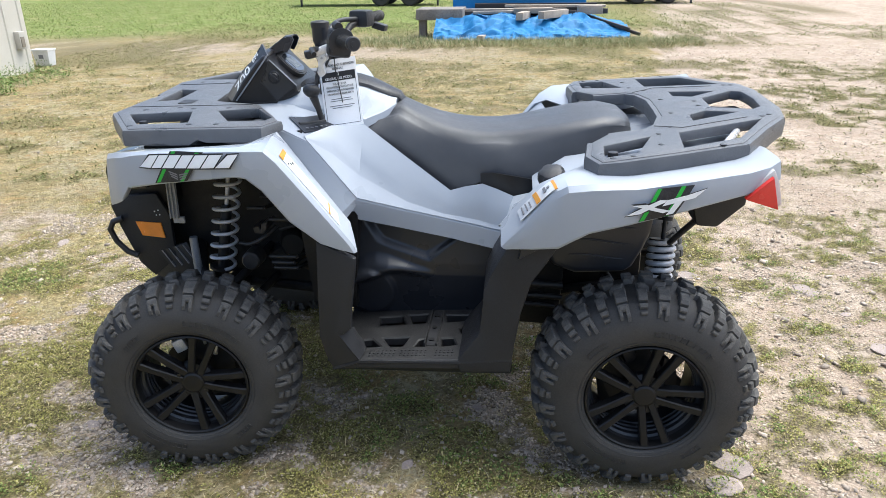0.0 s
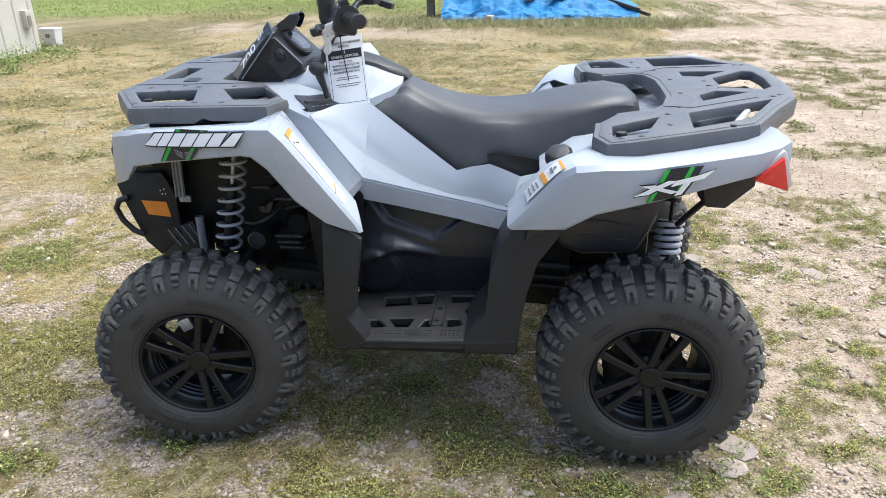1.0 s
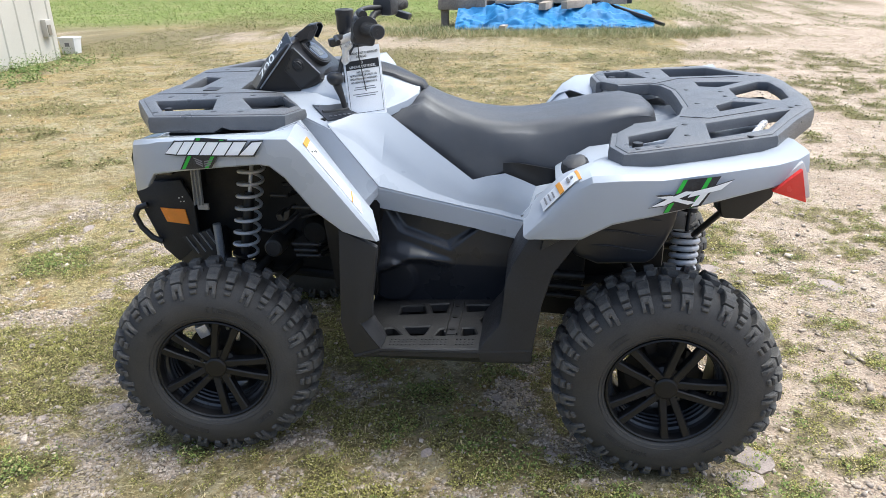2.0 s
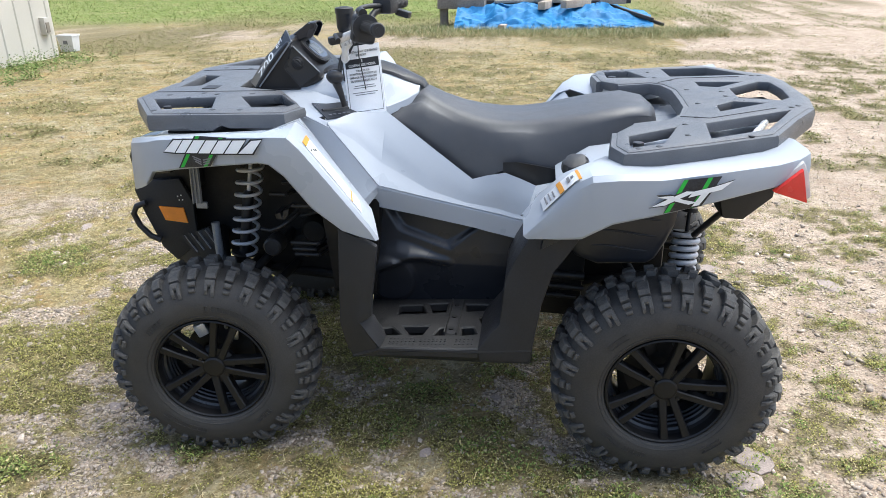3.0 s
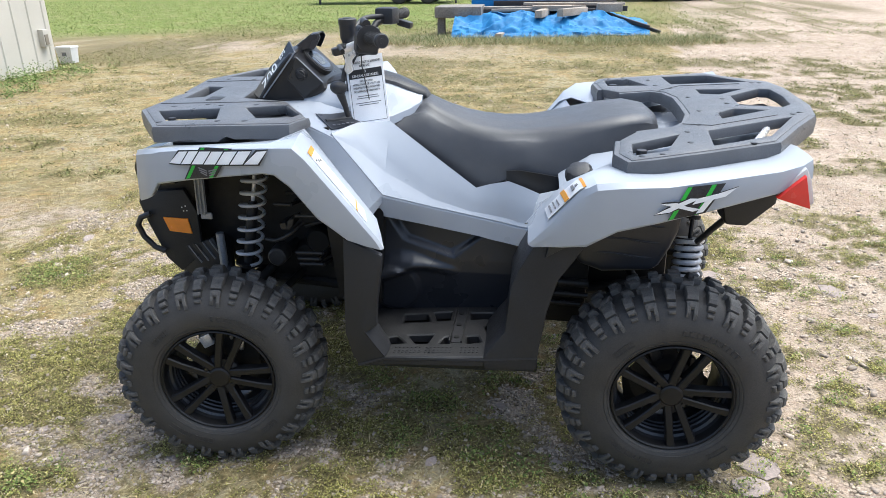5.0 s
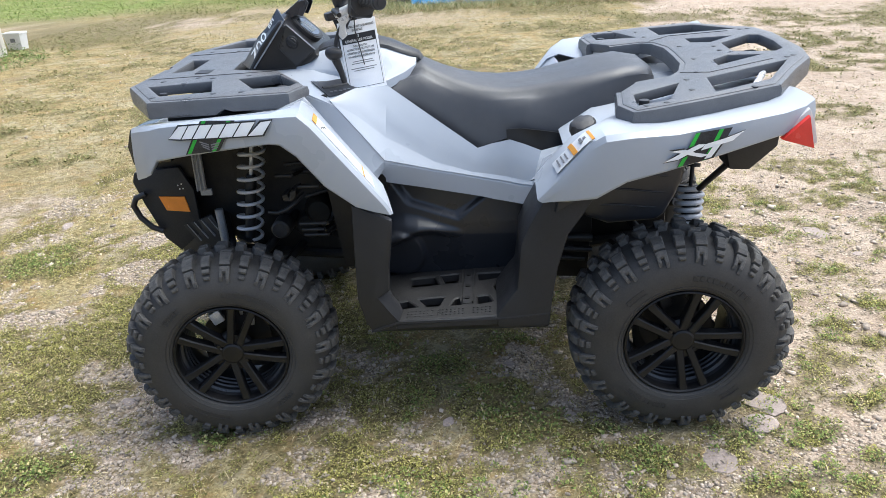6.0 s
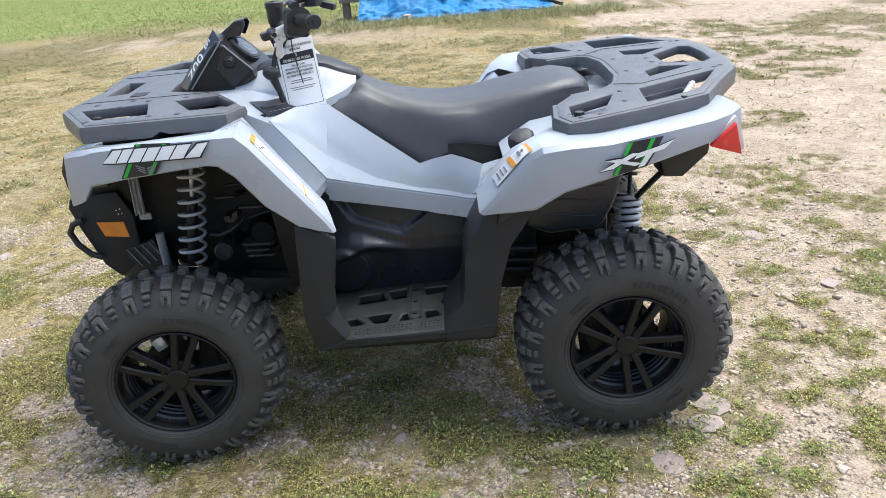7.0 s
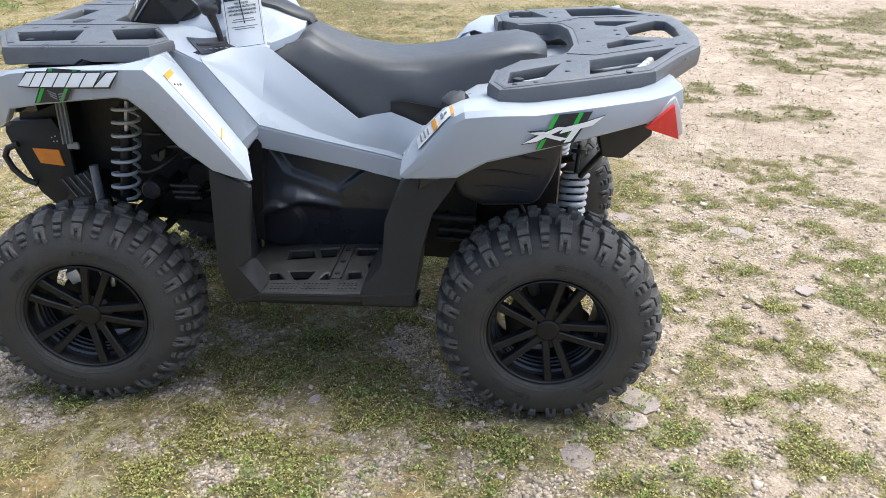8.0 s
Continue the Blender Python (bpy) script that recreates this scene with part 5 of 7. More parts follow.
# engine bay and foot wells ------------------------------------------
FG = [(0.392, 0.712), (0.496, 0.664), (0.489, 0.606), (0.476, 0.518), (0.472, 0.455), (0.440, 0.431), (0.487, 0.361), (0.482, 0.330), (0.412, 0.326), (0.394, 0.369), (0.380, 0.430), (0.385, 0.560)]
RG = [(0.874, 0.668), (0.893, 0.704), (1.034, 0.726), (0.996, 0.660), (0.958, 0.604), (0.932, 0.512), (0.916, 0.410), (0.908, 0.340), (0.770, 0.334), (0.762, 0.371), (0.800, 0.426), (0.821, 0.452), (0.827, 0.503), (0.833, 0.579), (0.853, 0.629)]
RIB_TOP = [(0.44, 0.735), (0.488, 0.649), (0.515, 0.612), (0.645, 0.568), (0.697, 0.598), (0.80, 0.67), (0.95, 0.78)]
RIB_LOW = [(0.41, 0.735), (0.465, 0.649), (0.498, 0.598), (0.654, 0.546), (0.713, 0.597), (0.82, 0.68), (0.95, 0.78)]
LOBE_TOP = [(0.40, 0.500), (0.425, 0.536), (0.457, 0.569), (0.491, 0.577), (0.530, 0.567), (0.582, 0.546), (0.644, 0.528), (0.70, 0.512)]
LOBE_LOW = [(0.40, 0.460), (0.440, 0.490), (0.501, 0.516), (0.535, 0.526), (0.568, 0.526), (0.644, 0.511), (0.70, 0.494)]


def along(rows, x):
    return float(np.interp(x, [p[0] for p in rows], [p[1] for p in rows]))


def cover_y(x, z):
    """How far out the engine cover stands: a window under the body's edge, a chevron band, a lobe over the clutch."""
    y = -0.268 + 0.014 * max(0.0, min(1.0, (z - 0.54) / 0.12)) + 0.03 * max(0.0, min(1.0, (0.50 - z) / 0.16))
    up, low = along(RIB_TOP, x), along(RIB_LOW, x)
    t = max(0.0, min(1.0, (up - z) / max(up - low, 0.004)))
    y += 0.016 * (1 - t)
    top, foot = along(LOBE_TOP, x), along(LOBE_LOW, x)
    fade = max(0.0, min(1.0, (0.670 - x) / 0.14))
    if z > foot:
        k = max(0.0, min(1.0, (top - z) / max(top - foot, 0.016)))
        y -= 0.030 * fade * k * k * (3 - 2 * k)
    else:
        k = min(1.0, (foot - z) / 0.030)
        y -= 0.030 * fade * (1 - k * k * (3 - 2 * k))
    d = math.hypot(x - 0.468, (z - 0.438) * 0.95)
    y -= 0.012 * max(0.0, min(1.0, (0.083 - d) / 0.012))
    return y


for mirror in SIDES:
    well = new("foot_well")
    well.parent = atv
    well["label"] = "black textured plastic foot well"
    bm = bmesh.new()
    prism(bm, FG, -0.550, -0.528, 0.0)
    soften(bm, 0.008)
    apart_("front_guard", bm, GUARD, parent=well, mirror=mirror, smooth=40)
    bm = bmesh.new()
    box(bm, (0.400, -0.40, 0.52), (0.012, 0.27, 0.36))
    apart_("toe_wall", bm, GUARD, parent=well, mirror=mirror, bevel=0.004)
    bm = bmesh.new()
    sheet(bm, [[(0.436, -0.551, 0.437), (0.462, -0.551, 0.398), (0.490, -0.552, 0.361)], [(0.458, -0.530, 0.448), (0.475, -0.526, 0.410), (0.497, -0.520, 0.366)], [(0.466, -0.505, 0.440), (0.478, -0.500, 0.402), (0.496, -0.495, 0.366)], [(0.452, -0.44, 0.405), (0.462, -0.44, 0.385), (0.478, -0.44, 0.362)]], 0.004)
    apart_("toe_flare", bm, GUARD, "dusty sloping toe of the foot well", parent=well, mirror=mirror, smooth=40)
    bm = bmesh.new()
    prism(bm, RG, -0.552, -0.32, 0.0)
    for v in bm.verts:
        if v.co.y < -0.5:
            v.co.y += 0.016 * max(0.0, min(1.0, (v.co.z - 0.40) / 0.2))
    soften(bm, 0.008)
    apart_("rear_guard", bm, GUARD, parent=well, mirror=mirror, smooth=40)
    bm = bmesh.new()
    holes = [[(0.510, -0.340), (0.506, -0.292), (0.567, -0.286), (0.583, -0.331)], [(0.612, -0.328), (0.596, -0.281), (0.645, -0.276), (0.645, -0.325)], [(0.716, -0.322), (0.712, -0.283), (0.776, -0.285), (0.762, -0.316)], [(0.770, -0.409), (0.758, -0.372), (0.785, -0.325), (0.790, -0.380)], [(0.495, -0.470), (0.480, -0.436), (0.503, -0.431), (0.530, -0.466)], [(0.566, -0.468), (0.540, -0.426), (0.607, -0.423), (0.595, -0.467)], [(0.634, -0.470), (0.645, -0.436), (0.662, -0.433), (0.661, -0.469)], [(0.715, -0.470), (0.712, -0.432), (0.740, -0.430), (0.750, -0.462)]]
    holes = [[(sum(p[0] for p in h) / len(h) + (x - sum(p[0] for p in h) / len(h)) * 1.16, sum(p[1] for p in h) / len(h) + (y - sum(p[1] for p in h) / len(h)) * 1.22) for x, y in h] for h in holes]
    plate(bm, [(0.40, -0.21), (0.405, -0.525), (0.489, -0.549), (0.765, -0.550), (0.80, -0.50), (0.84, -0.42), (0.84, -0.21)], holes, lambda x, y: 0.356 + 0.06 * (x - 0.45), lambda x, y: 0.330 + 0.04 * (x - 0.45))
    soften(bm, 0.004, 40, 1)
    apart_("foot_board", bm, BOARD, "dusty black foot board with cut-outs", parent=well, mirror=mirror, smooth=30)
    # floor of the recesses under the cut-outs
    bm = bmesh.new()
    box(bm, (0.64, -0.37, 0.326), (0.36, 0.24, 0.006))
    apart_("recess_floor", bm, INK, parent=well, mirror=mirror)
    for k in range(2):
        bm = bmesh.new()
        box(bm, (0.662 + 0.034 * k, -0.365, 0.372), (0.004, 0.215, 0.012))
        apart_("ridge", bm, BOARD, parent=well, mirror=mirror)
    bm = bmesh.new()
    box(bm, (0.679, -0.365, 0.3695), (0.024, 0.21, 0.004))
    apart_("groove", bm, INK, parent=well, mirror=mirror)
    for k in range(3):
        bm = bmesh.new()
        tube(bm, [(0.679, -0.29 - 0.075 * k, 0.371), (0.679, -0.29 - 0.075 * k, 0.3745)], 0.008, 12)
        apart_("bolt", bm, DARK, parent=well, mirror=mirror, smooth=40)
    bm = bmesh.new()
    for x0, n in ((0.512, 7), (0.60, 7), (0.70, 5)):
        for i in range(n):
            for j in range(3):
                x = x0 + 0.0115 * i
                tube(bm, [(x, -0.497 - 0.014 * j, 0.352 + 0.06 * (x - 0.45)), (x, -0.497 - 0.014 * j, 0.3578 + 0.06 * (x - 0.45))], 0.0032, 6)
    apart_("grip_stud", bm, INK, parent=well, mirror=mirror)["kind"] = "stuff"
    # skirt below the board, tucked in towards the ground
    bm = bmesh.new()
    rows = []
    for x, zt, zb in ((0.412, 0.335, 0.318), (0.422, 0.338, 0.298), (0.450, 0.348, 0.293), (0.488, 0.360, 0.292), (0.62, 0.3655, 0.294), (0.762, 0.3705, 0.296), (0.84, 0.378, 0.298), (0.906, 0.385, 0.300), (0.912, 0.382, 0.304)):
        rows.append([(x, -0.530, zt - 0.002), (x, -0.5515, zt - 0.002), (x, -0.5525, zt - 0.008), (x, -0.515, (zt + zb) / 2 - 0.012), (x, -0.488, zb), (x, -0.40, zb + 0.004)])
    sheet(bm, rows, 0.004)
    apart_("under_skirt", bm, GUARD, parent=well, mirror=mirror, smooth=40)
    bm = bmesh.new()
    box(bm, (0.65, -0.34, 0.302), (0.40, 0.24, 0.010))
    apart_("under_tray", bm, DARK, parent=well, mirror=mirror)

    # engine cover
    bm = bmesh.new()
    rows = []
    for i in range(101):
        x = 0.405 + 0.48 * i / 100
        zt = float(np.interp(x, [p[0] for p in LOWLINE], [p[2] for p in LOWLINE])) + (0.0 if x < 0.86 else 0.02) + 0.004
        rows.append([(x, cover_y(x, z), z) for z in [zt + (0.335 - zt) * j / 80 for j in range(81)]])
    sheet(bm, rows, 0.003)
    cover = apart_("engine_cover", bm, PANEL, "smooth black engine side cover with a chevron rib", mirror=mirror, smooth=50)

# dark inner wheel-arch liners and frame
for mirror in SIDES:
    bm = bmesh.new()
    prism(bm, [(0.80, 0.34), (0.84, 0.72), (1.02, 0.74), (1.06, 0.66), (1.06, 0.50), (1.05, 0.33)], -0.24, -0.16)
    apart_("battery_shield", bm, DARK, "dark shield behind the foot well", mirror=mirror, bevel=0.01)
    for x, z, w in ((0.93, 0.62, 0.006), (0.955, 0.60, 0.004), (0.945, 0.645, 0.005)):
        bm = bmesh.new()
        box(bm, (x, -0.243, z), (w * 2, 0.01, w * 1.6))
        apart_("clip", bm, CAST, mirror=mirror)
for mirror in SIDES:
    for z, x0, x1, r_ in ((0.475, 0.93, 1.06, 0.013), (0.435, 0.95, 1.06, 0.009), (0.405, 0.94, 1.04, 0.007)):
        bm = bmesh.new()
        tube(bm, [(x0, -0.245, z), (x1, -0.25, z - 0.004)], r_, 12)
        tube(bm, [(x0 + 0.04, -0.2455, z - 0.001), (x0 + 0.055, -0.246, z - 0.001)], r_ * 1.35, 12)
        apart_("pipe", bm, CASING, mirror=mirror, smooth=40)
for mirror in SIDES:
    bm = bmesh.new()
    prism(bm, [(-0.16, 0.80), (-0.10, 0.93), (0.30, 0.95), (0.45, 0.70), (0.43, 0.40), (0.30, 0.42), (0.27, 0.70), (0.20, 0.84), (-0.06, 0.83)], -0.305, -0.06)
    apart_("front_liner", bm, DARK, "black inner wheel-arch liner", mirror=mirror)
    bm = bmesh.new()
    prism(bm, [(0.92, 0.67), (0.93, 0.72), (1.04, 0.80), (1.15, 0.84), (1.44, 0.90), (1.44, 0.868), (1.17, 0.80), (1.04, 0.742)], -0.55, -0.10)
    apart_("rear_liner", bm, PANEL, "black inner rear wheel-arch liner", mirror=mirror, bevel=0.01)
    bm = bmesh.new()
    tube(bm, [(-0.20, -0.13, 0.42), (0.40, -0.15, 0.38), (0.90, -0.15, 0.38), (1.40, -0.13, 0.46)], 0.018, 10)
    apart_("frame_tube", bm, DARK, mirror=mirror)
    bm = bmesh.new()
    tube(bm, [(-0.22, -0.10, 0.50), (0.02, -0.14, 0.82), (0.30, -0.15, 0.84), (0.44, -0.16, 0.42)], 0.016, 10)
    apart_("frame_tube", bm, DARK, mirror=mirror)

bm = bmesh.new()
box(bm, (1.10, 0.0, 0.60), (0.42, 0.26, 0.42))
soften(bm, 0.03)
apart_("rear_gearcase", bm, DARK, "dark rear gear housing", smooth=40)
bm = bmesh.new()
box(bm, (0.19, 0.0, 0.66), (0.36, 0.16, 0.34))
soften(bm, 0.03)
apart_("front_frame_box", bm, DARK, "dark front frame section", smooth=40)
bm = bmesh.new()
box(bm, (0.62, 0.0, 0.50), (0.52, 0.40, 0.28))
box(bm, (0.30, 0.0, 0.52), (0.22, 0.26, 0.22), rot(0, 12, 0))
soften(bm, 0.03)
engine = apart_("engine", bm, DARK, "dark engine and gearbox", smooth=40)
for a in ((0.21, -0.15, 0.56, 0.05, 0.05), (0.27, -0.16, 0.52, 0.06, 0.035), (0.34, -0.17, 0.57, 0.035, 0.04), (0.16, -0.12, 0.50, 0.05, 0.05)):
    bm = bmesh.new()
    revolve(bm, [(0.0, -a[4]), (a[3] * 0.7, -a[4]), (a[3], -a[4] * 0.6), (a[3], a[4]), (0, a[4])], 20)
    bmesh.ops.translate(bm, verts=bm.verts, vec=a[:3])
    apart_("engine_boss", bm, DARK, parent=engine, smooth=40)
for pts, r_ in (([(0.20, -0.20, 0.80), (0.24, -0.21, 0.66), (0.34, -0.22, 0.62), (0.40, -0.24, 0.66)], 0.008), ([(0.12, -0.20, 0.72), (0.26, -0.23, 0.74), (0.36, -0.24, 0.60)], 0.006), ([(0.18, -0.22, 0.62), (0.30, -0.24, 0.66), (0.38, -0.26, 0.56)], 0.007), ([(0.05, -0.1, 0.66), (0.2, -0.18, 0.69), (0.4, -0.22, 0.72)], 0.009)):
    bm = bmesh.new()
    tube(bm, pts, r_, 8)
    apart_("hose", bm, BLACK, parent=engine, smooth=60)
for x, z in ((0.385, 0.69), (0.392, 0.655), (0.30, 0.70)):
    bm = bmesh.new()
    box(bm, (x, -0.33, z), (0.022, 0.02, 0.012), rot(0, 25, 0))
    apart_("clip", bm, CAST, parent=engine, bevel=0.003)


# suspension ----------------------------------------------------------
def shock(top, bottom, coils, r_, wire, label, mirror, coil_from=0.0, body=0.017):
    top, bottom = Vector(top), Vector(bottom)
    s = new("shock_absorber")
    s.parent = atv
    s["label"] = label
    d = bottom - top
    bm = bmesh.new()
    tube(bm, [top + d * 0.34, top + d * 0.40, bottom], [body * 0.8, body, body], 14)
    tube(bm, [top + d * 0.02, top + d * 0.06], body * 1.1, 14)
    apart_("damper", bm, DARK, parent=s, mirror=mirror, smooth=50)
    bm = bmesh.new()
    tube(bm, [top - d * 0.03, top + d * 0.36], 0.0062, 10)
    apart_("damper_rod", bm, CAST if top.x < 1 else DARK, "bright damper rod" if top.x < 1 else "", parent=s, mirror=mirror, smooth=50)
    q = d.to_track_quat("Z", "Y")
    bm = bmesh.new()
    n = coils * 18
    pts = []
    for k in range(n + 1):
        f = k / n
        a = 2 * math.pi * coils * f
        g = coil_from + (1 - coil_from - 0.04) * f
        pts.append(top + d * g + q @ Vector((r_ * math.cos(a), r_ * math.sin(a), 0)))
    tube(bm, pts, wire, 8)
    apart_("coil_spring", bm, SPRING, "light grey coil spring", parent=s, mirror=mirror, smooth=60)
    for f in (coil_from, 0.97):
        bm = bmesh.new()
        tube(bm, [top + d * (f - 0.012), top + d * (f + 0.012)], r_ + 0.004, 18)
        apart_("spring_seat", bm, DARK, parent=s, mirror=mirror, smooth=40)


for mirror in SIDES:
    shock((0.044, -0.235, 0.815), (-0.004, -0.262, 0.495), 8, 0.037, 0.0056, "front shock absorber with a grey coil spring", mirror)
    shock((1.345, -0.235, 0.70), (1.325, -0.30, 0.44), 9, 0.034, 0.0078, "rear shock absorber with a pale coil spring", mirror, 0.28, 0.02)
    for a, b in (((-0.16, -0.12, 0.44), (0.0, -0.42, 0.32)), ((0.14, -0.12, 0.44), (0.0, -0.42, 0.32)), ((-0.12, -0.14, 0.54), (0.0, -0.40, 0.42)), ((0.12, -0.14, 0.54), (0.0, -0.40, 0.42)), ((1.12, -0.13, 0.42), (1.27, -0.40, 0.30)), ((1.40, -0.13, 0.42), (1.27, -0.40, 0.30)), ((1.15, -0.13, 0.54), (1.27, -0.38, 0.40)), ((1.38, -0.13, 0.54), (1.27, -0.38, 0.40))):
        bm = bmesh.new()
        tube(bm, [a, b], 0.014, 10)
        apart_("control_arm", bm, DARK, mirror=mirror, smooth=50)
    for x in (0.0, 1.27):
        bm = bmesh.new()
        tube(bm, [(x, -0.12, 0.42), (x, -0.16, 0.41), (x, -0.22, 0.39), (x, -0.43, 0.30)], [0.03, 0.04, 0.014, 0.02], 12)
        apart_("drive_shaft", bm, DARK, mirror=mirror, smooth=50)
        bm = bmesh.new()
        revolve(bm, [(0.0, -0.44), (0.055, -0.44), (0.06, -0.41), (0.04, -0.38), (0.0, -0.38)], 20)
        bmesh.ops.translate(bm, verts=bm.verts, vec=(x, 0, 0.30))
        apart_("wheel_hub", bm, DARK, mirror=mirror, smooth=40)
    # steel bracket, tie rod and slotted guard in the front arch
    bm = bmesh.new()
    box(bm, (-0.078, -0.362, 0.785), (0.026, 0.006, 0.17), rot(0, 2, 0))
    for dx in (-0.011, 0.0, 0.011):
        box(bm, (-0.078 + dx, -0.368, 0.785), (0.004, 0.010, 0.17), rot(0, 2, 0))
    box(bm, (-0.070, -0.362, 0.695), (0.034, 0.008, 0.02))
    soften(bm, 0.0015, 30, 1)
    apart_("support_bracket", bm, GALV, "bare steel support bracket", mirror=mirror)
    bm = bmesh.new()
    tube(bm, [(-0.090, -0.255, 0.60), (-0.084, -0.262, 0.46)], 0.013, 12)
    apart_("steel_strut", bm, GALV, "bare steel strut", mirror=mirror, smooth=40)
    guard = None
    bm = bmesh.new()
    prism(bm, [(-0.245, 0.50), (-0.19, 0.55), (-0.125, 0.575), (-0.095, 0.50), (-0.10, 0.43), (-0.24, 0.43)], -0.235, -0.215)
    soften(bm, 0.006)
    guard = apart_("arm_guard", bm, BLACK, "slotted black arm guard", mirror=mirror)
    for k in range(4):
        bm = bmesh.new()
        box(bm, (-0.198 + 0.024 * k, -0.237, 0.515 + 0.007 * k), (0.009, 0.006, 0.07), rot(0, -32, 0))
        apart_("slot", bm, INK, parent=guard, mirror=mirror)
        bm = bmesh.new()
        box(bm, (-0.191 + 0.024 * k, -0.2375, 0.517 + 0.007 * k), (0.0028, 0.006, 0.068), rot(0, -32, 0))
        apart_("slot_rim", bm, GALV, parent=guard, mirror=mirror)
    # fittings on the frame beside the engine
    bm = bmesh.new()
    prism(bm, [(0.150, 0.677), (0.168, 0.680), (0.172, 0.668), (0.176, 0.686), (0.196, 0.694), (0.190, 0.668), (0.179, 0.657), (0.154, 0.658)], -0.362, -0.30)
    soften(bm, 0.002, 30, 1)
    apart_("frame_bracket", bm, CASING, "dull grey bracket", mirror=mirror)
    for z, x0, x1 in ((0.734, 0.138, 0.185), (0.584, 0.190, 0.27), (0.565, 0.195, 0.26), (0.548, 0.20, 0.27), (0.700, 0.20, 0.26)):
        bm = bmesh.new()
        tube(bm, [(x0, -0.355, z), (x1, -0.35, z - 0.002)], 0.006, 8)
        tube(bm, [(x1, -0.35, z - 0.002), (x1 + 0.01, -0.28, z - 0.01)], 0.006, 8)
        apart_("pipe", bm, CASING, mirror=mirror, smooth=50)
    bm = bmesh.new()
    tube(bm, [(0.10, -0.35, 0.622), (0.13, -0.355, 0.620), (0.158, -0.358, 0.631), (0.184, -0.35, 0.648), (0.20, -0.30, 0.66)], 0.006, 8)
    apart_("pipe", bm, BLACK, mirror=mirror, smooth=60)
    bm = bmesh.new()
    revolve(bm, [(0.0, -0.358), (0.022, -0.358), (0.028, -0.352), (0.030, -0.30), (0.0, -0.30)], 24)
    bmesh.ops.translate(bm, verts=bm.verts, vec=(0.128, 0, 0.565))
    apart_("boot", bm, CASING, mirror=mirror, smooth=40)

# dark inner panels behind the front springs, and an added dark view blocker
for mirror in SIDES:
    bm = bmesh.new()
    prism(bm, [(-0.250, 0.47), (-0.250, 0.86), (0.30, 0.90), (0.41, 0.66), (0.41, 0.40), (0.10, 0.40), (-0.06, 0.46)], -0.145, -0.135)
    apart_("inner_panel", bm, DARK, "black inner panel of the front arch", mirror=mirror)
bm = bmesh.new()
prism(bm, [(-0.20, 0.66), (-0.20, 0.88), (0.30, 0.90), (0.34, 0.42), (0.0, 0.42), (-0.10, 0.50)], -0.03, 0.03)
apart_("arch_blocker", bm, DARK, "added black sheet blocking the view between the front springs", bevel=0.01)

# front bumper --------------------------------------------------------
bumper = new("front_bumper")
bumper.parent = atv
bumper["label"] = "black steel front bumper with side loops"
for mirror in SIDES:
    bm = bmesh.new()
    prism(bm, [(-0.355, 0.690), (-0.345, 0.720), (-0.20, 0.735), (-0.165, 0.66), (-0.165, 0.52), (-0.245, 0.455), (-0.29, 0.50), (-0.335, 0.62)], -0.238, -0.222)
    soften(bm, 0.006)
    apart_("side_plate", bm, GUARD, parent=bumper, mirror=mirror)
    for dx, dz in ((0, 0), (0.012, 0.004), (0.004, -0.012), (0.015, -0.011)):
        bm = bmesh.new()
        tube(bm, [(-0.212 + dx, -0.2365, 0.676 + dz), (-0.212 + dx, -0.2395, 0.676 + dz)], 0.0022, 8)
        apart_("rivet", bm, CAST, "bright rivet", parent=bumper, mirror=mirror, smooth=40)
    bm = bmesh.new()
    tube(bm, [(-0.315, -0.25, 0.655), (-0.345, -0.256, 0.645), (-0.358, -0.258, 0.62), (-0.345, -0.256, 0.58), (-0.315, -0.254, 0.545), (-0.285, -0.25, 0.530)], 0.0095, 10)
    apart_("tow_loop", bm, BLACK, "black bent steel loop", parent=bumper, mirror=mirror, smooth=60)
    bm = bmesh.new()
    flat_patch(bm, Vector((0, -0.2385, 0)), Vector((1, 0, 0)), Vector((0, 0, 1)), (0, -1, 0), [(-0.279, 0.642), (-0.197, 0.639), (-0.189, 0.589), (-0.263, 0.596)], 0.004)
    apart_("side_reflector", bm, ORANGE, "orange side reflector", parent=bumper, mirror=mirror)
bm = bmesh.new()
prism(bm, [(-0.36, 0.69), (-0.345, 0.72), (-0.26, 0.73), (-0.25, 0.46), (-0.29, 0.50), (-0.335, 0.62)], -0.22, 0.22)
apart_("skid_plate", bm, BLACK, parent=bumper, bevel=0.012)
for mirror in SIDES:
    bm = bmesh.new()
    prism(bm, [(-0.322, 0.700), (-0.300, 0.790), (-0.268, 0.860), (-0.160, 0.860), (-0.160, 0.690)], -0.216, -0.130)
    apart_("lamp_housing", bm, DARK, "black lamp housing behind the bumper plate", mirror=mirror, bevel=0.006)
bm = bmesh.new()
tube(bm, [(-0.17, -0.10, 0.62), (-0.10, -0.08, 0.80), (0.0, -0.08, 0.82)], 0.013, 10)
apart_("frame_tube", bm, DARK)

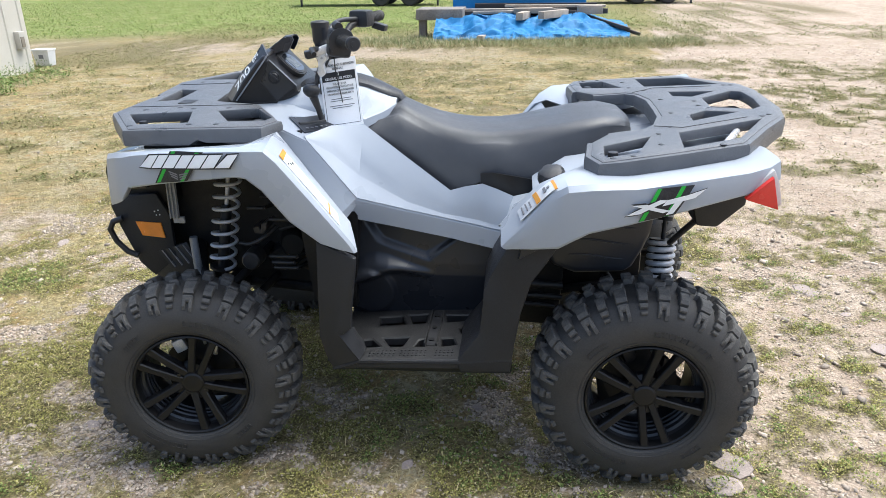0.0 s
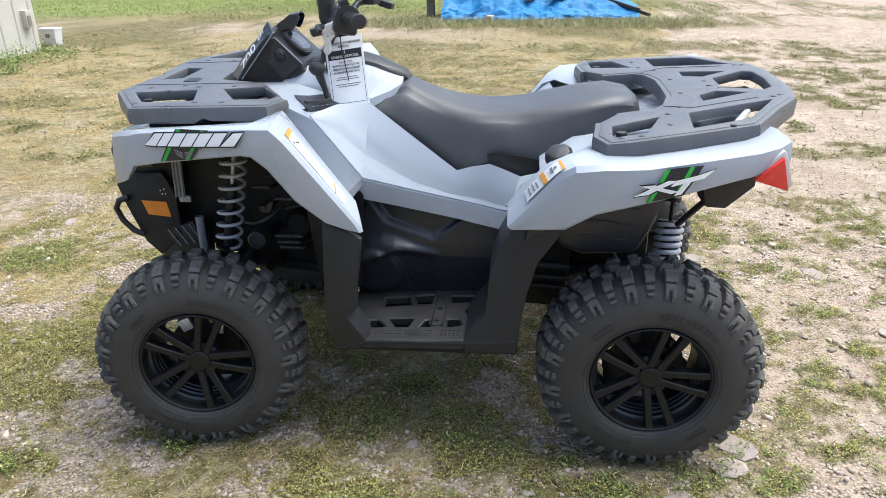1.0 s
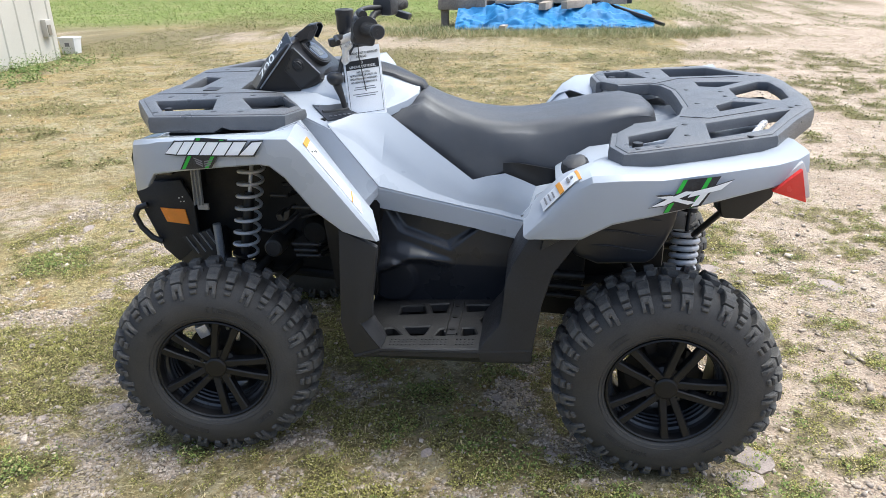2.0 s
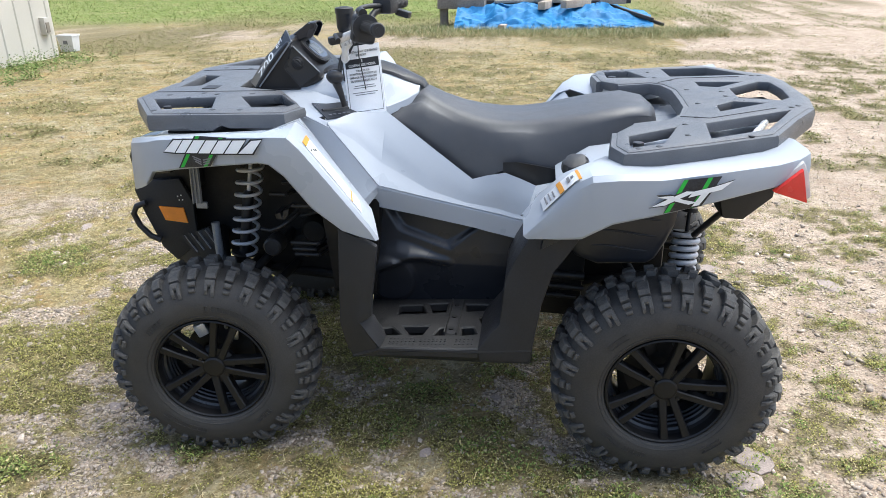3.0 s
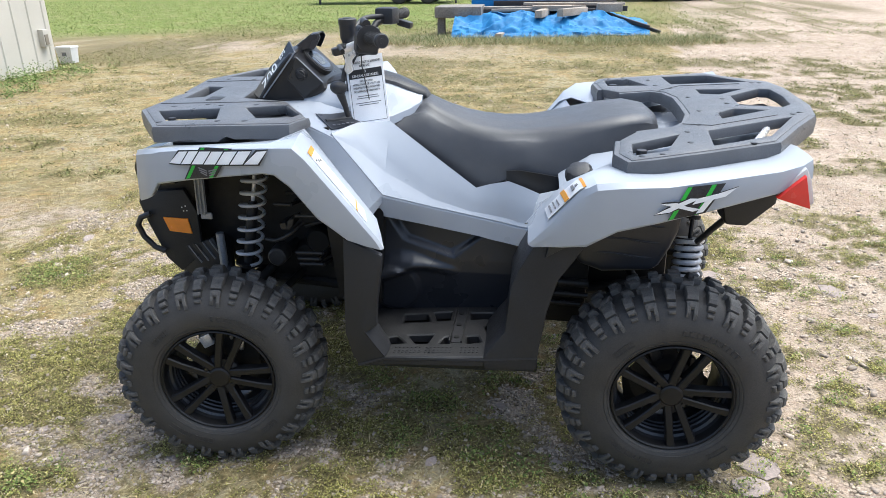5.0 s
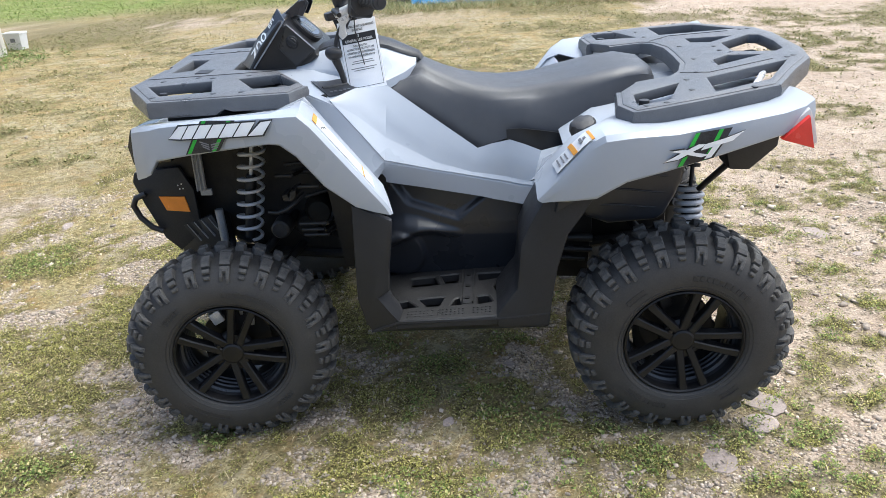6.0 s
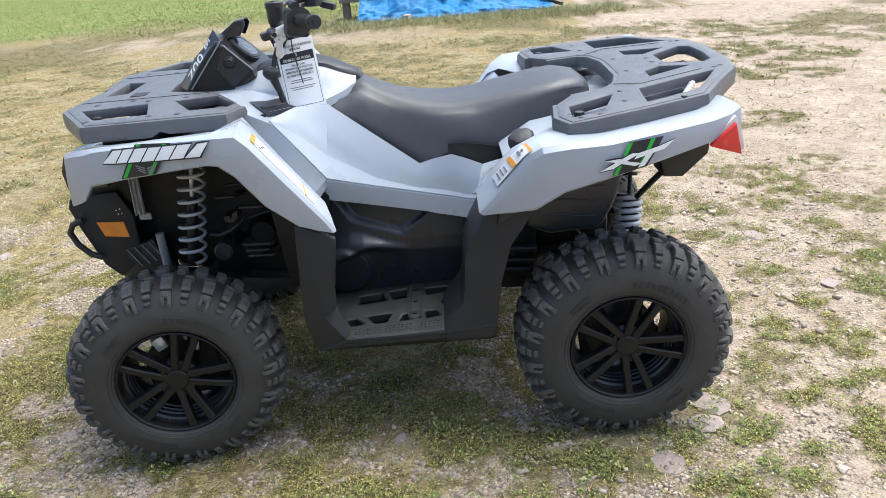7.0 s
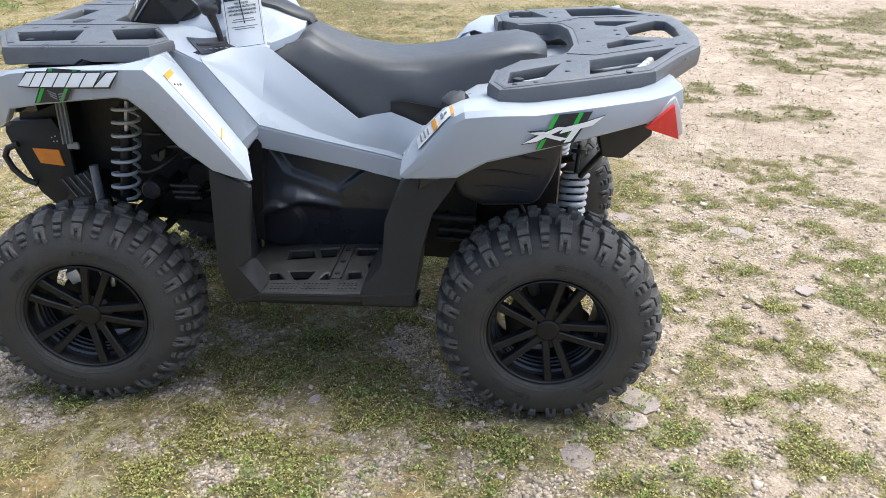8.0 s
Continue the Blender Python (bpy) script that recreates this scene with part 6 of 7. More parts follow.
# rear: exhaust, tail lamps, brackets ---------------------------------
for mirror in SIDES:
    bm = bmesh.new()
    prism(bm, [(0.985, 0.655), (1.04, 0.715), (1.19, 0.795), (1.290, 0.805), (1.276, 0.700), (1.260, 0.655), (1.234, 0.602), (1.214, 0.584), (1.08, 0.577), (1.015, 0.600)], -0.405, -0.16)
    soften(bm, 0.022, 30, 3)
    box_ = apart_("arch_housing", bm, PANEL, "black ribbed plastic housing in the rear arch", mirror=mirror, smooth=50)
    for z, x0, x1 in ((0.632, 1.03, 1.235), (0.676, 1.05, 1.255), (0.722, 1.08, 1.262)):
        bm = bmesh.new()
        tube(bm, [(x0 + (x1 - x0) * k / 8, -0.4045 + 0.006 * (abs(k - 4) / 4) ** 3, z + 0.006 * math.sin(k * 0.7)) for k in range(9)], 0.0035, 8)
        apart_("rib", bm, PANEL, parent=box_, mirror=mirror, smooth=60)
for mirror in SIDES:
    bm = bmesh.new()
    tube(bm, [(1.345, -0.32, 0.645), (1.366, -0.37, 0.70), (1.386, -0.42, 0.752)], 0.009, 10)
    apart_("tail_brace", bm, BLACK, mirror=mirror, smooth=50)
    bm = bmesh.new()
    prism(bm, [(1.36, 0.81), (1.376, 0.745), (1.428, 0.742), (1.492, 0.805), (1.495, 0.868), (1.42, 0.85)], -0.46, -0.36)
    apart_("tail_bracket", bm, BLACK, "black tail bracket", mirror=mirror, bevel=0.01)
    lamp = None
    bm = bmesh.new()
    prism(bm, [(1.446, 0.866), (1.470, 0.896), (1.506, 0.932), (1.522, 0.90), (1.536, 0.845), (1.522, 0.838)], -0.578, -0.40)
    soften(bm, 0.008)
    lamp = apart_("tail_lamp", bm, LENS, "pale tail lamp housing", mirror=mirror)
    bm = bmesh.new()
    for pts in ([(1.446, 0.860), (1.503, 0.916), (1.524, 0.836)],):
        prism(bm, pts, -0.592, -0.57)
    soften(bm, 0.004)
    apart_("side_reflector", bm, RED, "red triangular side reflector", parent=lamp, mirror=mirror)
    bm = bmesh.new()
    prism(bm, [(1.526, 0.855), (1.533, 0.858), (1.527, 0.90), (1.522, 0.90)], -0.52, -0.42)
    apart_("lamp_lens", bm, RED, "red lamp lens", parent=lamp, mirror=mirror)

# fuel cap -----------------------------------------------------------
bm = bmesh.new()
prof = [(0.0, 0.041), (0.024, 0.040), (0.031, 0.036), (0.036, 0.026), (0.038, 0.012), (0.036, 0.003), (0.030, 0.0), (0.026, -0.03)]
n = 20
rings = [[bm.verts.new((r_ * (1 if k % 4 else 0.87) * math.cos(2 * math.pi * k / n), r_ * (1 if k % 4 else 0.87) * math.sin(2 * math.pi * k / n), z)) for k in range(n)] for r_, z in prof]
for a, b in zip(rings, rings[1:]):
    for k in range(n):
        bm.faces.new((a[k], a[(k + 1) % n], b[(k + 1) % n], b[k]))
bmesh.ops.transform(bm, matrix=pose(1.006, -0.415, 0.850, 20, -12, 0) @ Matrix.Diagonal((1, 1, 0.85, 1)), verts=bm.verts)
apart_("fuel_cap", bm, BLACK, "black ribbed fuel cap", smooth=28)
bm = bmesh.new()
tube(bm, [(1.010, -0.395, 0.78), (1.006, -0.415, 0.853)], 0.033, 18)
apart_("filler_neck", bm, BLACK, smooth=45)

# instrument pod -------------------------------------------------------
pod = new("instrument_pod")
pod.parent = atv
pod["label"] = "black instrument pod with a small visor"
bm = bmesh.new()
side_far = [(0.030, 0.995), (0.075, 1.060), (0.118, 1.108), (0.142, 1.132), (0.156, 1.134), (0.158, 1.124), (0.238, 1.050), (0.246, 1.026), (0.195, 0.990), (0.08, 0.975)]
side_mid = [(-0.010, 1.000), (0.055, 1.085), (0.112, 1.134), (0.140, 1.148), (0.160, 1.146), (0.158, 1.132), (0.236, 1.052), (0.258, 1.018), (0.195, 0.985), (0.06, 0.975)]
rows = []
for y, prof, k in ((-0.122, side_far, 0.96), (-0.116, side_far, 1.0), (-0.055, side_mid, 1.0), (0.0, side_mid, 1.0), (0.055, side_mid, 1.0), (0.116, side_far, 1.0), (0.122, side_far, 0.96)):
    rows.append([(0.12 + (x - 0.12) * k, y, 1.05 + (z - 1.05) * k) for x, z in prof])
v = sheet(bm, rows, closed=True)
bm.faces.new(v[0])
bm.faces.new(v[-1][::-1])
soften(bm, 0.004, 35, 1)
part("cowl", bm, PODMAT, pod, smooth=25)
def visor_half(x):
    return 0.060 - 0.036 * min(1, max(0, (x - 0.12) / 0.11))


bm = bmesh.new()
rows = []
for q, dz in ((-1.0, -0.004), (-0.85, 0.0), (-0.45, 0.002), (0.0, 0.003), (0.45, 0.002), (0.85, 0.0), (1.0, -0.004)):
    rows.append([(x, q * visor_half(x), z + dz) for x, z in ((0.060, 1.086), (0.115, 1.130), (0.150, 1.154), (0.170, 1.169), (0.186, 1.180), (0.212, 1.184))])
sheet(bm, rows, 0.004)
visor = part("visor", bm, PANEL, pod, "gloss black visor over the gauge", smooth=40)
for sgn in (-1, 1):
    bm = bmesh.new()
    wing = [(0.100, 1.112), (0.150, 1.150), (0.170, 1.166), (0.186, 1.178), (0.212, 1.182), (0.217, 1.172), (0.207, 1.152), (0.196, 1.136), (0.180, 1.140), (0.160, 1.134), (0.140, 1.120)]
    prism(bm, wing, -0.002, 0.002)
    for v in bm.verts:
        v.co.y += sgn * visor_half(v.co.x)
    part("visor_wing", bm, PANEL, visor, smooth=30)
PA, PB, PC, PD = Vector((0.010, -0.072, 1.006)), Vector((0.048, -0.124, 1.000)), Vector((0.160, -0.120, 1.136)), Vector((0.128, -0.066, 1.164))
bm = bmesh.new()
sheet(bm, [[PA.lerp(PD, t), PB.lerp(PC, t)] for t in (0, 0.25, 0.5, 0.75, 1)], 0.006)
part("number_panel", bm, PANEL, pod, "gloss black side panel", smooth=40)
FACET = [Vector(p) for p in ((0.167, -0.127, 1.123), (0.244, -0.127, 1.048), (0.180, -0.127, 1.000), (0.133, -0.127, 1.058))]
bm = bmesh.new()
flat_patch(bm, Vector((0, -0.120, 0)), Vector((1, 0, 0)), Vector((0, 0, 1)), (0, -1, 0), [(p.x, p.z) for p in FACET], 0.006)
soften(bm, 0.002, 30, 1)
part("key_panel", bm, mat("satin_grey_black_plastic", (0.03, 0.031, 0.034), 0.32, 0, 0.15, 12, 300, 0.05, 900), pod, "satin black key panel")
# thin lines along the panel edges, two of them paler than the plastic
for p, q, r_, m in ((PB + Vector((0.004, -0.004, 0.002)), PC + Vector((0.004, -0.006, 0.002)), 0.0026, GALV), (FACET[0], FACET[1], 0.0018, GALV), (FACET[1], FACET[2], 0.0012, CASING), (FACET[2], Vector((0.10, -0.126, 0.995)), 0.0012, CASING), (FACET[3], FACET[2], 0.0012, CASING), (FACET[0], FACET[3], 0.0012, CASING)):
    bm = bmesh.new()
    tube(bm, [p, q], r_, 6)
    part("edge_trim", bm, m, pod, "thin grey line along a panel edge", smooth=50)
# gauge on the face that looks back
gu, gv_ = Vector((0.0, 1.0, 0.0)), Vector((-0.75, 0, 0.66)).normalized()
gn = gu.cross(gv_).normalized()
if gn.x < 0:
    gn = -gn
gc = Vector((0.196, -0.012, 1.094))
for name, m, ra, rb, h, lab in (("bezel", CASING, 0.060, 0.050, 0.010, "dark grey gauge bezel"), ("gauge_rim", BLACK, 0.054, 0.044, 0.012, ""), ("gauge_glass", GLASS, 0.046, 0.037, 0.0130, "dark gauge glass")):
    bm = bmesh.new()
    pts = [(math.copysign(abs(math.cos(a)) ** 0.7, math.cos(a)) * ra, math.copysign(abs(math.sin(a)) ** 0.7, math.sin(a)) * rb) for a in [2 * math.pi * k / 28 for k in range(28)]]
    flat_patch(bm, gc, gu, gv_, gn, pts, h)
    part(name, bm, m, pod, lab, smooth=30)
bm = bmesh.new()
flat_patch(bm, gc + gn * 0.0130, gu, gv_, gn, [(-0.030, -0.022), (0.030, -0.022), (0.030, 0.022), (-0.030, 0.022)], 0.0008)
part("gauge_screen", bm, mat("grey_lcd", (0.09, 0.095, 0.095), 0.25, 0, 0.1, 30, 300), pod, "grey gauge screen")
# key switch on the side wall
for rr_, yy, m in ((0.020, -0.140, BLACK), (0.014, -0.145, INK)):
    bm = bmesh.new()
    revolve(bm, [(0.0, yy - 0.004), (rr_ * 0.8, yy - 0.004), (rr_, yy), (rr_, -0.12), (0, -0.12)], 20)
    bmesh.ops.translate(bm, verts=bm.verts, vec=(0.178, 0.014, 1.073))
    part("key_switch", bm, m, pod, smooth=40)
bm = bmesh.new()
box(bm, (0.178, -0.133, 1.073), (0.030, 0.008, 0.009), rot(0, 40, 0))
part("key_switch", bm, INK, pod, bevel=0.002)
# figures on the side of the pod
uu = (PD - PA).normalized()
nm = (PD - PA).cross(PA - PB).normalized()
nm = nm if nm.y < 0 else -nm
vv = nm.cross(uu).normalized()
mm = Matrix((uu, vv, nm)).transposed().to_4x4()
mid_ = (PA + PB + PC + PD) / 4 + nm * 0.008
lettering("figures", "700", 0.058, Matrix.Translation(mid_ - uu * 0.022) @ mm, WHITE, pod, "white figures", 1.0)
lettering("figures", "EFI", 0.030, Matrix.Translation(mid_ + uu * 0.055 + vv * 0.004) @ mm, WHITE, pod, "white letters", 0.9)

# handlebar -------------------------------------------------------------
bars = new("handlebar")
bars.parent = atv
bars["label"] = "black handlebar with rubber grips and levers"
bm = bmesh.new()
tube(bm, [(0.487, -0.40, 1.196), (0.425, -0.27, 1.192), (0.385, -0.19, 1.175), (0.34, -0.10, 1.135), (0.33, 0.0, 1.115), (0.325, 0.10, 1.145), (0.345, 0.20, 1.195), (0.375, 0.28, 1.208), (0.405, 0.41, 1.215)], 0.0112, 12)
part("bar", bm, DARK, bars, smooth=60)
bm = bmesh.new()
tube(bm, [(0.30, 0.0, 0.95), (0.33, 0.0, 1.12)], 0.028, 16)
box(bm, (0.33, 0, 1.12), (0.07, 0.12, 0.035), rot(0, -20, 0))
part("stem", bm, DARK, bars, smooth=40)
for a, b in (((0.425, -0.272, 1.192), (0.492, -0.412, 1.197)), ((0.376, 0.285, 1.208), (0.404, 0.415, 1.215))):
    a, b = Vector(a), Vector(b)
    bm = bmesh.new()
    tube(bm, [a, a + (b - a) * 0.06, a + (b - a) * 0.10, b - (b - a) * 0.06, b], [0.024, 0.024, 0.017, 0.0175, 0.019], 18)
    d = (b - a)
    for k in range(9):
        p = a + d * (0.16 + 0.085 * k)
        tube(bm, [p, p + d * 0.012], 0.0186, 18)
    part("grip", bm, RUBBER, bars, "ribbed black rubber grip", smooth=40)
    bm = bmesh.new()
    tube(bm, [b, b + d.normalized() * 0.006], [0.019, 0.016], 18)
    tube(bm, [b + d.normalized() * 0.004, b + d.normalized() * 0.0085], 0.007, 12)
    part("grip_end", bm, INK, bars, smooth=40)
# left switch block, brake reservoir and lever clamp
bm = bmesh.new()
box(bm, (0.418, -0.262, 1.185), (0.062, 0.055, 0.075), rot(0, 8, 26))
soften(bm, 0.014, 30, 3)
tube(bm, [(0.432, -0.288, 1.19), (0.418, -0.258, 1.19)], 0.036, 20)
part("switch_block", bm, BLACK, bars, "black switch block", smooth=40)
bm = bmesh.new()
tube(bm, [(0.352, -0.205, 1.172), (0.352, -0.205, 1.186), (0.352, -0.205, 1.224)], [0.018, 0.023, 0.024], 22)
part("brake_reservoir", bm, PANEL, bars, "black brake fluid reservoir", smooth=40)
bm = bmesh.new()
tube(bm, [(0.352, -0.205, 1.222), (0.352, -0.205, 1.236), (0.352, -0.205, 1.239)], [0.026, 0.026, 0.022], 22)
part("reservoir_cap", bm, BLACK, bars, smooth=40)
bm = bmesh.new()
tube(bm, [(0.352, -0.205, 1.2385), (0.352, -0.205, 1.2405)], 0.013, 16)
part("cap_plate", bm, CASING, bars, smooth=40)
bm = bmesh.new()
box(bm, (0.366, -0.222, 1.166), (0.072, 0.036, 0.020), rot(0, -18, 20))
soften(bm, 0.006)
part("lever_clamp", bm, CAST, bars, "cast alloy lever clamp", smooth=40)
bm = bmesh.new()
prism(bm, [(0.338, 1.150), (0.372, 1.160), (0.376, 1.140), (0.362, 1.125), (0.366, 1.098), (0.350, 1.085), (0.341, 1.100), (0.348, 1.128)], -0.236, -0.214)
soften(bm, 0.005)
part("lever_bracket", bm, CAST, bars, "cast alloy lever bracket", smooth=40)
bm = bmesh.new()
box(bm, (0.326, -0.228, 1.152), (0.034, 0.036, 0.022), rot(0, -10, 25))
soften(bm, 0.006)
part("lever_pivot", bm, BLACK, bars)
bm = bmesh.new()
tube(bm, [(0.405, -0.250, 1.226), (0.412, -0.262, 1.232), (0.425, -0.285, 1.228)], [0.006, 0.012, 0.012], 12)
part("switch_button", bm, BLACK, bars, smooth=50)
bm = bmesh.new()
tube(bm, [(0.345, -0.225, 1.165), (0.350, -0.30, 1.172), (0.385, -0.40, 1.170)], [0.009, 0.007, 0.006], 10)
part("brake_lever", bm, DARK, bars, smooth=60)
# right side: throttle block, lever and hose
bm = bmesh.new()
box(bm, (0.372, 0.255, 1.215), (0.07, 0.06, 0.055), rot(0, 0, -14))
soften(bm, 0.012, 30, 2)
part("throttle_block", bm, BLACK, bars, smooth=40)
bm = bmesh.new()
box(bm, (0.425, 0.30, 1.185), (0.05, 0.035, 0.022), rot(0, 15, -10))
soften(bm, 0.006)
part("throttle_lever", bm, BLACK, bars)
for pts, r_ in (([(0.36, 0.23, 1.215), (0.31, 0.14, 1.21), (0.295, 0.05, 1.15), (0.30, 0.0, 1.03)], 0.008), ([(0.37, -0.215, 1.15), (0.325, -0.165, 1.09), (0.295, -0.10, 1.02), (0.285, -0.06, 0.97)], 0.007), ([(0.355, -0.205, 1.18), (0.335, -0.14, 1.12), (0.315, -0.06, 1.02)], 0.006), ([(0.38, -0.22, 1.15), (0.333, -0.155, 1.08), (0.31, -0.09, 1.0)], 0.005)):
    bm = bmesh.new()
    path = [Vector(p) for p in pts]
    fine = []
    for i in range(len(path) - 1):
        p0, p1, p2, p3 = path[max(i - 1, 0)], path[i], path[i + 1], path[min(i + 2, len(path) - 1)]
        for k in range(6):
            t = k / 6
            fine.append(0.5 * ((2 * p1) + (p2 - p0) * t + (2 * p0 - 5 * p1 + 4 * p2 - p3) * t * t + (3 * p1 - p0 - 3 * p2 + p3) * t**3))
    fine.append(path[-1])
    tube(bm, fine, r_, 8)
    part("cable", bm, BLACK, bars, smooth=60)

# gear selector ---------------------------------------------------------
gear = new("gear_selector")
gear.parent = atv
gear["label"] = "black gear lever in a slotted gate"
gate_quad = [(0.243, -0.245), (0.318, -0.315), (0.388, -0.225), (0.345, -0.140)]


def console_height(x, y):
    """The console panel's height under a point."""
    best = None
    for i in range(len(CON_IN) - 1):
        for u in range(41):
            a_, b_ = Vector(CON_IN[i]).lerp(Vector(CON_IN[i + 1]), u / 40), Vector(CON_OUT[i]).lerp(Vector(CON_OUT[i + 1]), u / 40)
            d_ = (b_ - a_)
            t_ = ((x - a_.x) * d_.x + (y - a_.y) * d_.y) / (d_.x**2 + d_.y**2)
            p_ = a_ + d_ * t_
            miss = (p_.x - x) ** 2 + (p_.y - y) ** 2
            if best is None or miss < best[0]:
                best = (miss, p_.z)
    return best[1]


def on_gate(p, q, lift):
    (x0, y0), (x1, y1), (x2, y2), (x3, y3) = gate_quad
    x, y = (x0 * (1 - q) + x1 * q) * (1 - p) + (x3 * (1 - q) + x2 * q) * p, (y0 * (1 - q) + y1 * q) * (1 - p) + (y3 * (1 - q) + y2 * q) * p
    return Vector((x, y, console_height(x, y) + lift))


steps = [k / 8 for k in range(9)]
bm = bmesh.new()
sheet(bm, [[on_gate(0.04 + 0.92 * p, 0.04 + 0.82 * q, 0.0045) for q in steps] for p in steps], 0.002)
part("gate", bm, PANEL, gear, smooth=30)
bm = bmesh.new()
tube(bm, [on_gate(0.12 + 0.075 * k, 0.42, 0.003) for k in range(10)], 0.006, 8)
part("slot", bm, INK, gear)
for k in range(5):
    bm = bmesh.new()
    box(bm, on_gate(0.2 + 0.13 * k, 0.72, 0.0075), (0.008, 0.004, 0.0016), rot(15, 8, 30))
    part("mark", bm, GREYINK, gear)
bm = bmesh.new()
tube(bm, [(0.345, -0.235, 0.970), (0.340, -0.242, 1.0), (0.331, -0.246, 1.03), (0.328, -0.248, 1.045)], [0.008, 0.0085, 0.012, 0.014], 14)
part("lever", bm, BLACK, gear, smooth=60)
bm = bmesh.new()
bmesh.ops.create_uvsphere(bm, u_segments=20, v_segments=12, radius=1.0)
for v in bm.verts:
    v.co = (v.co.x * 0.025, v.co.y * 0.023, v.co.z * (0.017 if v.co.z > 0 else 0.022))
bmesh.ops.transform(bm, matrix=pose(0.326, -0.249, 1.055, 0, 8, 0), verts=bm.verts)
part("knob", bm, BLACK, gear, "rounded black knob", smooth=80)

# decals on the fenders ---------------------------------------------------
def strip(name, quad_pts, material, parent, lift, label="", out=(0, -1, 0)):
    """A thin sticker given by its corner points, lifted along a direction."""
    bm = bmesh.new()
    o = Vector(out).normalized()
    q = [Vector(p) for p in quad_pts]
    a = [bm.verts.new(p + o * lift) for p in q]
    b = [bm.verts.new(p - o * 0.003) for p in q]
    bm.faces.new(a)
    for i in range(len(q)):
        j = (i + 1) % len(q)
        bm.faces.new((a[i], b[i], b[j], a[j]))
    return part(name, bm, material, parent, label, smooth=20)


def fender_point(rows, x, f, lift=0.0):
    """A point on a fender's outer face: f runs from the lower edge to the ridge."""
    for (l0, r0, _), (l1, r1, _) in zip(rows, rows[1:]):
        p0 = Vector(l0).lerp(Vector(r0), f)
        p1 = Vector(l1).lerp(Vector(r1), f)
        if p0.x <= x <= p1.x:
            k = (x - p0.x) / (p1.x - p0.x)
            p = p0.lerp(p1, k)
            break
    else:
        p = p1
    return p + Vector((0, -0.0078 - 0.004 * (1 - abs(2 * f - 1)) - lift, 0))


def sticker(name, rows, pts, lift, material, parent, label=""):
    """A sticker wrapped on a fender face, its outline given in x and z."""
    bm = bmesh.new()
    def place(x, z):
        lo, hi = 0.0, 1.0
        for _ in range(18):
            mid = (lo + hi) / 2
            if fender_point(rows, x, mid).z < z:
                lo = mid
            else:
                hi = mid
        return fender_point(rows, x, (lo + hi) / 2, lift)
    if len(pts) == 4:
        (ax, az), (bx, bz), (cx, cz), (dx, dz) = pts
        n = 7
        grid = []
        for i in range(n + 1):
            u = i / n
            grid.append([place((ax + (bx - ax) * u) * (1 - w) + (dx + (cx - dx) * u) * w, (az + (bz - az) * u) * (1 - w) + (dz + (cz - dz) * u) * w) for w in [j / 5 for j in range(6)]])
        sheet(bm, grid, 0.0006)
    else:
        vs = [bm.verts.new(place(x, z)) for x, z in pts]
        f = bm.faces.new(vs)
        bmesh.ops.triangulate(bm, faces=[f])
        bmesh.ops.solidify(bm, geom=list(bm.faces), thickness=0.0006)
    return part(name, bm, material, parent, label, smooth=20)


decal = new("front_decal")
decal.parent = atv
decal["label"] = "white slanted block shapes on a dark and green stripe"
S_ = lambda *a: sticker("stripe", FF, *a)
S_([(-0.016, 0.866), (0.083, 0.880), (0.138, 0.957), (0.040, 0.954)], 0.0005, CARBON, decal)
S_([(-0.010, 0.868), (0.001, 0.870), (0.057, 0.953), (0.046, 0.953)], 0.0012, GREEN, decal)
S_([(0.062, 0.877), (0.073, 0.879), (0.127, 0.955), (0.116, 0.955)], 0.0012, GREEN, decal)
# seven slanted blocks with a dark rim
x0 = -0.062
widths = (0.043, 0.033, 0.038, 0.038, 0.040, 0.040, 0.043)
x = x0
for k, wd in enumerate(widths):
    zb = 0.903 + 0.075 * (x - x0)
    h = 0.034
    lean = 0.026
    for grow, lift, m in ((0.0035, 0.0018, INK), (0.0, 0.0026, WHITE)):
        sticker("block", FF, [(x - grow, zb - grow), (x + wd - 0.004 + grow, zb + 0.003 - grow), (x + wd - 0.004 + lean + grow, zb + h + 0.003 + grow), (x + lean + (0.012 if k in (0, 6) else 0) - grow, zb + h + grow)], lift, m, decal)
    x += wd
for s in (-1, 1):
    for k in range(3):
        bx, bz = 0.060, 0.881 + 0.006 * k
        sticker("wing", FF, [(bx + s * 0.003, bz), (bx + s * (0.022 + 0.003 * k), bz + 0.007), (bx + s * (0.022 + 0.003 * k), bz + 0.010), (bx + s * 0.003, bz + 0.0035)], 0.002, GREYINK, decal)

xt = new("rear_decal")
xt.parent = atv
xt["label"] = "white pointed slash shapes on a dark and green stripe"
S2 = lambda *a: sticker("stripe", RF, *a)
S2([(1.200, 0.810), (1.284, 0.830), (1.322, 0.902), (1.239, 0.892)], 0.0005, CARBON, xt)
S2([(1.202, 0.811), (1.213, 0.814), (1.248, 0.892), (1.238, 0.891)], 0.0012, GREEN, xt)
S2([(1.259, 0.825), (1.270, 0.828), (1.302, 0.899), (1.292, 0.898)], 0.0012, GREEN, xt)
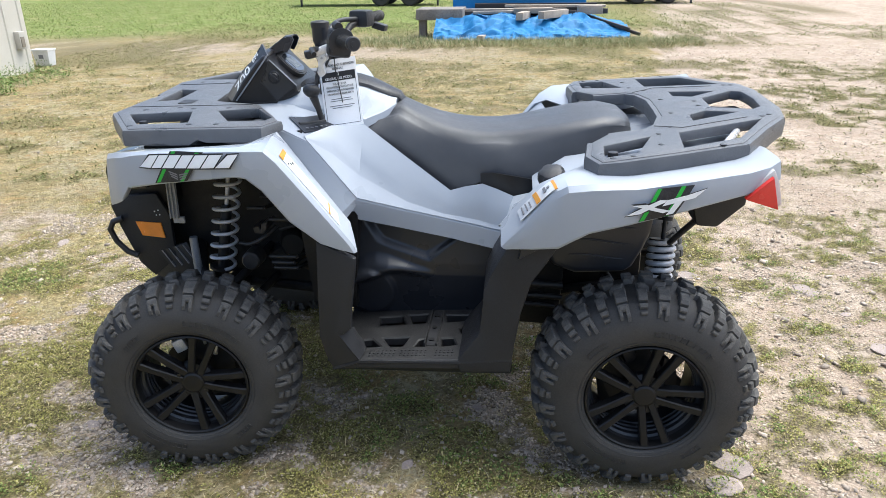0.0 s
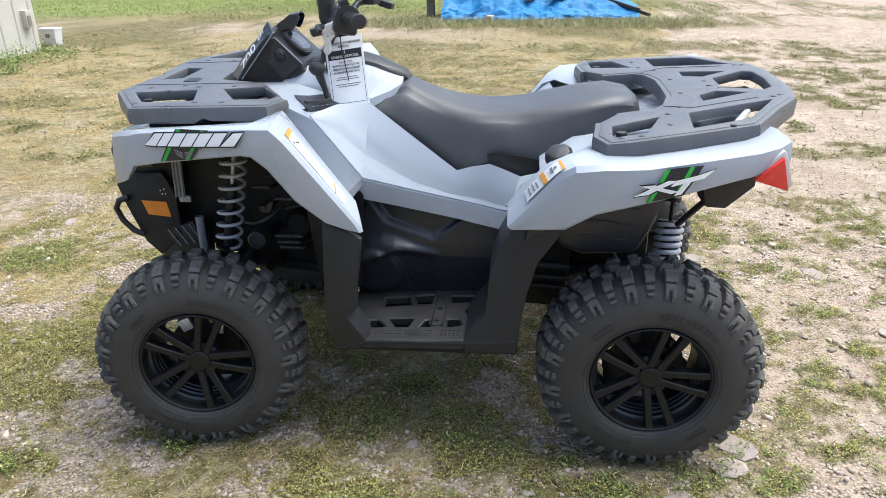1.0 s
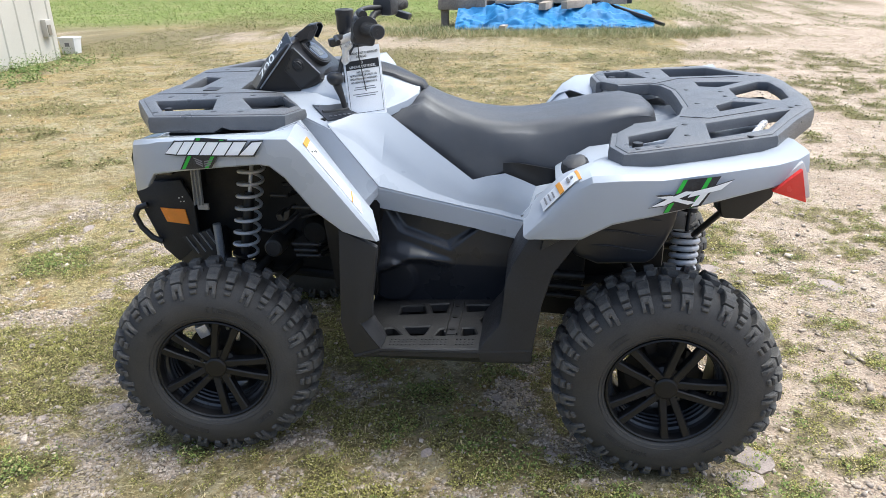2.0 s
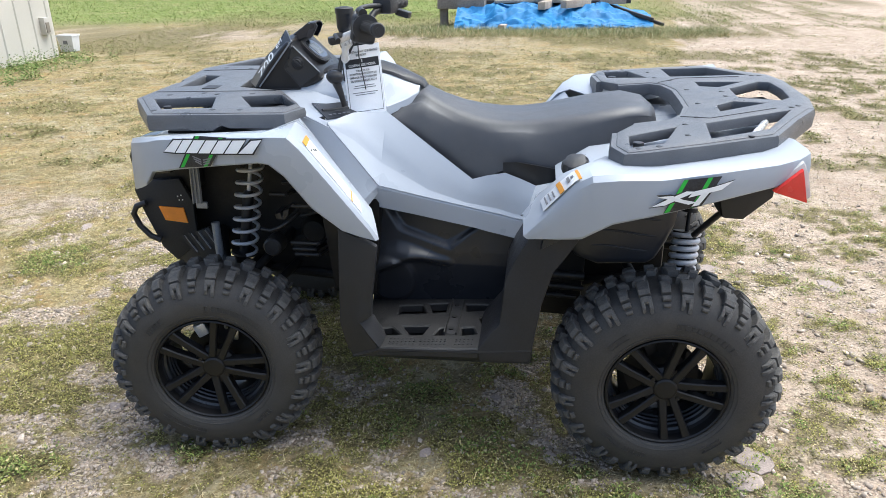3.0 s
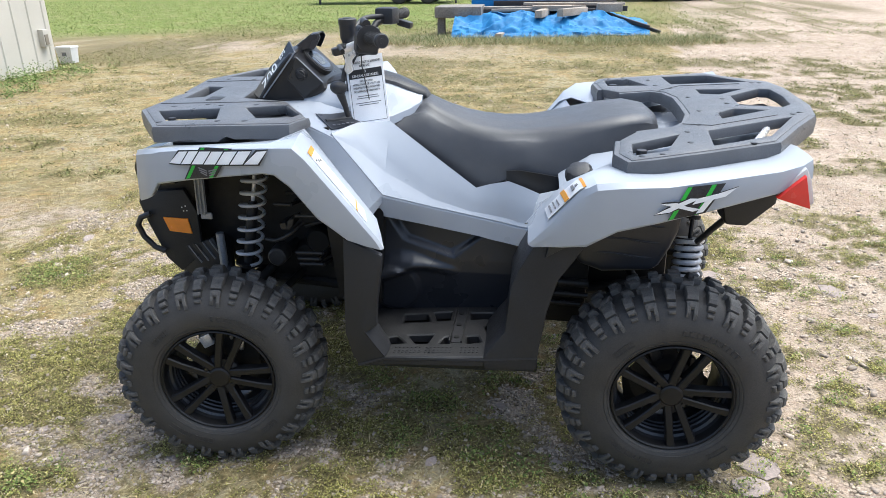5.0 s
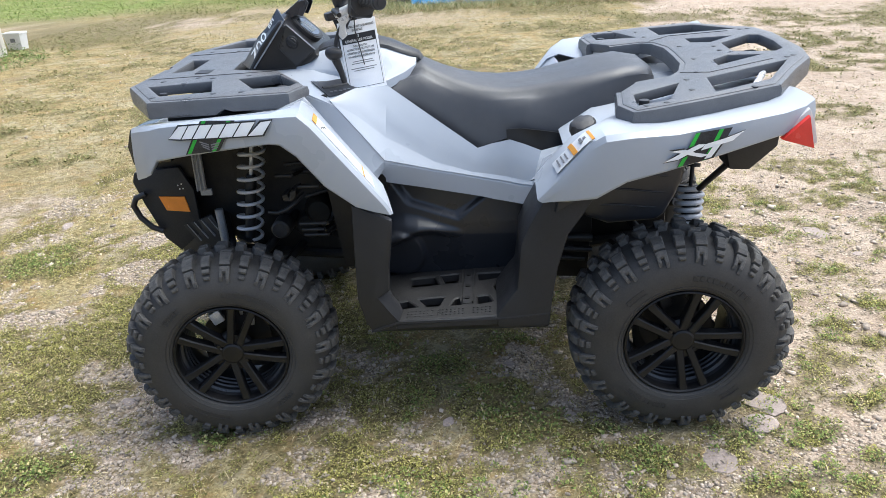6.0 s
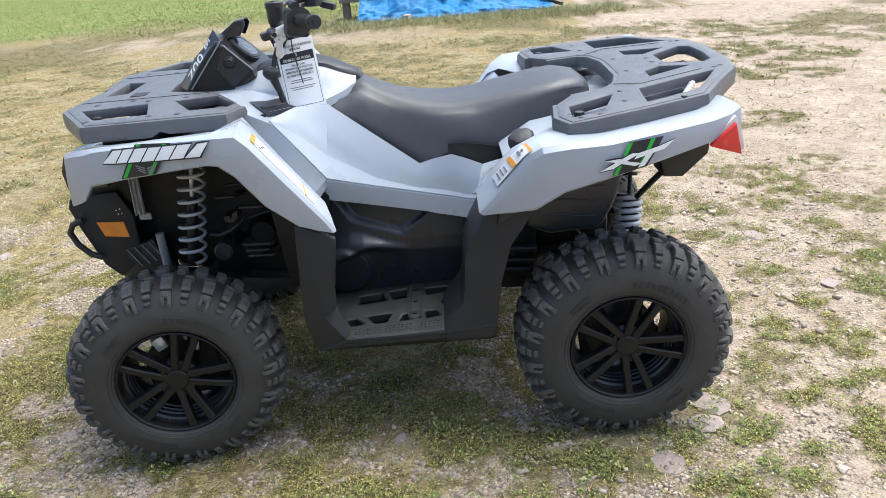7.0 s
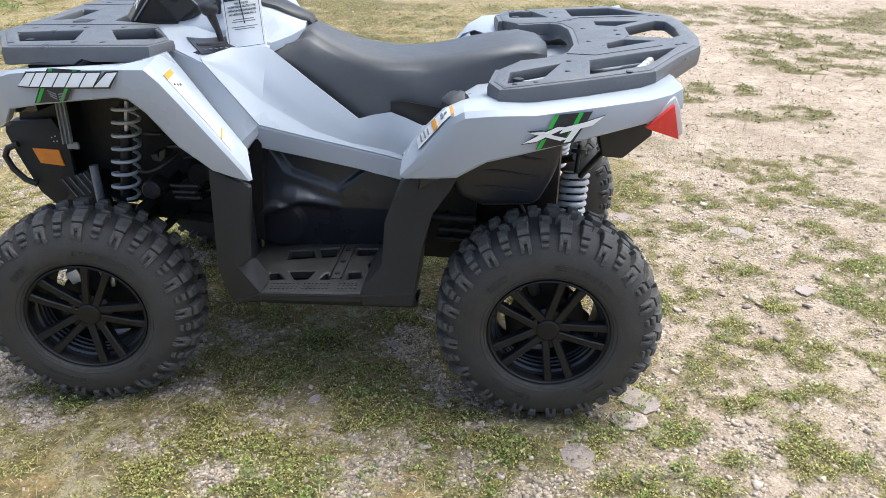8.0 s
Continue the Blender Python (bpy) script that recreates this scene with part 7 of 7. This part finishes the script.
SLASHES = ([(1.170, 0.825), (1.202, 0.831), (1.228, 0.846), (1.268, 0.866), (1.246, 0.866), (1.212, 0.849)], [(1.183, 0.851), (1.216, 0.855), (1.240, 0.846), (1.272, 0.840), (1.254, 0.834), (1.226, 0.841)],
           [(1.252, 0.851), (1.262, 0.866), (1.306, 0.878), (1.348, 0.892), (1.324, 0.871), (1.296, 0.864)], [(1.262, 0.829), (1.278, 0.833), (1.298, 0.866), (1.282, 0.864)])
for grow, lift, m in ((0.0040, 0.0018, INK), (0.0, 0.0026, WHITE)):
    for pts in SLASHES:
        cx, cz = sum(p[0] for p in pts) / len(pts), sum(p[1] for p in pts) / len(pts)
        gr = [(px + grow * (1 if px > cx else -1), pz + grow * (1 if pz > cz else -1) * 0.8) for px, pz in pts]
        sticker("slash", RF, gr, lift + 0.00005 * pts[0][0], m, xt)

# warning labels on the fenders' sloping faces
def slope_label(rows, i, j, f0, f1, g0, g1, spec, name, label):
    """A label on the face between ridge and inner edge, from row i to row j."""
    holder = new(name)
    holder.parent = atv
    holder["label"] = label
    def at(g, f, lift):
        s = i + (j - i) * g
        k = min(int(s), len(rows) - 2)
        t = s - k
        r = Vector(rows[k][1]).lerp(Vector(rows[k + 1][1]), t)
        n = Vector(rows[k][2]).lerp(Vector(rows[k + 1][2]), t)
        up = Vector((0.35 if rows is FF else -0.3, -0.35, 0.85)).normalized()
        return r.lerp(n, f) + Vector((0, 0, 0.006 * (1 - abs(2 * f - 1)))) + up * (lift + (0.004 if rows is RF else 0.001))
    for a, b, c, d, m, lift in spec:
        bm = bmesh.new()
        n = 5
        top_ = [[at(g0 + (g1 - g0) * (a + (b - a) * q / n), f0 + (f1 - f0) * w_, lift) for w_ in (c, (c + d) / 2, d)] for q in range(n + 1)]
        sheet(bm, top_, 0.0015)
        part("label_patch", bm, m, holder)


slope_label(FF, 9, 11, 0.18, 0.52, 0.0, 0.86, [(0, 1, 0, 1, WHITE, 0.0018), (0, 0.07, 0, 1, AMBER, 0.0027), (0.14, 0.165, 0.12, 0.30, INK, 0.0027), (0.165, 0.20, 0.40, 0.52, INK, 0.0027), (0.19, 0.225, 0.60, 0.78, INK, 0.0027), (0.84, 0.865, 0.0, 1, AMBER, 0.0027)], "warning_label", "white warning label with an amber heading")
slope_label(RF, 1, 3, 0.10, 0.62, -0.12, 0.72, [(0, 1, 0, 1, FILM, 0.0018), (0.40, 0.50, 0, 1, AMBER, 0.0027), (0.90, 1.0, 0, 1, AMBER, 0.0027), (0.62, 0.68, 0.3, 0.7, GREYINK, 0.0027), (0.70, 0.78, 0.45, 0.6, GREYINK, 0.0027), (0.08, 0.11, 0.2, 0.8, GREYINK, 0.0027), (0.17, 0.20, 0.2, 0.8, GREYINK, 0.0027), (0.26, 0.29, 0.2, 0.7, GREYINK, 0.0027)], "warning_label", "white and amber warning label")

# ---- the hang tag on the handlebar ----
tag = tagged(new("hang_tag"), "white printed card tag hanging from the handlebar", "tag")
tl, tr_, br, bl = Vector((0.315, -0.145, 1.120)), Vector((0.427, -0.145, 1.137)), Vector((0.464, -0.205, 0.950)), Vector((0.359, -0.205, 0.936))
tu, tv = (tr_ - tl).normalized(), (tl - bl).normalized()
tn = tu.cross(tv).normalized()
tn = tn if tn.y < 0 else -tn
tm = Matrix((tu, tn.cross(tu) if (tn.cross(tu)).z > 0 else -(tn.cross(tu)), tn)).transposed().to_4x4()
tag.matrix_world = Matrix.Translation((tl + tr_ + br + bl) / 4) @ tm
W_, H_ = (tr_ - tl).length, (tl - bl).length


def card(name, x0, x1, y0, y1, z0, z1, m, label=""):
    bm = bmesh.new()
    box(bm, ((x0 + x1) / 2, (y0 + y1) / 2, (z0 + z1) / 2), (x1 - x0, y1 - y0, z1 - z0))
    return part(name, bm, m, tag, label)


card("card", -W_ / 2, W_ / 2, -H_ / 2, H_ / 2, -0.0006, 0.0006, PAPER)
fr0, fr1, fy0, fy1 = -W_ / 2 + 0.006, W_ / 2 - 0.006, -H_ / 2 + 0.008, H_ / 2 - 0.038
for a in ((fr0, fr1, fy0, fy0 + 0.0012), (fr0, fr1, fy1 - 0.0012, fy1), (fr0, fr0 + 0.0012, fy0, fy1), (fr1 - 0.0012, fr1, fy0, fy1)):
    card("border", *a, 0.0006, 0.0010, INK)
card("heading", fr0, fr1, fy1 - 0.026, fy1, 0.0006, 0.0012, INK, "black heading bar")
T = lambda y: Matrix.Translation((0, y, 0.0014))
lettering("print", "THIS HANGTAG IS NOT TO BE REMOVED", 0.0088, T(H_ / 2 - 0.018), INK, tag, "", 0.62)
lettering("print", "BEFORE SALE", 0.0088, T(H_ / 2 - 0.028), INK, tag, "", 0.62)
lettering("print", "3", 0.011, T(fy1 - 0.007), WHITE, tag)
lettering("print", "GENERAL USE MODEL", 0.0105, T(fy1 - 0.019), WHITE, tag, "", 0.8)
lettering("print", "THIS ATV IS FOR", 0.0078, T(fy1 - 0.035), INK, tag, "", 0.72)
lettering("print", "RECREATIONAL OR UTILITY USE", 0.0078, T(fy1 - 0.044), INK, tag, "", 0.72)
lettering("print", "OPERATOR OR NO PASSENGERS", 0.0078, T(fy1 - 0.054), INK, tag, "", 0.72)
lettering("print", "NO OPERATOR UNDER AGE 16", 0.0078, T(fy1 - 0.064), INK, tag, "", 0.72)
for k, (yy, ww) in enumerate(((0.078, 0.03), (0.084, 0.034), (0.098, 0.038), (0.104, 0.03))):
    card("print_line", -ww, ww, fy1 - yy - 0.0012, fy1 - yy + 0.0010, 0.0006, 0.0010, GREYINK)
bm = bmesh.new()
inv = tag.matrix_world.inverted()
tube(bm, [inv @ Vector(p) for p in ((0.395, -0.245, 1.195), (0.382, -0.19, 1.15), (0.376, -0.162, 1.10), (0.392, -0.182, 1.04), (0.400, -0.192, 1.010))], 0.0016, 6)
part("zip_tie", bm, INK, tag, "thin black plastic tie", smooth=60)
